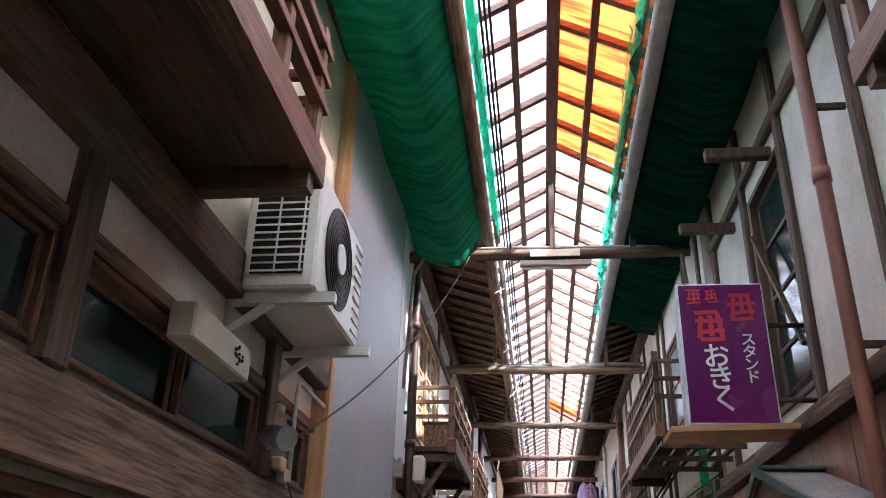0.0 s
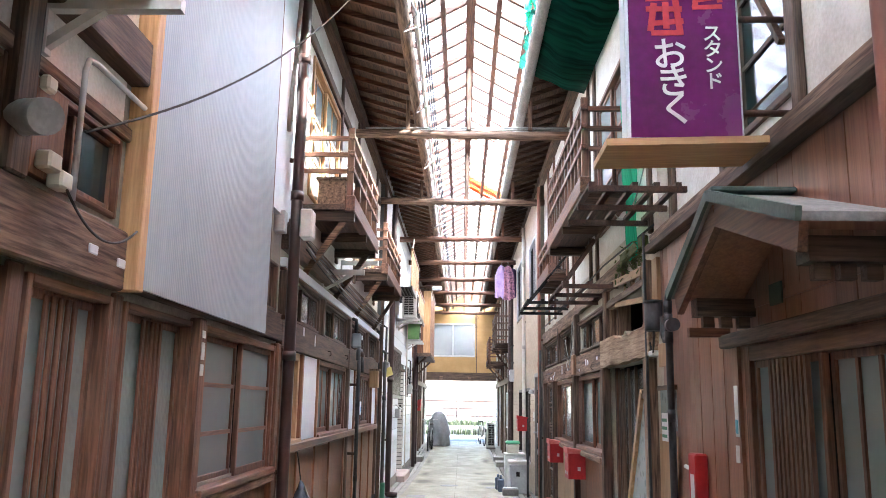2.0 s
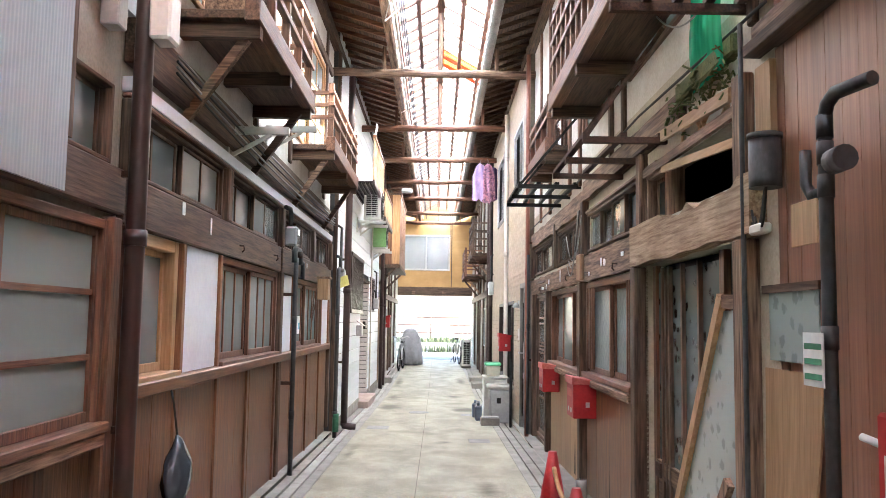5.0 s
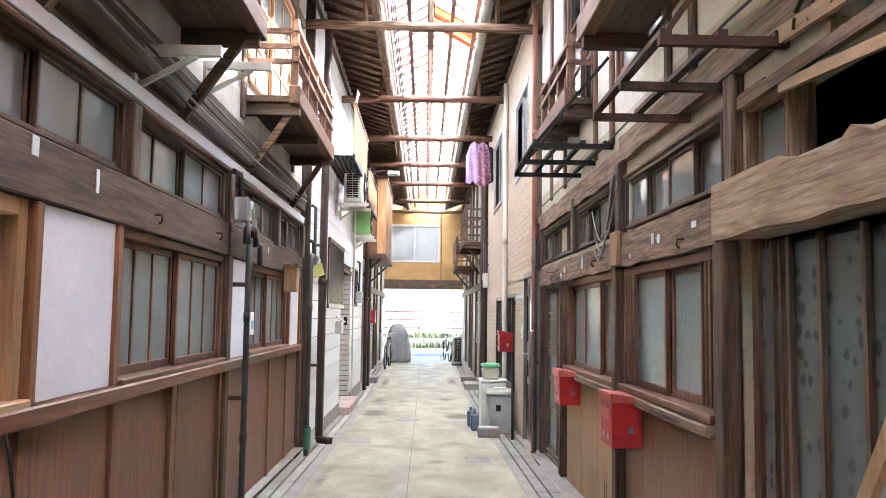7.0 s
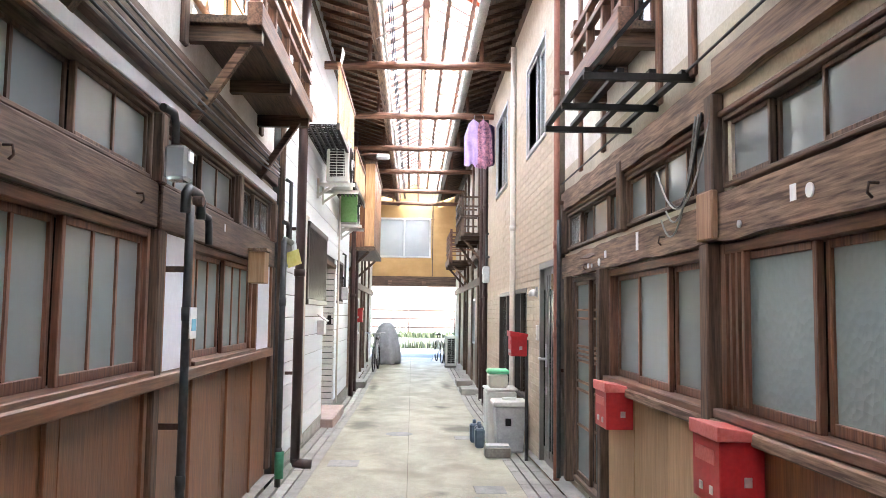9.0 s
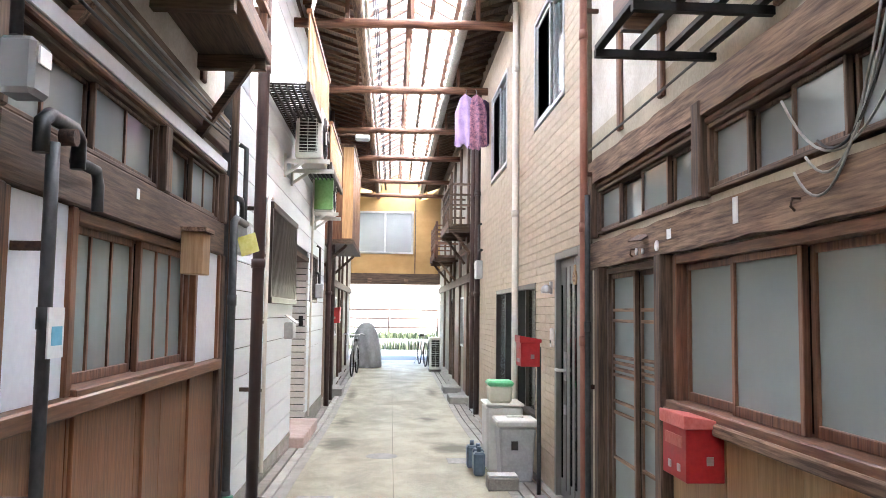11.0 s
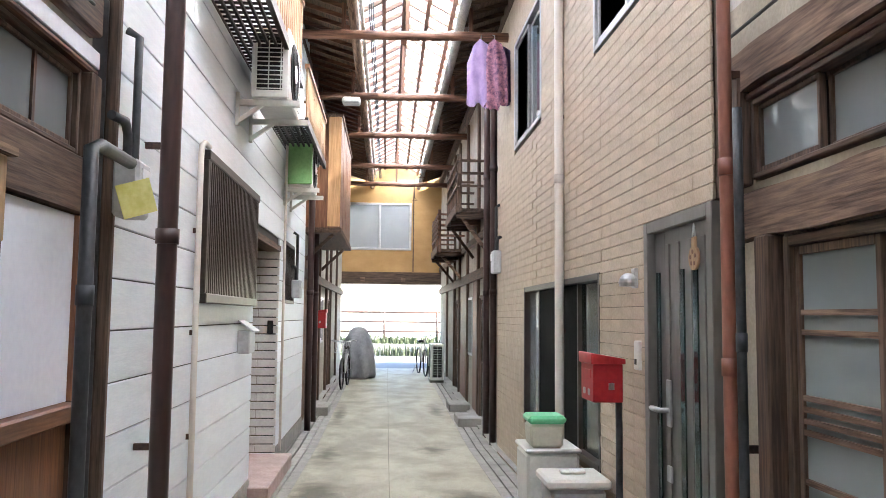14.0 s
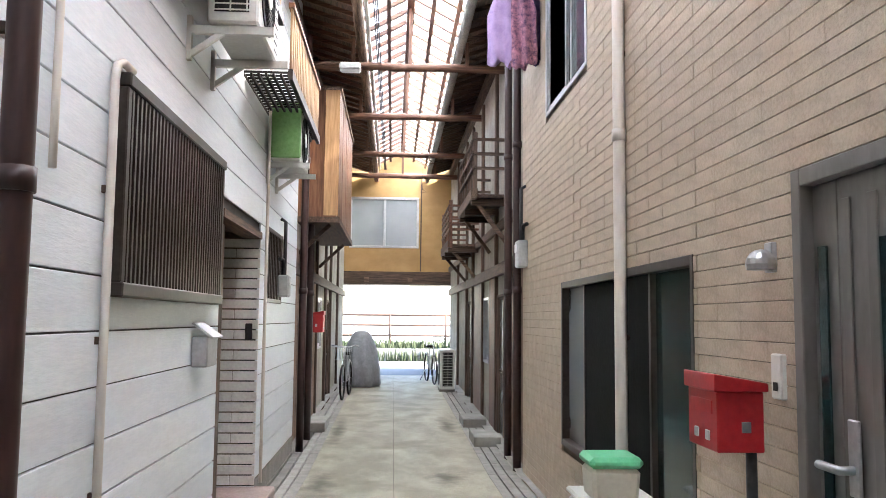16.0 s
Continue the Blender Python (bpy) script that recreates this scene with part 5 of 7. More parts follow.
# ---- west old house beyond ----
for y0, y1, z0, z1 in ((25.6, 26.6, 0.9, 1.75),):
    window(L, y0, y1, z0, z1, 2, 0, 0, {a: M_ALU for a in "xyz"}, M_CLEAR, "aluminium sliding window in the old front", group="modern windows", sill=False)
window(L, 27.3, 28.3, -0.3, 1.75, 2, 1, 1, OLD, M_FROST, "dark sliding door of the old house", name="door", group="front doors", sill=False)
t = thing("sheet_wall", (-1.24, 25, 0), "brown-grey sheet panels on the old front", "wall panel", kind="structure")
boards(t, L, 22.5, 25.55, -0.25, 2.3, 0.6, GREYW["z"], name="panel")
for y in (22.4, 25.5, 27.2, 28.4, 30.4):
    timber(L, 0.0, 0.05, y, y + 0.1, -0.3, 4.9, OLD, "dark timber post of the old house", "post")
beams(L, [(0.06, 22.4, 32.9, 1.95, 2.1), (0.06, 22.4, 32.9, 4.45, 4.56)])


def letter_box(x, y, z, o, w, h, dp, label, top, pole=False):
    """A red letter box with a pitched lid, flap and two small plates."""
    t = thing("letter_box", (x, y, z), label, "letter box", "red letter boxes")
    xo = x + o * dp
    part("body", box(x, xo, y - w / 2, y + w / 2, z, z + h, bev=0.004), M_REDP, t)
    bm = box(min(x, xo) - 0.012, max(x, xo) + 0.012, y - w / 2 - 0.012, y + w / 2 + 0.012, z + h, z + h + 0.03, bev=0.003)
    for v in bm.verts:
        if v.co.z > z + h + 0.005:
            v.co.z += 0.03 * (1 - abs(v.co.x - xo) / dp)
    part("lid", bm, top, t, "sun-bleached lid" if top is M_REDT else "")
    part("flap", box(xo + o * 0.001, xo + o * 0.005, y - w * 0.36, y + w * 0.36, z + h * 0.62, z + h * 0.84), M_REDT if top is M_REDT else M_REDP, t)
    for k in (-0.28, 0.1):
        part("plate", box(xo + o * 0.001, xo + o * 0.007, y + w * k, y + w * k + 0.035, z + h * 0.16, z + h * 0.16 + 0.035, bev=0.003), M_ALU, t)
        part("plate", box(x + o * dp * 0.3, x + o * (dp * 0.3 + 0.03), y - w / 2 - 0.006, y - w / 2 - 0.001, z + h * (0.3 + 0.3 * abs(k)), z + h * (0.3 + 0.3 * abs(k)) + 0.025), M_ALU, t)
    if pole:
        part("pole", tube(bmesh.new(), [(x - o * 0.02, y + 0.02, gz(y)), (x - o * 0.02, y + 0.02, z + h * 0.8)], 0.019, 10), M_PIPEG, t)
    return t


letter_box(1.42, 12.0, 0.70, -1, 0.30, 0.23, 0.17, "faded red letter box on the boarding below the window", M_REDT)
letter_box(1.42, 10.12, 0.66, -1, 0.30, 0.26, 0.18, "peeling red letter box on the boarding below the window", M_REDT)
letter_box(1.22, 15.25, 0.98, -1, 0.26, 0.20, 0.16, "bright red letter box on a metal pole by the grey door", M_REDP, True)
letter_box(-1.20, 24.7, 1.2, 1, 0.3, 0.26, 0.16, "red letter box on the old house front", M_REDP)

# ---- east shop front ----
t = thing("shop_boarding", (1.43, 3, 0), "glossy brown vertical panel boarding of the shop", "boarding", kind="structure")
for y0, y1, z0, z1 in ((-4, 3.50, 0.05, 2.44), (5.18, 6.76, 0.05, 2.44), (3.5, 5.18, 1.76, 2.44)):
    boards(t, R, y0, y1, z0, z1, 0.105 if z1 - z0 > 1 else 0.15, M_SHOP, d=-0.018, name="panel", gap=0.003)
lg = thing("ledge", (1.4, 2, 2.5), "dark weathered timber ledge capping the shop front", "ledge", kind="structure")
part("board", R.box(-0.1, 0.07, -4, 6.76, 2.45, 2.50, bev=0.004), OLD["y"], lg)
part("board", R.box(-0.1, 0.035, -4, 6.76, 2.505, 2.58, bev=0.006), GREYW["y"], lg)
sd = window(R, 3.55, 5.12, 0.02, 1.70, 2, 3, 0, RED, M_FROST, "brown lattice sliding door under the porch roof", name="door", lattice=0, group="front doors", d=-0.03, sill=False, fw=0.07)
bm = bmesh.new()
for k in range(9):
    yy = 4.42 + 0.36 * k / 8
    R.bx(bm, -0.02, 0.0, yy - 0.012, yy + 0.012, 0.1, 1.62)
part("lattice", bm, RED["z"], sd)
beams(R, [(0.05, 3.45, 5.3, 1.70, 1.765)], OLD)
# porch roof: a small gable turned towards the alley
pr = thing("porch_roof", (1.4, 4.65, 2.1), "small gabled porch roof with green-edged trim and brown eaves", "porch roof")
PX0, PX1, PA, PZ = 1.44, 1.16, 4.43, 2.20
for e, sgn, PE in ((3.64, -1, 1.95), (5.06, 1, 1.91)):
    for nm2, off, th, mt, grow in (("roof_sheet", 0.03, 0.03, M_TILEROOF, 0.05), ("soffit", -0.005, 0.03, M_SHOP, 0.0)):
        bm = bmesh.new()
        v = []
        for dz in (0, th):
            for xx, yy, zz in ((PX0, PA, PZ), (PX1 - grow, PA, PZ), (PX1 - grow, e + sgn * grow, PE - grow * 0.4), (PX0, e + sgn * grow, PE - grow * 0.4)):
                v.append(bm.verts.new((xx, yy, zz + off + dz)))
        for f in ((0, 1, 2, 3), (7, 6, 5, 4), (0, 4, 5, 1), (1, 5, 6, 2), (2, 6, 7, 3), (3, 7, 4, 0)):
            bm.faces.new([v[i] for i in f])
        part(nm2, bm, mt, pr)
    part("barge_board", bar(bmesh.new(), (PX1 - 0.02, PA, PZ - 0.02), (PX1 - 0.02, e, PE - 0.025), 0.03, 0.10), RED["y"], pr)
    part("edge_trim", bar(bmesh.new(), (PX1 - 0.055, PA, PZ + 0.055), (PX1 - 0.055, e + sgn * 0.06, PE + 0.03), 0.02, 0.045), M_COPPER, pr)
    part("eave_beam", box(PX1 + 0.02, PX0, e + (0.06 if sgn < 0 else -0.16), e + (0.16 if sgn < 0 else -0.06), PE - 0.09, PE - 0.01), OLD["x"], pr)
    for k in range(3):
        xx = PX1 + 0.05 + 0.08 * k
        part("bracket", box(xx, xx + 0.05, e + (0.10 if sgn < 0 else -0.14), e + (0.14 if sgn < 0 else -0.10), PE - 0.14, PE - 0.091), OLD["x"], pr)
part("ridge_cap", box(PX1 - 0.06, PX0, PA - 0.06, PA + 0.06, PZ + 0.058, PZ + 0.08, bev=0.006), M_COPPER, pr)
part("gable_panel", box(PX0 - 0.004, PX0 + 0.004, 3.7, 5.0, 1.86, 1.9), M_SHOP, pr)
# sign
sg = thing("shop_sign", (1.03, 4.62, 2.5), "purple lightbox sign with white and faded red lettering", "sign")
SX0, SX1, SY, SZ0, SZ1 = 0.815, 1.305, 4.53, 2.52, 3.35
part("box", box(SX0, SX1, SY + 0.006, SY + 0.13, SZ0, SZ1, bev=0.006), M_PALE, sg)
part("face", box(SX0 + 0.012, SX1 - 0.012, SY, SY + 0.005, SZ0 + 0.012, SZ1 - 0.012), M_SIGN, sg)
part("side_face", box(SX0 - 0.003, SX0 - 0.0005, SY + 0.02, SY + 0.12, SZ0 + 0.02, SZ1 - 0.02), M_PALE, sg)
part("base_board", bar(bmesh.new(), (0.70, SY + 0.05, 2.47), (1.36, SY + 0.05, 2.49), 0.34, 0.03), ORANGE["x"], sg, "sun-faded plywood board under the sign")
for z in (2.68, 3.12):
    part("bracket", tube(bmesh.new(), [(SX1, SY + 0.1, z), (1.54, SY + 0.1, z)], 0.016, 8), M_IRON, sg)
part("stay", tube(bmesh.new(), [(SX1, SY + 0.1, 2.62), (1.54, SY + 0.12, 2.86)], 0.008, 6), M_IRON, sg)


def letter(ch, x, z, size, material, lean=0.0):
    cu = bpy.data.curves.new("letter", "FONT")
    cu.body, cu.size, cu.align_x, cu.align_y, cu.extrude, cu.offset, cu.resolution_u = ch, size, "CENTER", "CENTER", 0.002, size * 0.010, 4
    tmp = new("letter_curve", cu)
    bpy.context.view_layer.update()
    me = bpy.data.meshes.new_from_object(tmp.evaluated_get(bpy.context.evaluated_depsgraph_get()))
    bpy.data.objects.remove(tmp)
    me.transform(Matrix.Translation((x, SY - 0.003, z)) @ Euler((math.pi / 2, lean, 0)).to_matrix().to_4x4())
    me.materials.append(material)
    ob = new("letter", me)
    ob.parent = sg
    ob.matrix_parent_inverse = Matrix.Translation(-sg.location)


for i, ch in enumerate("スタンド"):
    letter(ch, 1.185, 3.0 - 0.073 * i, 0.085, M_INK)
for i, ch in enumerate("おきく"):
    letter(ch, 1.0 + 0.012 * i, 2.90 - 0.125 * i, 0.155, M_INK, -0.06)
for cx, cz, s in ((0.91, 3.27, 0.075), (1.01, 3.27, 0.07), (1.17, 3.20, 0.14), (0.985, 3.09, 0.165)):
    for k in range(4):
        zz = cz + s * (0.5 - k / 3)
        w0, w1 = s * random.uniform(0.25, 0.6), s * random.uniform(0.25, 0.6)
        part("faded_stroke", bar(bmesh.new(), (cx - w0, SY - 0.002, zz - s * random.uniform(-0.05, 0.12)), (cx + w1, SY - 0.002, zz), 0.002, s * 0.15), M_REDINK, sg)
    for k in (-0.28, 0.02, 0.28):
        part("faded_stroke", bar(bmesh.new(), (cx + s * k, SY - 0.0045, cz + s * random.uniform(0.3, 0.6)), (cx + s * k * 1.4, SY - 0.0045, cz - s * random.uniform(0.3, 0.6)), 0.002, s * 0.17), M_REDINK, sg)
# upper east shop wall
F1 = Face(1.54, -1)
uw = window(F1, 4.55, 5.35, 2.75, 4.3, 1, 0, 3, OLD, M_DGLASS, "tall dark upper window with diagonal brace", group="upper windows", sill=False)
part("brace", bar(bmesh.new(), (F1.x(0.03), 4.6, 3.0), (F1.x(0.03), 5.3, 4.0), 0.03), OLD["z"], uw)
for y in (2.6, 3.35, 4.44, 5.42, 6.5):
    timber(F1, 0.0, 0.04, y, y + 0.08, 2.6, 4.97, OLD if y != 2.6 else RED, "dark timber strip on the plaster", "post")
beams(F1, [(0.045, -4, 6.6, 4.45, 4.53)])
for y in (4.7, 5.8):
    timber(F1, 0.0, 0.42, y, y + 0.07, 4.30, 4.38, OLD, "short timber bracket under the net", "bracket")
balcony(F1, -0.3, 2.5, 3.30, 0.36, 0.8, RED, "brown timber balcony of the shop's upper storey", 3, 6, False)
# extinguisher cabinet, stickers, vent
fx = thing("fire_extinguisher_box", (1.36, 5.8, 0.75), "narrow red fire extinguisher cabinet on the wall", "extinguisher box")
part("case", R.box(0.0, 0.07, 5.72, 5.86, 0.83, 1.17, bev=0.01), M_REDP, fx)
part("label", R.box(0.0705, 0.072, 5.75, 5.82, 0.90, 1.06), M_PAPER, fx)
part("latch", tube(bmesh.new(), [(R.x(0.05), 5.86, 1.08), (R.x(0.06), 5.95, 1.09)], 0.012, 8), M_PAPER, fx)
for y, z, h, w in ((5.18, 1.28, 0.24, 0.05), (5.19, 1.16, 0.08, 0.05)):
    t = thing("sticker", (1.42, y, z), "white enamel strip sign with blue print", "sticker", "stickers on the shop front")
    part("plate", R.box(0.006, 0.009, y, y + w, z, z + h, bev=0.0005), M_PAPER, t)
    if h > 0.1:
        part("print", R.box(0.0095, 0.011, y + 0.008, y + w - 0.008, z + 0.015, z + 0.08), M_CYAN, t)
ns = thing("notice", (1.36, 6.3, 1.2), "white notice with small green lettering bars by the pipe", "notice")
part("plate", R.box(0.137, 0.141, 6.0, 6.13, 1.22, 1.38), M_PAPER, ns)
for k in range(3):
    part("writing", R.box(0.1415, 0.1425, 6.01, 6.12, 1.24 + 0.045 * k, 1.258 + 0.045 * k), M_GREEN, ns)
vt = thing("vent_plate", (1.42, 4.4, 2.0), "small grey-green nameplate above the door", "plate")
part("plate", R.box(0.012, 0.02, 4.55, 4.68, 1.84, 1.93), M_COPPER, vt)
sh = thing("small_shelf", (1.35, 5.25, 1.8), "small brown timber shelf on the shop front", "shelf")
part("board", R.box(0.0, 0.20, 5.26, 5.30, 1.755, 1.80), RED["x"], sh)
eb2 = thing("end_board", (1.4, 6.6, 1.9), "tan board fixed at the corner", "board")
part("board", R.box(0.004, 0.03, 6.60, 6.74, 1.98, 2.40), TAN["z"], eb2)

# ---- east old house ----
def beam_rough(F, d, y0, y1, z0, z1, material, label, worn=0.02, bite=None):
    """A heavy beam with an eroded lower and upper edge."""
    bm = bmesh.new()
    n = int((y1 - y0) / 0.06)
    prev = None
    for i in range(n + 1):
        y = y0 + (y1 - y0) * i / n
        k1, k2 = worn * noise.noise((y * 3, 0, 0)), worn * noise.noise((y * 3, 5, 0))
        top = z1 + k2
        if bite and bite[0] < y < bite[1]:
            top -= bite[2] * (0.6 + 0.8 * noise.noise((y * 7, 2, 9)))
        cur = [bm.verts.new((F.x(a), y, z)) for a, z in ((0, z0 + k1), (d + k1 * 0.4, z0 + k1), (d + k2 * 0.4, top), (0, top))]
        if prev:
            for k in range(4):
                bm.faces.new((prev[k], prev[(k + 1) % 4], cur[(k + 1) % 4], cur[k]))
        else:
            bm.faces.new(cur)
        prev = cur
    bm.faces.new(prev[::-1])
    bmesh.ops.recalc_face_normals(bm, faces=bm.faces)
    return solid("beam", bm, material["y"], label, "timber")


beam_rough(R, 0.07, 6.72, 8.66, 1.75, 1.99, both("rotten_pale_timber", (0.24, 0.15, 0.092), (0.54, 0.40, 0.27), 0.9, 0.8, 0.9), "rotten pale timber beam with a broken edge", 0.014, (6.9, 7.95, 0.06))
beam_rough(R, 0.05, 8.66, 10.46, 1.74, 1.95, GREYW, "stained weathered timber beam", 0.012)
beam_rough(R, 0.05, 10.46, 14.1, 1.74, 1.92, GREYW, "stained weathered timber beam", 0.012)
beam_rough(R, 0.05, 7.7, 10.4, 2.42, 2.58, GREYW, "weathered timber beam above the transom windows", 0.012)
beam_rough(R, 0.05, 10.4, 14.15, 2.345, 2.51, GREYW, "weathered timber beam above the transom windows", 0.012)
beams(R, [(0.03, 8.2, 14.1, 2.305, 2.335)], RED)
for y in (6.80, 8.54, 10.42, 12.52, 13.78):
    timber(R, -0.02, 0.075, y, y + 0.10, 0.0, 1.74, OLD if y != 6.80 else GREYW, "dark timber post at the house front", "post")
for y in (6.82, 8.44, 10.38, 12.0, 14.02):
    timber(R, 0.0, 0.06, y, y + 0.10, 1.96, 2.42, GREYW if y < 9 else OLD, "timber post between transom windows", "post")
window(R, 8.03, 8.43, 1.98, 2.27, 1, 0, 0, GREYW, M_CLEAR, "single transom pane in a weathered frame", sill=False, group="transom windows")
window(R, 8.66, 10.36, 1.98, 2.30, 4, 0, 0, OLD, M_CLEAR, "dark-framed transom window with old clear glass", sill=False, group="transom windows")
window(R, 10.5, 12.0, 1.98, 2.30, 4, 0, 0, OLD, M_CLEAR, "dark-framed transom window with old clear glass", sill=False, group="transom windows")
window(R, 12.12, 14.0, 1.98, 2.30, 4, 0, 0, OLD, M_CLEAR, "dark-framed transom window with old clear glass", sill=False, group="transom windows")
window(R, 8.75, 10.40, 0.99, 1.73, 2, 0, 0, RED, M_PATT, "brown sliding window with patterned glass and end bars", fw=0.05)
wl = thing("window_lattice", (1.41, 10.1, 1.0), "close set of brown timber bars beside the window", "lattice")
for k in range(4):
    part("bar", R.box(0.002, 0.03, 10.12 + 0.065 * k, 10.145 + 0.065 * k, 1.03, 1.68), RED["z"], wl)
for k in range(3):
    part("bar", R.box(0.002, 0.03, 8.80 + 0.055 * k, 8.822 + 0.055 * k, 1.03, 1.68), RED["z"], wl)
window(R, 10.54, 12.48, 0.98, 1.73, 3, 0, 0, RED, M_FROST, "brown sliding window with frosted panes", fw=0.05)
t = window(R, 12.64, 13.76, 0.03, 1.73, 2, 0, 0, OLD, M_FROST, "weathered sliding door with frosted panes and grouped rails", name="door", group="front doors", sill=False)
for y0, y1, d in ((12.72, 13.18, -0.048), (13.22, 13.68, -0.018)):
    for z in (1.45, 1.38, 1.15, 1.11, 1.07, 1.03, 0.86, 0.79, 0.5):
        part("rail", R.box(d, d + 0.016, y0, y1, z - 0.010, z + 0.010), GREYW["y"], t)
beams(R, [(0.075, 8.74, 12.5, 0.90, 0.955)], GREYW, "weathered sill rail")
t = thing("board_wall", (1.43, 10.5, 0.05), "tan plywood boarding with splits along the foot of the house", "boarding", kind="structure")
boards(t, R, 8.76, 10.4, 0.0, 0.90, 0.41, BROWN["z"], name="panel")
boards(t, R, 10.54, 12.5, -0.05, 0.90, 0.65, TAN["z"], name="panel")
for k in range(9):
    y = random.choice((random.uniform(10.45, 11.0), random.uniform(9.2, 10.3)))
    h = random.uniform(0.15, 0.42)
    bm = bmesh.new()
    bm.faces.new([bm.verts.new((R.x(0.0205), yy, zz)) for yy, zz in ((y, 0.06), (y + 0.022, 0.06), (y + 0.008, 0.06 + h))])
    part("split", bm, M_UNLIT, t)
# open lattice door with leaning planks
ld = thing("door", (1.45, 7.9, 0.02), "dark lattice sliding door with flowered glass, half open", "door", "front doors")
R_ = Face(1.48, -1)
for y in (7.28, 8.42):
    part("frame", R_.box(-0.02, 0.012, y, y + 0.06, 0.02, 1.74), RED["z"], ld)
part("pane", R_.box(-0.012, -0.006, 7.34, 8.42, 0.62, 1.70), M_FLOWER, ld)
for yy in (8.27, 8.20, 8.13, 7.90, 7.62):
    part("bar", R_.box(-0.004, 0.018, yy, yy + 0.026, 0.05, 1.72), OLD["z"], ld)
part("mid_rail", R_.box(-0.02, 0.014, 7.34, 8.42, 0.52, 0.62), GREYW["y"], ld)
part("bottom_panel", R_.box(-0.02, 0.004, 7.34, 8.42, 0.05, 0.52), OLD["y"], ld)
part("lock", R_.box(0.016, 0.028, 8.30, 8.40, 0.53, 0.61), M_IRON, ld)
sdoor = thing("leaning_door", (1.43, 7.4, 0.02), "loose glazed door leaf leaning askew in the opening", "door", "front doors")
bm = bmesh.new()
face = [(8.10, 0.05), (7.18, 1.46), (6.92, 1.46), (6.92, 0.05)]
near = [bm.verts.new((1.425, y, z)) for y, z in face]
far = [bm.verts.new((1.431, y, z)) for y, z in face]
bm.faces.new(near), bm.faces.new(far[::-1])
for i in range(4):
    bm.faces.new((near[i], far[i], far[(i + 1) % 4], near[(i + 1) % 4]))
part("pane", bm, M_FLOWERL, sdoor)
part("stile", bar(bmesh.new(), (1.415, 8.14, 0.02), (1.415, 7.16, 1.52), 0.03, 0.055), TAN["z"], sdoor, "pale bare timber stile")
part("top_rail", bar(bmesh.new(), (1.419, 7.14, 1.50), (1.419, 6.91, 1.49), 0.028, 0.06), GREYW["y"], sdoor)
part("low_rail", bar(bmesh.new(), (1.41, 7.92, 0.34), (1.41, 6.92, 0.22), 0.025, 0.10), TAN["y"], sdoor)
for y0, y1, z1 in ((7.05, 7.55, 0.75), (6.95, 7.2, 0.5)):
    t = thing("leaning_plank", (1.36, y0, 0.0), "loose weathered plank leaning in the opening", "plank", "leaning planks")
    part("plank", bar(bmesh.new(), (1.34, y1, 0.02), (1.395, y0, z1), 0.03, 0.05), GREYW["z"], t)
# broken-out upper opening
bo = thing("broken_opening", (1.43, 7.5, 2.0), "broken plaster, torn boards and moss round a hole shaded by a near-black panel", "damaged wall", kind="structure")
# thin near-black panel painted as the shade inside the hole
part("dark_void", R.box(-0.03, -0.005, 6.92, 7.72, 2.30, 2.60), M_UNLIT, bo)
part("torn_board", bar(bmesh.new(), (R.x(0.03), 6.92, 2.29), (R.x(0.035), 8.42, 2.285), 0.022, 0.05), GREYW["y"], bo)
part("torn_board", bar(bmesh.new(), (R.x(0.02), 6.92, 2.16), (R.x(0.03), 8.05, 2.25), 0.02, 0.04), TAN["y"], bo)
part("torn_board", bar(bmesh.new(), (R.x(0.05), 6.95, 2.36), (R.x(0.045), 8.1, 2.43), 0.022, 0.06), TAN["y"], bo)
part("plaster_patch", R.box(0.0, 0.014, 7.72, 8.42, 2.32, 2.41), M_CREAMW, bo)
part("grey_board", R.box(-0.06, -0.045, 6.92, 7.16, 1.98, 2.20), GREYW["z"], bo)
part("mossy_beam", R.box(0.0, 0.055, 6.92, 7.72, 2.53, 2.62, bev=0.01), M_MOSS, bo, "rotten beam covered in moss")
bm = bmesh.new()
for k in range(160):
    y, z = random.uniform(6.95, 7.85), random.gauss(2.50, 0.05)
    c = Vector((R.x(random.uniform(0.01, 0.07)), y, z))
    q = Vector((random.uniform(-1, 1), random.uniform(-1, 1), random.uniform(-1.2, 0.4))).normalized() * random.uniform(0.02, 0.06)
    bar(bm, c, c + q, random.uniform(0.006, 0.018), 0.005)
tagged(part("rotten_debris", bm, M_MOSS, bo, "mossy splinters and rotten wattle"), kind="stuff")
for k in range(6):
    y = 6.98 + 0.15 * k + random.uniform(-0.04, 0.04)
    part("lath", bar(bmesh.new(), (R.x(0.01), y, 2.42), (R.x(0.03), y + random.uniform(-0.2, 0.2), 2.30), 0.02, 0.008), TAN["z"], bo)
# upper east
for y0, y1, z0, z1 in ((7.6, 8.9, 3.0, 4.3), (9.5, 10.6, 3.0, 4.3), (11.4, 12.5, 3.1, 4.5)):
    window(R, y0, y1, z0, z1, 2, 0, 2, RED, M_DGLASS if y0 > 11 else M_FROST, "brown-framed upper sliding window", group="upper windows", sill=False)
for y in (6.75, 7.45, 9.0, 9.4, 10.7, 11.25, 12.6, 13.4):
    timber(R, 0.0, 0.03, y, y + 0.07, 2.6, 4.97, OLD if y < 10 else RED, "timber strip on the upper plaster", "post")
balcony(R, 7.55, 10.0, 3.10, 0.36, 0.75, RED, "reddish timber balcony with close vertical railing", 3, 12, False)
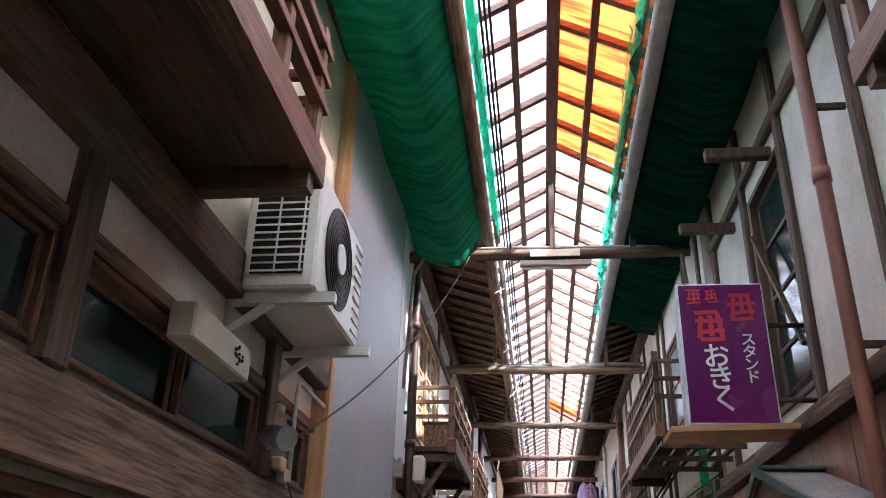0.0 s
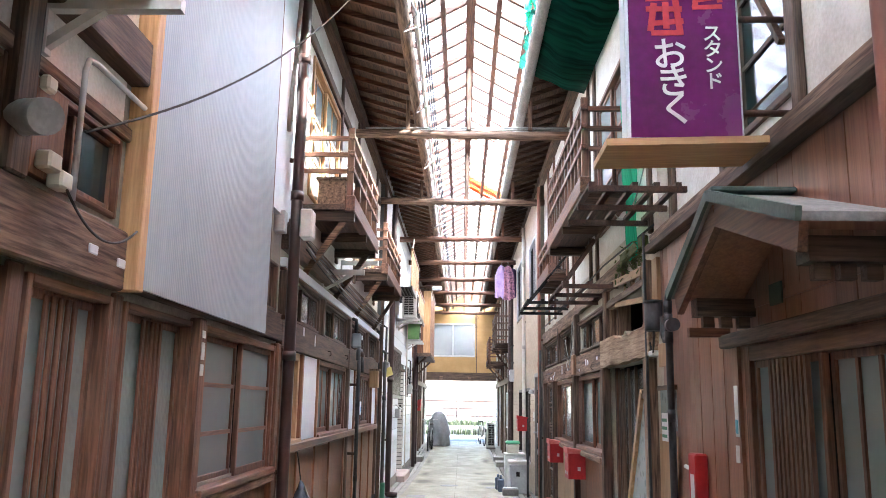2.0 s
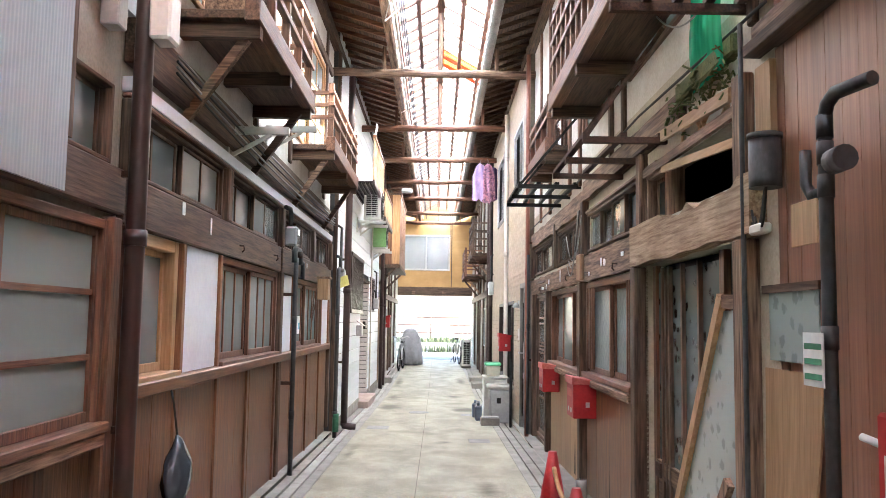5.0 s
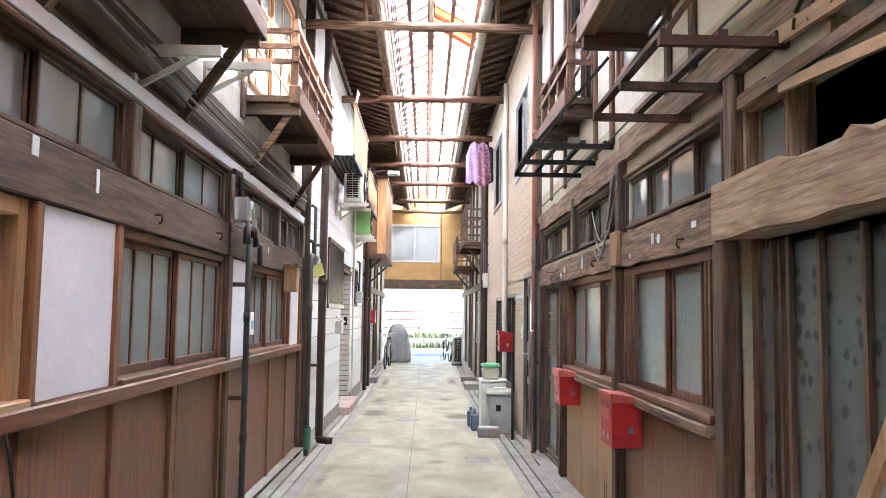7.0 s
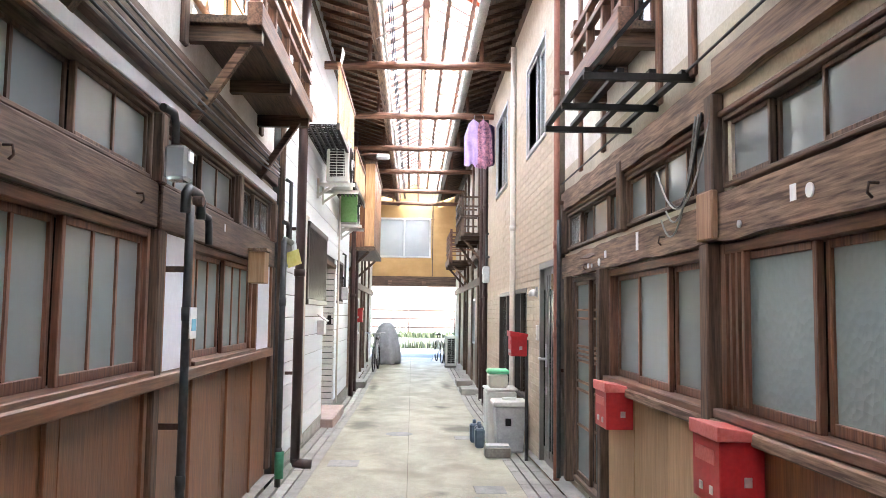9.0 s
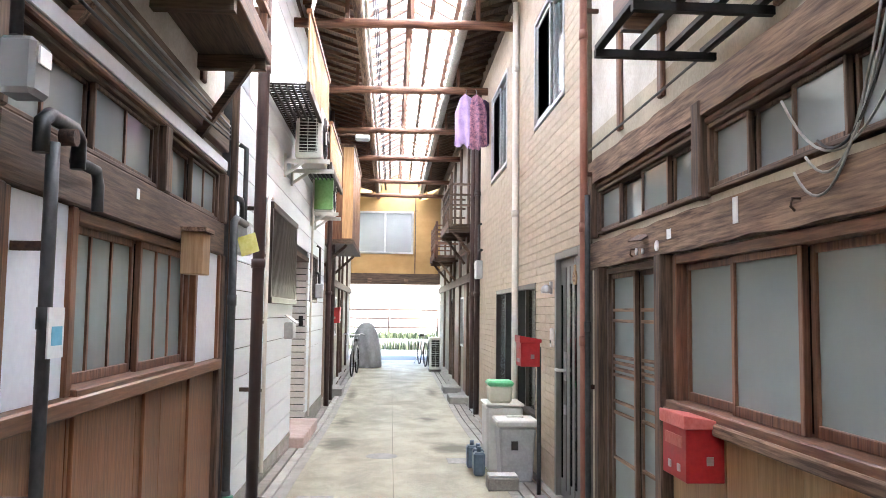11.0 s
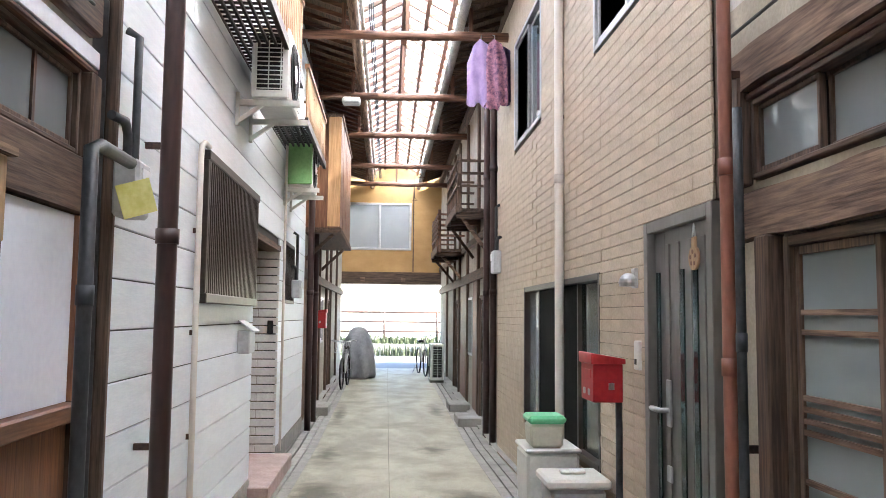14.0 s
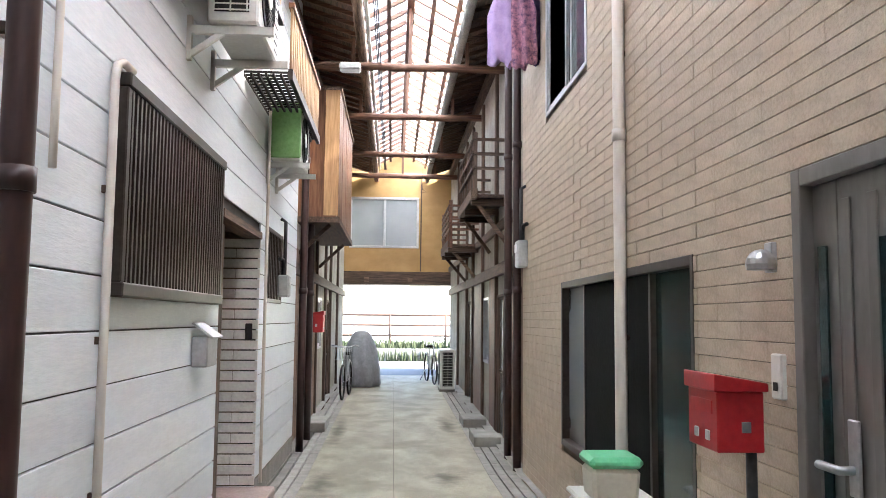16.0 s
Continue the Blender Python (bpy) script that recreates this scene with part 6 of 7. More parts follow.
bl = balcony(R, 11.3, 12.7, 3.05, 0.22, 0.5, RED, "shallow brown timber window rail", 2, 4, False)


def iron_shelf(y0, y1, z, reach, label, rails=4, material=M_IRON, stay=True):
    t = thing("iron_shelf", (R.x(reach / 2), (y0 + y1) / 2, z), label, "metal shelf", "iron wall shelves")
    for k in range(rails):
        d = 0.05 + (reach - 0.05) * k / (rails - 1)
        part("rail", R.box(d - 0.018, d + 0.018, y0, y1, z, z + 0.022), material, t)
    for y in (y0, (y0 + y1) / 2, y1 - 0.03):
        part("arm", R.box(0.0, reach + 0.02, y, y + 0.035, z - 0.036, z - 0.001), material, t)
    if stay:
        for y in (y0 + 0.02, y1 - 0.02):
            part("stay", bar(bmesh.new(), (R.x(reach), y, z), (R.x(0.03), y, z + 0.62), 0.022), material, t)
    elif stay is False:
        for y in (y0 + 0.02, y1 - 0.02):
            part("stay", bar(bmesh.new(), (R.x(reach * 0.8), y, z - 0.03), (R.x(0.01), y, z - 0.35), 0.022), material, t)
    return t


iron_shelf(5.9, 6.85, 2.70, 0.56, "black iron planter shelf bracketed to the wall", 5, M_IRON, None)
iron_shelf(8.0, 9.15, 2.42, 0.46, "rusty iron shelf frame on the wall", 3, M_IRON)
iron_shelf(10.75, 11.95, 2.62, 0.54, "grey steel laundry shelf frame on the wall", 4, M_BLACK)
# ---- brick-pattern house ----
door = thing("entrance_door", (1.36, 14.7, -0.08), "grey-brown steel entrance door with narrow glass slits", "door")
bm = bmesh.new()
for a in ((14.24, 14.30, -0.08, 1.93), (15.10, 15.16, -0.08, 1.93), (14.30, 15.10, 1.87, 1.93)):
    RB.bx(bm, -0.10, 0.02, *a, bev=0.004)
part("door_frame", bm, M_DOORG, door)
part("leaf", RB.box(-0.06, -0.02, 14.30, 14.94, -0.06, 1.87, bev=0.004), M_DOORG, door)
part("side_leaf", RB.box(-0.06, -0.025, 14.95, 15.10, -0.06, 1.87, bev=0.004), M_DOORG, door)
for y in (14.40, 14.56, 14.72, 14.86):
    part("rib", RB.box(-0.02, -0.012, y, y + 0.05, 0.02, 1.80, bev=0.003), M_DOORG, door)
for y in (14.49, 14.66, 15.0):
    part("glass_slit", RB.box(-0.019, -0.011, y, y + 0.05, 0.10, 1.66), M_DGLASS, door)
part("handle", tube(bmesh.new(), [(RB.x(-0.015), 14.86, 0.97), (RB.x(0.045), 14.86, 0.97), (RB.x(0.045), 14.98, 0.97)], 0.014, 8), M_ALU, door, "brushed metal lever handle")
part("lock_plate", RB.box(-0.012, 0.0, 14.83, 14.89, 0.89, 1.12, bev=0.004), M_ALU, door)
part("lock_plate", RB.box(-0.012, 0.0, 14.83, 14.89, 0.62, 0.70, bev=0.004), M_ALU, door)
ch = thing("door_charm", (1.36, 14.72, 1.68), "small straw charm hanging on the door", "ornament")
part("disc", disc(bmesh.new(), (RB.x(-0.008), 14.49, 1.70), (-1, 0, 0), 0.055, 0.014, 24), TAN["z"], ch)
part("neck", RB.box(-0.008, 0.005, 14.465, 14.515, 1.745, 1.80, bev=0.006), TAN["z"], ch)
part("string", tube(bmesh.new(), [(RB.x(0.0), 14.475, 1.80), (RB.x(0.0), 14.49, 1.86), (RB.x(0.0), 14.505, 1.80)], 0.004, 6), M_PAPER, ch)
for a in (0.2, 1.5, 2.8, 4.1, 5.4):
    part("mark", disc(bmesh.new(), (RB.x(0.0065), 14.49 + 0.03 * math.cos(a), 1.70 + 0.03 * math.sin(a)), (-1, 0, 0), 0.010, 0.002, 10), BROWN["z"], ch)
dl = thing("door_lamp", (1.34, 15.3, 1.66), "silver dome lamp beside the door", "lamp")
bm = bmesh.new()
bmesh.ops.create_uvsphere(bm, u_segments=16, v_segments=8, radius=0.055, matrix=Matrix.Translation((RB.x(0.055), 15.32, 1.62)))
for v in bm.verts:
    v.co.z = max(v.co.z, 1.60)
part("dome", bm, M_ALU, dl)
part("mount", RB.box(0.006, 0.03, 15.29, 15.35, 1.59, 1.70, bev=0.004), M_ALU, dl)
it = thing("intercom", (1.36, 15.28, 1.2), "white intercom beside the door", "intercom")
part("case", RB.box(0.004, 0.03, 15.24, 15.32, 1.14, 1.30, bev=0.006), M_ACW, it)
part("button", RB.box(0.031, 0.034, 15.265, 15.295, 1.17, 1.20), M_BLACK, it)
BR = {a: M_BRZ for a in "xyz"}
wbig = thing("window", (1.37, 17.5, 0.42), "wide bronze aluminium window with dark shutter panels", "window", "modern windows")
bm = bmesh.new()
for a in ((16.1, 16.14, 0.42, 1.72), (18.98, 19.02, 0.42, 1.72), (16.14, 18.98, 0.42, 0.47), (16.14, 18.98, 1.67, 1.72)):
    RB.bx(bm, -0.09, 0.015, *a, bev=0.004)
part("window_frame", bm, M_BRZ, wbig)
for y0, y1, mt in ((16.14, 16.82, M_DGLASS), (18.35, 18.98, M_CLEAR)):
    part("pane", RB.box(-0.05, -0.044, y0, y1, 0.47, 1.67), mt, wbig)
for y0, y1 in ((16.83, 17.55), (17.56, 18.34)):
    part("shutter", RB.box(-0.035, -0.02, y0, y1, 0.47, 1.67), M_SHUT, wbig, "black shutter panel")
for y in (16.80, 18.33):
    part("stile", RB.box(-0.05, -0.012, y, y + 0.035, 0.47, 1.67), M_BRZ, wbig)
for y0, y1, z0, z1 in ((14.8, 16.2, 3.22, 4.3), (18.1, 19.65, 3.25, 4.45)):
    t = window(RB, y0, y1, z0, z1, 2, 0, 0, {a: M_ALU for a in "xyz"}, M_DGLASS, "upper aluminium sliding window with dark screen", group="modern windows", sill=False)
    part("screen", RB.box(-0.02, -0.016, (y0 + y1) / 2, y1 - 0.05, z0 + 0.05, z1 - 0.05), M_BLACK, t, "dark insect screen")
# bins beside the wall
bn = thing("plastic_bin", (1.05, 16.0, gz(16)), "grey plastic rubbish bin with lid", "bin", "bins by the wall")
def tapered(x, y, z, w, l, h, k=0.82, bev=0.02):
    bm = bx(bmesh.new(), x - w / 2, x + w / 2, y - l / 2, y + l / 2, z, z + h, bev)
    for v in bm.verts:
        s = k + (1 - k) * (v.co.z - z) / h
        v.co.x, v.co.y = x + (v.co.x - x) * s, y + (v.co.y - y) * s
    return bm
GB = gz(16)
part("body", tapered(1.14, 15.95, GB + 0.001, 0.34, 0.36, 0.50), M_GREYP, bn)
part("lid", tapered(1.14, 15.95, GB + 0.505, 0.39, 0.41, 0.06, 1.0, 0.015), M_ACW, bn)
part("handle", box(1.06, 1.22, 15.92, 15.98, GB + 0.567, GB + 0.59, bev=0.006), M_ACW, bn)
part("label", box(1.08, 1.14, 15.76, 15.766, GB + 0.30, GB + 0.38), M_BLACK, bn)
b2 = thing("storage_bin", (1.08, 16.62, GB), "white plastic storage bin against the wall", "bin", "bins by the wall")
part("body", tapered(1.10, 16.55, GB + 0.001, 0.36, 0.44, 0.62, 0.95), M_ACW, b2)
part("lid", tapered(1.10, 16.55, GB + 0.625, 0.38, 0.46, 0.03, 1.0, 0.01), M_ACW, b2)
b3 = thing("tub", (1.10, 16.55, GB + 0.66), "cream tub with a mint green lid on the bin", "tub")
part("body", tapered(1.06, 16.45, GB + 0.657, 0.24, 0.24, 0.16, 0.9), M_BEIGE, b3)
part("lid", tapered(1.06, 16.45, GB + 0.818, 0.26, 0.26, 0.055, 1.0, 0.02), M_LGREEN, b3)
for i, (x, y) in enumerate(((0.80, 16.55), (0.84, 16.35), (0.83, 16.15))):
    t = thing("water_bottle", (x, y, GB), "blue-grey plastic jug standing by the bins", "jug", "plastic jugs")
    part("body", tapered(x, y, GB + 0.003, 0.11, 0.13, 0.22, 0.95, 0.02), M_BLUE, t)
    part("neck", tube(bmesh.new(), [(x, y, GB + 0.22), (x, y, GB + 0.27)], 0.022, 10), M_BLUE, t)
bk = thing("step_block", (0.98, 15.5, gz(15)), "dark concrete block on the drain edge by the bin", "block")
part("block", box(0.83, 1.10, 15.42, 15.62, gz(15.5) + 0.004, gz(15.5) + 0.11, bev=0.008), M_CONCD, bk)
part("tray", box(0.84, 1.09, 15.44, 15.60, gz(15.5) + 0.112, gz(15.5) + 0.13, bev=0.004), M_GREYP, bk)
# laundry
cl = thing("hanging_shirts", (1.05, 20.0, 3.85), "lilac shirt and floral blouse on hangers under the beam", "clothes")
def garment(x, y, ztop, w, h, material, name):
    bm = bmesh.new()
    nx, nz = 16, 14
    for side in (-1, 1):
        g = []
        for j in range(nz + 1):
            v = j / nz
            row = []
            for i in range(nx + 1):
                u = i / nx * 2 - 1
                ww = w * (0.55 + 0.45 * min(1, v * 3.5)) / 2
                drop = 0.10 * abs(u) * w * 2 * (1 - v)
                fold = (0.030 * math.sin(u * 7 + v * 2) + 0.018 * noise.noise((u * 4, v * 3, x * 7))) * (0.25 + v)
                row.append(bm.verts.new((x + (0.012 + 0.03 * (1 - u * u)) * side + fold, y + u * ww, ztop - drop - v * h * (1 - 0.05 * u * u + 0.09 * noise.noise((u * 2.5, x * 9, 1))))))
            g.append(row)
        for j in range(nz):
            for i in range(nx):
                f = bm.faces.new((g[j][i], g[j][i + 1], g[j + 1][i + 1], g[j + 1][i]))
                f.smooth = True
    for v in bm.verts:
        q = Matrix.Translation((x, y, 0)) @ Matrix.Rotation(radians(62), 4, "Z") @ Matrix.Translation((-x, -y, 0))
        v.co = q @ v.co
    part(name, bm, material, cl)
garment(1.02, 20.0, 4.62, 0.36, 0.78, M_LILAC, "shirt")
garment(1.17, 19.92, 4.60, 0.30, 0.80, M_FLORAL, "blouse")
garment(1.30, 20.02, 4.55, 0.26, 0.70, surf("navy_cotton", (0.08, 0.05, 0.14), (0.16, 0.10, 0.22), 0.9), "vest")
part("hanger", tube(bmesh.new(), [(1.02, 20.0, 4.58), (1.02, 20.0, 4.66), (1.04, 20.15, 4.74)], 0.006, 6), M_CABLEG, cl)
part("hanger", tube(bmesh.new(), [(1.17, 19.92, 4.56), (1.17, 19.95, 4.66), (1.17, 20.15, 4.74)], 0.006, 6), M_CABLEG, cl)

# ---- east old house beyond ----
window(R, 22.6, 23.6, -0.3, 1.75, 2, 0, 1, OLD, M_FROST, "dark sliding door of the far house", name="door", group="front doors", sill=False)
window(R, 24.6, 25.3, 0.75, 1.75, 1, 0, 0, {a: M_ALU for a in "xyz"}, M_CLEAR, "narrow white-framed window", group="modern windows", sill=False)
window(R, 27, 28, -0.3, 1.75, 2, 0, 1, OLD, M_FROST, "dark sliding door of the far house", name="door", group="front doors", sill=False)
t = thing("sheet_wall", (1.42, 25, 0), "brown sheet panels on the far house front", "wall panel", kind="structure")
boards(t, R, 21.1, 22.5, -0.3, 2.0, 0.7, RED["z"], name="panel")
boards(t, R, 23.7, 24.55, -0.3, 2.0, 0.43, RED["z"], name="panel")
boards(t, R, 25.4, 26.9, -0.3, 2.0, 0.5, RED["z"], name="panel")
for y in (21.1, 22.5, 23.6, 25.32, 26.9, 28.1, 30.2):
    timber(R, 0.0, 0.05, y, y + 0.1, -0.3, 4.9, OLD, "dark timber post of the far house", "post")
beams(R, [(0.06, 21.1, 32.9, 2.0, 2.16), (0.06, 21.1, 32.9, 2.6, 2.72)])
balcony(R, 22.6, 24.6, 2.95, 0.45, 0.8, OLD, "dark timber balcony with open railing", 3, 6)
balcony(R, 26.2, 28.2, 2.65, 0.5, 0.75, RED, "brown timber balcony with board front", 5, 6)
for y, s in ((23.0, 0), (24.6, 1)):
    t = thing("stone_step", (1.2, y, gz(y)), "low concrete doorstep block on the drain", "step")
    part("block", box(1.02, 1.36, y - 0.35, y + 0.35, gz(y) - 0.03, gz(y) + 0.12, bev=0.01), M_CONCD, t)
t = thing("stone_step", (-1.1, 24.0, gz(24)), "low concrete doorstep block on the drain", "step")
part("block", box(-1.24, -0.92, 23.8, 24.6, gz(24) - 0.03, gz(24) + 0.13, bev=0.01), M_CONCD, t)


def bicycle(x, y, yaw, label, basket=True):
    t = thing("bicycle", (x, y, gz(y)), label, "bicycle", "bicycles")
    m = Matrix.Translation((x, y, gz(y))) @ Matrix.Rotation(yaw, 4, "Z")
    def tb(name, pts, r, mat_, par=None, n=6):
        return part(name, tube(bmesh.new(), [m @ Vector(p) for p in pts], r, n), mat_, par or t)
    for wy in (0, 1.05):
        wh = tb("wheel", [(0, wy + 0.31 * math.cos(a * math.pi / 14), 0.325 + 0.31 * math.sin(a * math.pi / 14)) for a in range(29)], 0.018, M_BLACK, None, 8)
        for k in range(10):
            a = k * math.pi / 5
            tb("spoke", [(0, wy, 0.325), (0, wy + 0.3 * math.cos(a), 0.325 + 0.3 * math.sin(a))], 0.002, M_ALU, wh, 4)
    tb("frame", [(0, 0, 0.325), (0, 0.12, 0.75), (0, 0.16, 0.92)], 0.016, M_ALU)
    tb("down_tube", [(0, 0.13, 0.68), (0, 0.55, 0.3), (0, 0.68, 0.72)], 0.016, M_ALU)
    tb("chain_stay", [(0, 0.55, 0.3), (0, 1.05, 0.325), (0, 0.66, 0.65)], 0.010, M_ALU)
    tb("handlebar", [(-0.26, 0.28, 0.98), (-0.2, 0.16, 1.0), (0, 0.14, 0.95), (0.2, 0.16, 1.0), (0.26, 0.28, 0.98)], 0.011, M_ALU)
    bm = box(-0.07, 0.07, 0.60, 0.86, 0.80, 0.86, bev=0.02)
    for v in bm.verts:
        v.co = m @ v.co
    part("saddle", bm, M_BLACK, t)
    tb("seat_post", [(0, 0.68, 0.7), (0, 0.70, 0.81)], 0.012, M_ALU)
    tb("mudguard", [(0, 1.05 + 0.35 * math.cos(a * math.pi / 12), 0.325 + 0.35 * math.sin(a * math.pi / 12)) for a in range(0, 13)], 0.02, M_ALU)
    if basket:
        bk2 = tb("basket", [(-0.16, -0.2, 0.98), (0.16, -0.2, 0.98), (0.16, 0.06, 0.98), (-0.16, 0.06, 0.98), (-0.16, -0.2, 0.98)], 0.008, M_ALU)
        for k in range(9):
            xx = -0.16 + 0.04 * k
            tb("wire", [(xx, -0.2, 0.98), (xx * 0.8, -0.17, 0.75), (xx * 0.8, 0.03, 0.75), (xx, 0.06, 0.98)], 0.003, M_ALU, bk2, 4)
    tb("stand", [(-0.03, 1.05, 0.3), (-0.14, 1.15, 0.0)], 0.008, M_ALU)


bicycle(-0.92, 27.6, radians(-4), "silver city bicycle with a front basket parked by the wall")
bicycle(0.93, 30.6, radians(7), "dark city bicycle parked beside the wall", False)
cv = thing("covered_scooter", (-0.62, 30.6, gz(30.6)), "scooter under a draped silver-grey cover", "covered scooter")
bm = bmesh.new()
bmesh.ops.create_icosphere(bm, subdivisions=4, radius=1)
for v in bm.verts:
    x, y, z = (math.copysign(abs(c) ** 0.72, c) for c in v.co)
    h = 1.05 + 0.22 * math.exp(-((y + 0.55) / 0.25) ** 2)
    fold = 1 + 0.07 * math.sin(9 * math.atan2(y, x) + 2 * z) * (1 - max(z, 0)) + 0.06 * noise.noise(v.co * 3)
    zz = max(z, -0.15)
    v.co = Vector((-0.68 + x * 0.40 * fold * (1 if z < 0.2 else 0.9 + 0.1 * (1 - z)), 30.6 + y * 0.85 * fold, gz(30.6) + max(0.01, (zz + 0.15) / 1.15 * h)))
for f in bm.faces:
    f.smooth = True
part("cover", bm, M_COVER, cv)
air_conditioner((1.26, 29.0, gz(29) + 0.06), "white outdoor unit standing on blocks at the wall", 0.75, 0.80, 0.30, R, False)
blk = thing("unit_block", (1.1, 29.3, gz(29)), "concrete foot under the outdoor unit", "block")
part("block", box(0.96, 1.27, 29.05, 29.7, gz(29) - 0.02, gz(29) + 0.058), M_CONCD, blk)


# ---- cones ----
def cone(x, y, h, label):
    t = thing("traffic_cone", (x, y, 0), label, "traffic cone", "red traffic cones")
    bm = bmesh.new()
    bmesh.ops.create_cone(bm, cap_ends=True, segments=20, radius1=0.13, radius2=0.025, depth=h, matrix=Matrix.Translation((x, y, h / 2 + 0.03)))
    for f in bm.faces:
        f.smooth = len(f.verts) == 4
    part("cone", bm, M_REDP, t)
    part("base", box(x - 0.17, x + 0.17, y - 0.17, y + 0.17, 0.002, 0.03, bev=0.006), M_REDP, t)


cone(0.90, 8.7, 0.58, "red plastic traffic cone with a coiled strap")
cone(0.96, 8.2, 0.46, "red plastic traffic cone beside the wall")
cone(1.10, 6.5, 0.42, "red plastic traffic cone beside the wall")
st = thing("strap", (0.98, 8.4, 0.5), "orange and white twisted strap tied to the cone", "strap")
part("rope", tube(bmesh.new(), sag((0.90, 8.64, 0.52), (0.94, 8.25, 0.42), 0.08), 0.015, 8), ORANGE["y"], st)
pt = thing("pet_bottle", (1.2, 9.4, 0.03), "clear plastic bottle at the foot of the wall", "bottle")
part("bottle", tube(bmesh.new(), [(1.2, 9.4, 0.036), (1.2, 9.4, 0.22), (1.2, 9.4, 0.27), (1.2, 9.4, 0.31)], 0.04, 10), M_METERG, pt)

# ---- nets under the eaves ----
def net(name, pts, y0, y1, material, label, sagz=0.12, fray=0.0):
    """A net hung over a cross-section line, bellied between its ties."""
    bm = bmesh.new()
    ny, nu = int((y1 - y0) / 0.12), 14
    rows = []
    for j in range(ny + 1):
        y = y0 + (y1 - y0) * j / ny
        row = []
        for i in range(nu + 1):
            u = i / nu * (len(pts) - 1)
            k = min(int(u), len(pts) - 2)
            a, b = Vector((pts[k][0], 0, pts[k][1])), Vector((pts[k + 1][0], 0, pts[k + 1][1]))
            p = a.lerp(b, u - k)
            belly = sagz * math.sin(math.pi * i / nu) * (0.6 + 0.4 * abs(math.sin(y * 1.6)))
            w = 0.03 * noise.noise((y * 1.4, i * 0.3, 1))
            row.append(bm.verts.new((p.x + w + fray * (i == 0) * noise.noise((y * 6, 0, 3)), y, p.z - belly + w)))
        rows.append(row)
    for a, b in zip(rows, rows[1:]):
        for i in range(nu):
            f = bm.faces.new((a[i], a[i + 1], b[i + 1], b[i]))
            f.smooth = True
    ob = tagged(part(name, bm, material, None), label, "net")
    if ny > 12:
        for k in range(0, ny + 1, 6):
            y = y0 + (y1 - y0) * k / ny
            part("tie_cord", tube(bmesh.new(), [(pts[0][0], y, pts[0][1] - 0.02), (pts[0][0] + 0.02, y + 0.03, pts[0][1] + 0.06), (pts[0][0], y + 0.02, pts[0][1] + 0.12)], 0.006, 5), M_CABLEG, ob)
    return ob


net("green_net", [(-0.38, 5.14), (-0.72, 4.80), (-1.12, 4.72)], 3.2, 7.0, M_NET, "bright green plastic sheet slung below the eaves", 0.22)
net("dark_net", [(0.72, 5.06), (1.1, 4.90), (1.42, 4.75)], 1.6, 9.6, M_NETD, "frayed dark green net hung below the eaves", 0.10, 0.10)
net("green_net_strip", [(0.68, 5.16), (0.72, 5.04)], 1.6, 8.6, M_NET, "narrow bright green net edge along the gutter", 0.02)
net("green_net_strip", [(-0.34, 5.22), (-0.38, 5.05)], 1.6, 7.4, M_NET, "narrow bright green net edge along the gutter", 0.02)
net("green_curtain", [(R.x(0.05), 3.9), (R.x(0.06), 3.2), (R.x(0.05), 2.5)], 7.0, 7.5, M_NET, "green net hanging beside the broken wall", 0.02)

# tube lamp on the second tie beam
fl = thing("tube_lamp", (0.2, 7.1, 4.58), "grey fluorescent tube batten under the tie beam", "lamp")
part("batten", box(-0.15, 0.52, 7.06, 7.14, 4.60, 4.655, bev=0.006), M_GREYP, fl)
part("tube", tube(bmesh.new(), [(-0.12, 7.1, 4.58), (0.49, 7.1, 4.58)], 0.014, 8), M_ACW, fl)
part("striped_tape", box(-0.05, 0.42, 7.03, 7.045, 4.68, 4.75), M_BEIGE, fl)

# ---- cables ----
def cable(pts, r, material, label):
    t = thing("cable", pts[0], label, "cable", "cables")
    part("wire", tube(bmesh.new(), pts, r, 6), material, t)


cable(sag((-1.17, 3.84, 2.30), (-0.62, 7.0, 4.68), 0.2, 20), 0.005, M_CABLE, "black cable sagging from the wall to the roof")
for k in range(4):
    cable(sag((-1.14, 7.6, 2.70 - 0.03 * k), (-1.15, 13.95, 2.68 - 0.03 * k), 0.03 + 0.02 * k, 24), 0.007, M_CABLE if k % 2 else M_CABLEG, "bundled cable along the timber front")
for k in range(3):
    cable(sag((-0.30 + 0.03 * k, 1.6, 4.85), (-0.25 + 0.02 * k, 31, 4.85), 0.05 + 0.03 * k, 60), 0.009, M_CABLE, "black cable run along the alley roof")
cable([(-0.34, 7.2, 4.88), (-0.35, 12, 4.85), (-0.36, 18, 4.86), (-0.35, 24, 4.87), (-0.35, 31, 4.86)], 0.022, M_PIPEW, "pale conduit along the gutter")
for k in range(3):
    cable(sag((-1.1, 10.72 + 0.05 * k, 4.73), (1.4, 10.70 + 0.05 * k, 4.74), 0.01 * k, 12), 0.010, M_CABLEG, "grey cable tied to the beam")
cable([(-1.2, 7.0, 3.4), (-1.15, 7.0, 4.5), (-1.05, 7.05, 4.72), (-0.8, 7.1, 4.80), (0.0, 7.1, 4.80), (1.2, 7.1, 4.78), (1.36, 7.1, 4.7), (1.38, 7.1, 4.4)], 0.02, M_CABLEG, "grey conduit over the second tie beam")
cable([(R.x(0.04), 6.6, 2.62), (R.x(0.05), 8.5, 2.66), (R.x(0.04), 11, 2.63), (R.x(0.05), 14.1, 2.60)], 0.008, M_CABLE, "black cable along the upper beam")
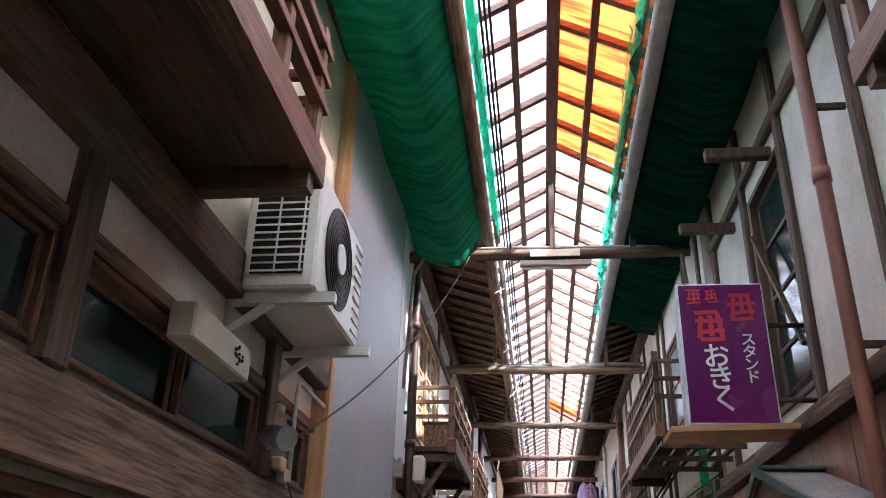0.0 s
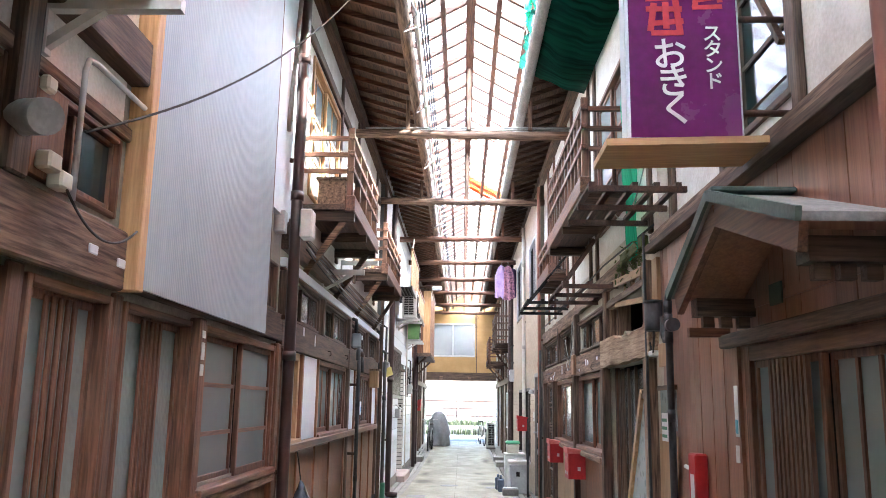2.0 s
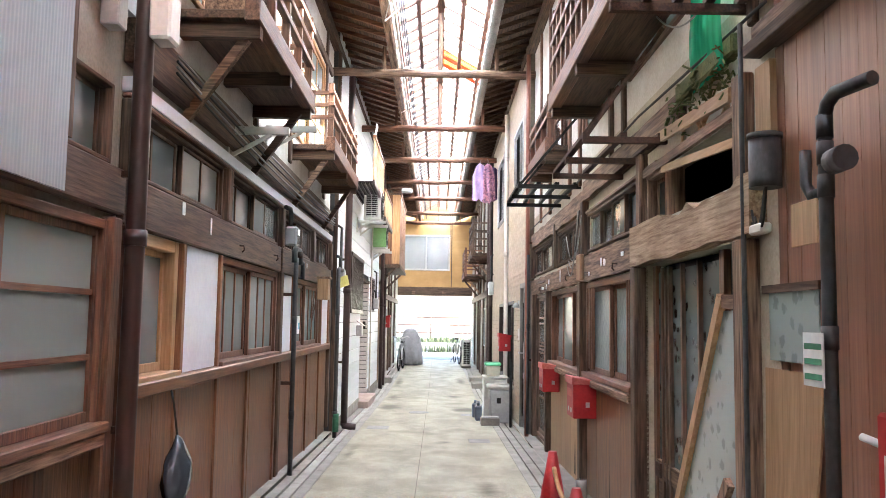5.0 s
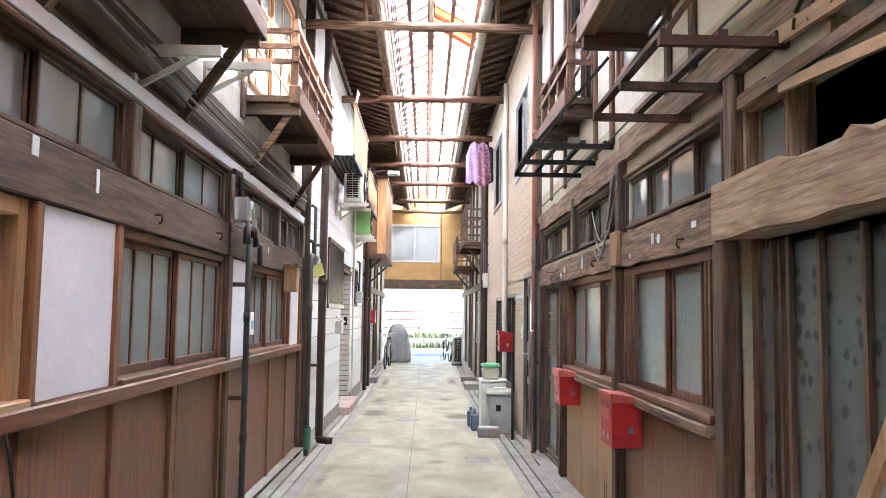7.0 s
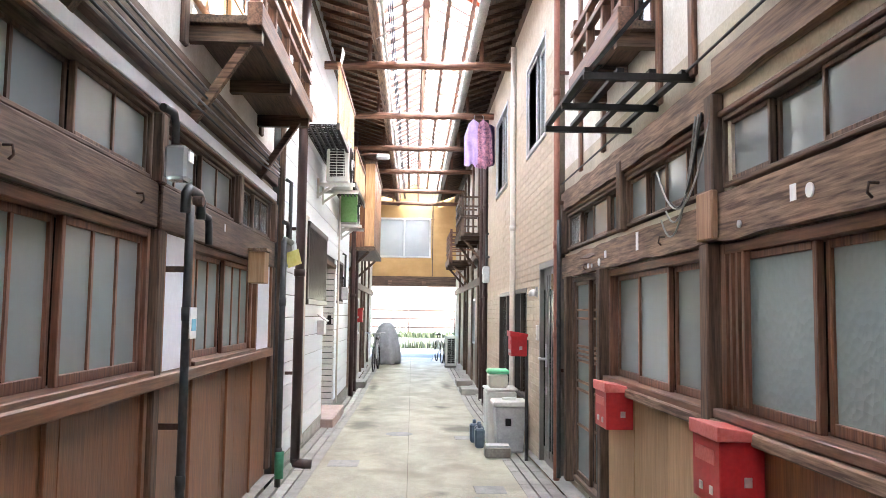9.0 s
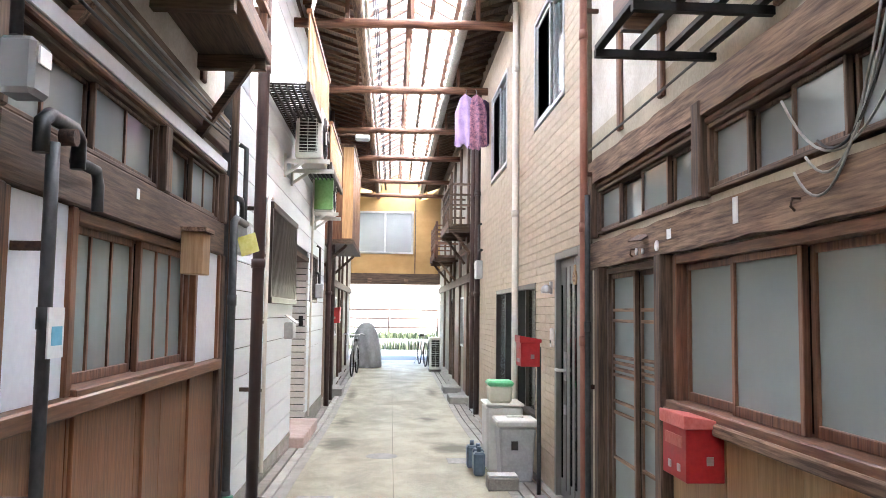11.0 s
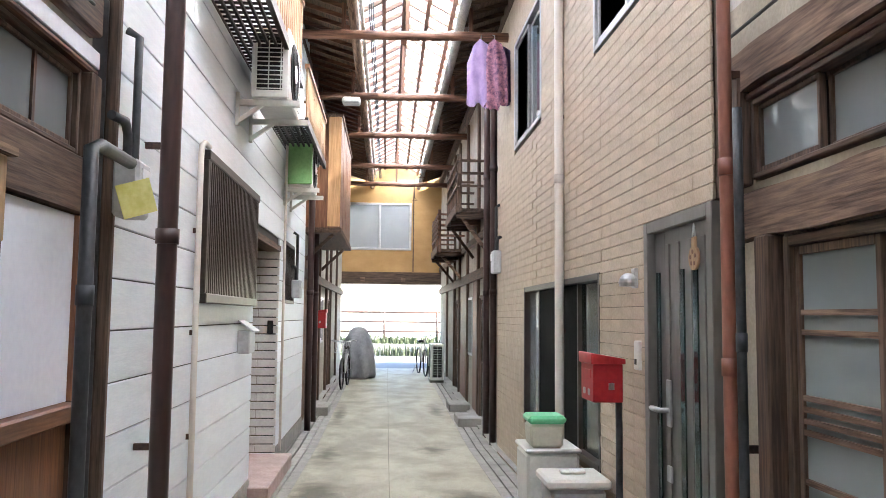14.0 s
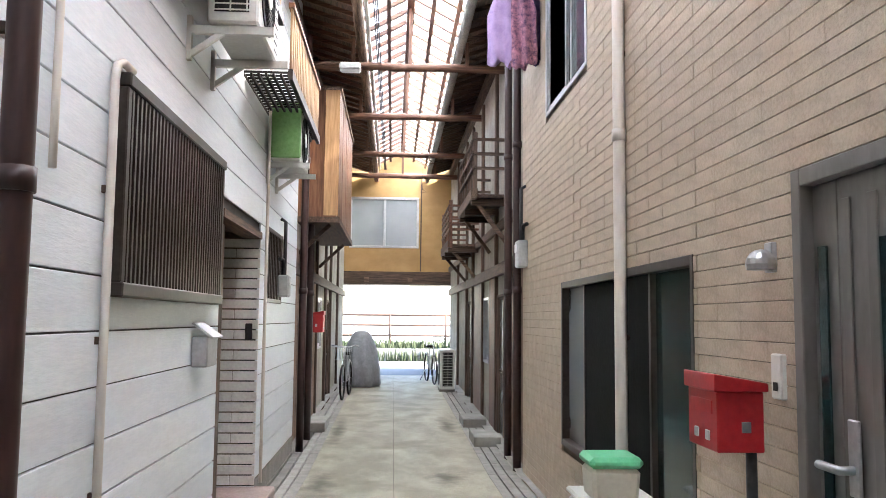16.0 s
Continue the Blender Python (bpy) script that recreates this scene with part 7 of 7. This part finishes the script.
for x, z, y0, y1 in ((1.38, 2.0, 10.4, 11.2), (1.37, 2.9, 6.5, 8.0)):
    cable(sag((x, y0, z + 0.3), (x, y1, z + 0.2), 0.3, 14), 0.005, M_CABLEG, "loose grey wire dangling on the front")
for i in range(5):
    y = 7.6 + 2.1 * i
    cable([(-0.42, y, 4.96), (-0.34 + random.uniform(-0.1, 0.1), y + 0.2, 4.75), (-0.45, y + 0.5, 4.7 + random.uniform(-0.1, 0.1)), (-0.3, y + 0.7, 4.9)], 0.006, M_CABLEG, "frayed loose wire under the gutter")
for y in (25.5, 28.5):
    cable([(0.55, y, 4.66), (0.55, y, 4.0), (0.50, y, 3.94), (0.62, y, 3.94), (0.55, y, 4.0)], 0.006, M_IRON, "wire hook hanging from the beam")

# ---- brick-pattern pieces ----
bt = thing("brick_siding", (1.365, 17, 0), "beige brick-pattern siding in thin courses", "brick siding", kind="structure")
CH, CW = 0.0745, 0.455
rest = bmesh.new()
count = 0
meshes = {}
z, row = -0.30, 0
while z < 4.95:
    off = (row % 2) * CW / 2
    for a, b in strips(RB, 14.24, 20.98, z, z + CH, HOLES_RB):
        y = 14.24 - off
        while y < b:
            p, q = max(y, a), min(y + CW, b)
            if q - p > 0.01:
                if p < 18.2 and 0.2 < z < 4.0 and count < 300 and q - p > 0.2:
                    key = round(q - p, 2)
                    if key not in meshes:
                        me = bpy.data.meshes.new("brick")
                        b2m = box(-0.004, 0.009, 0.0005, key - 0.0005, 0.0018, CH - 0.0018, bev=0.0012)
                        b2m.to_mesh(me)
                        b2m.free()
                        me.materials.append(M_TILE)
                        meshes[key] = me
                    ob = new("brick", meshes[key])
                    ob.parent = bt
                    ob.matrix_parent_inverse = Matrix.Translation(-bt.location)
                    ob.location = (RB.plane - 0.006 + random.uniform(-0.001, 0.001), p, z)
                    count += 1
                else:
                    bx(rest, RB.x(0.012), RB.x(-0.004), p + 0.0005, q - 0.0005, z + 0.0018, z + CH - 0.0018)
            y += CW
    z += CH
    row += 1
tagged(part("brick_courses", rest, M_TILE, bt), kind="stuff")
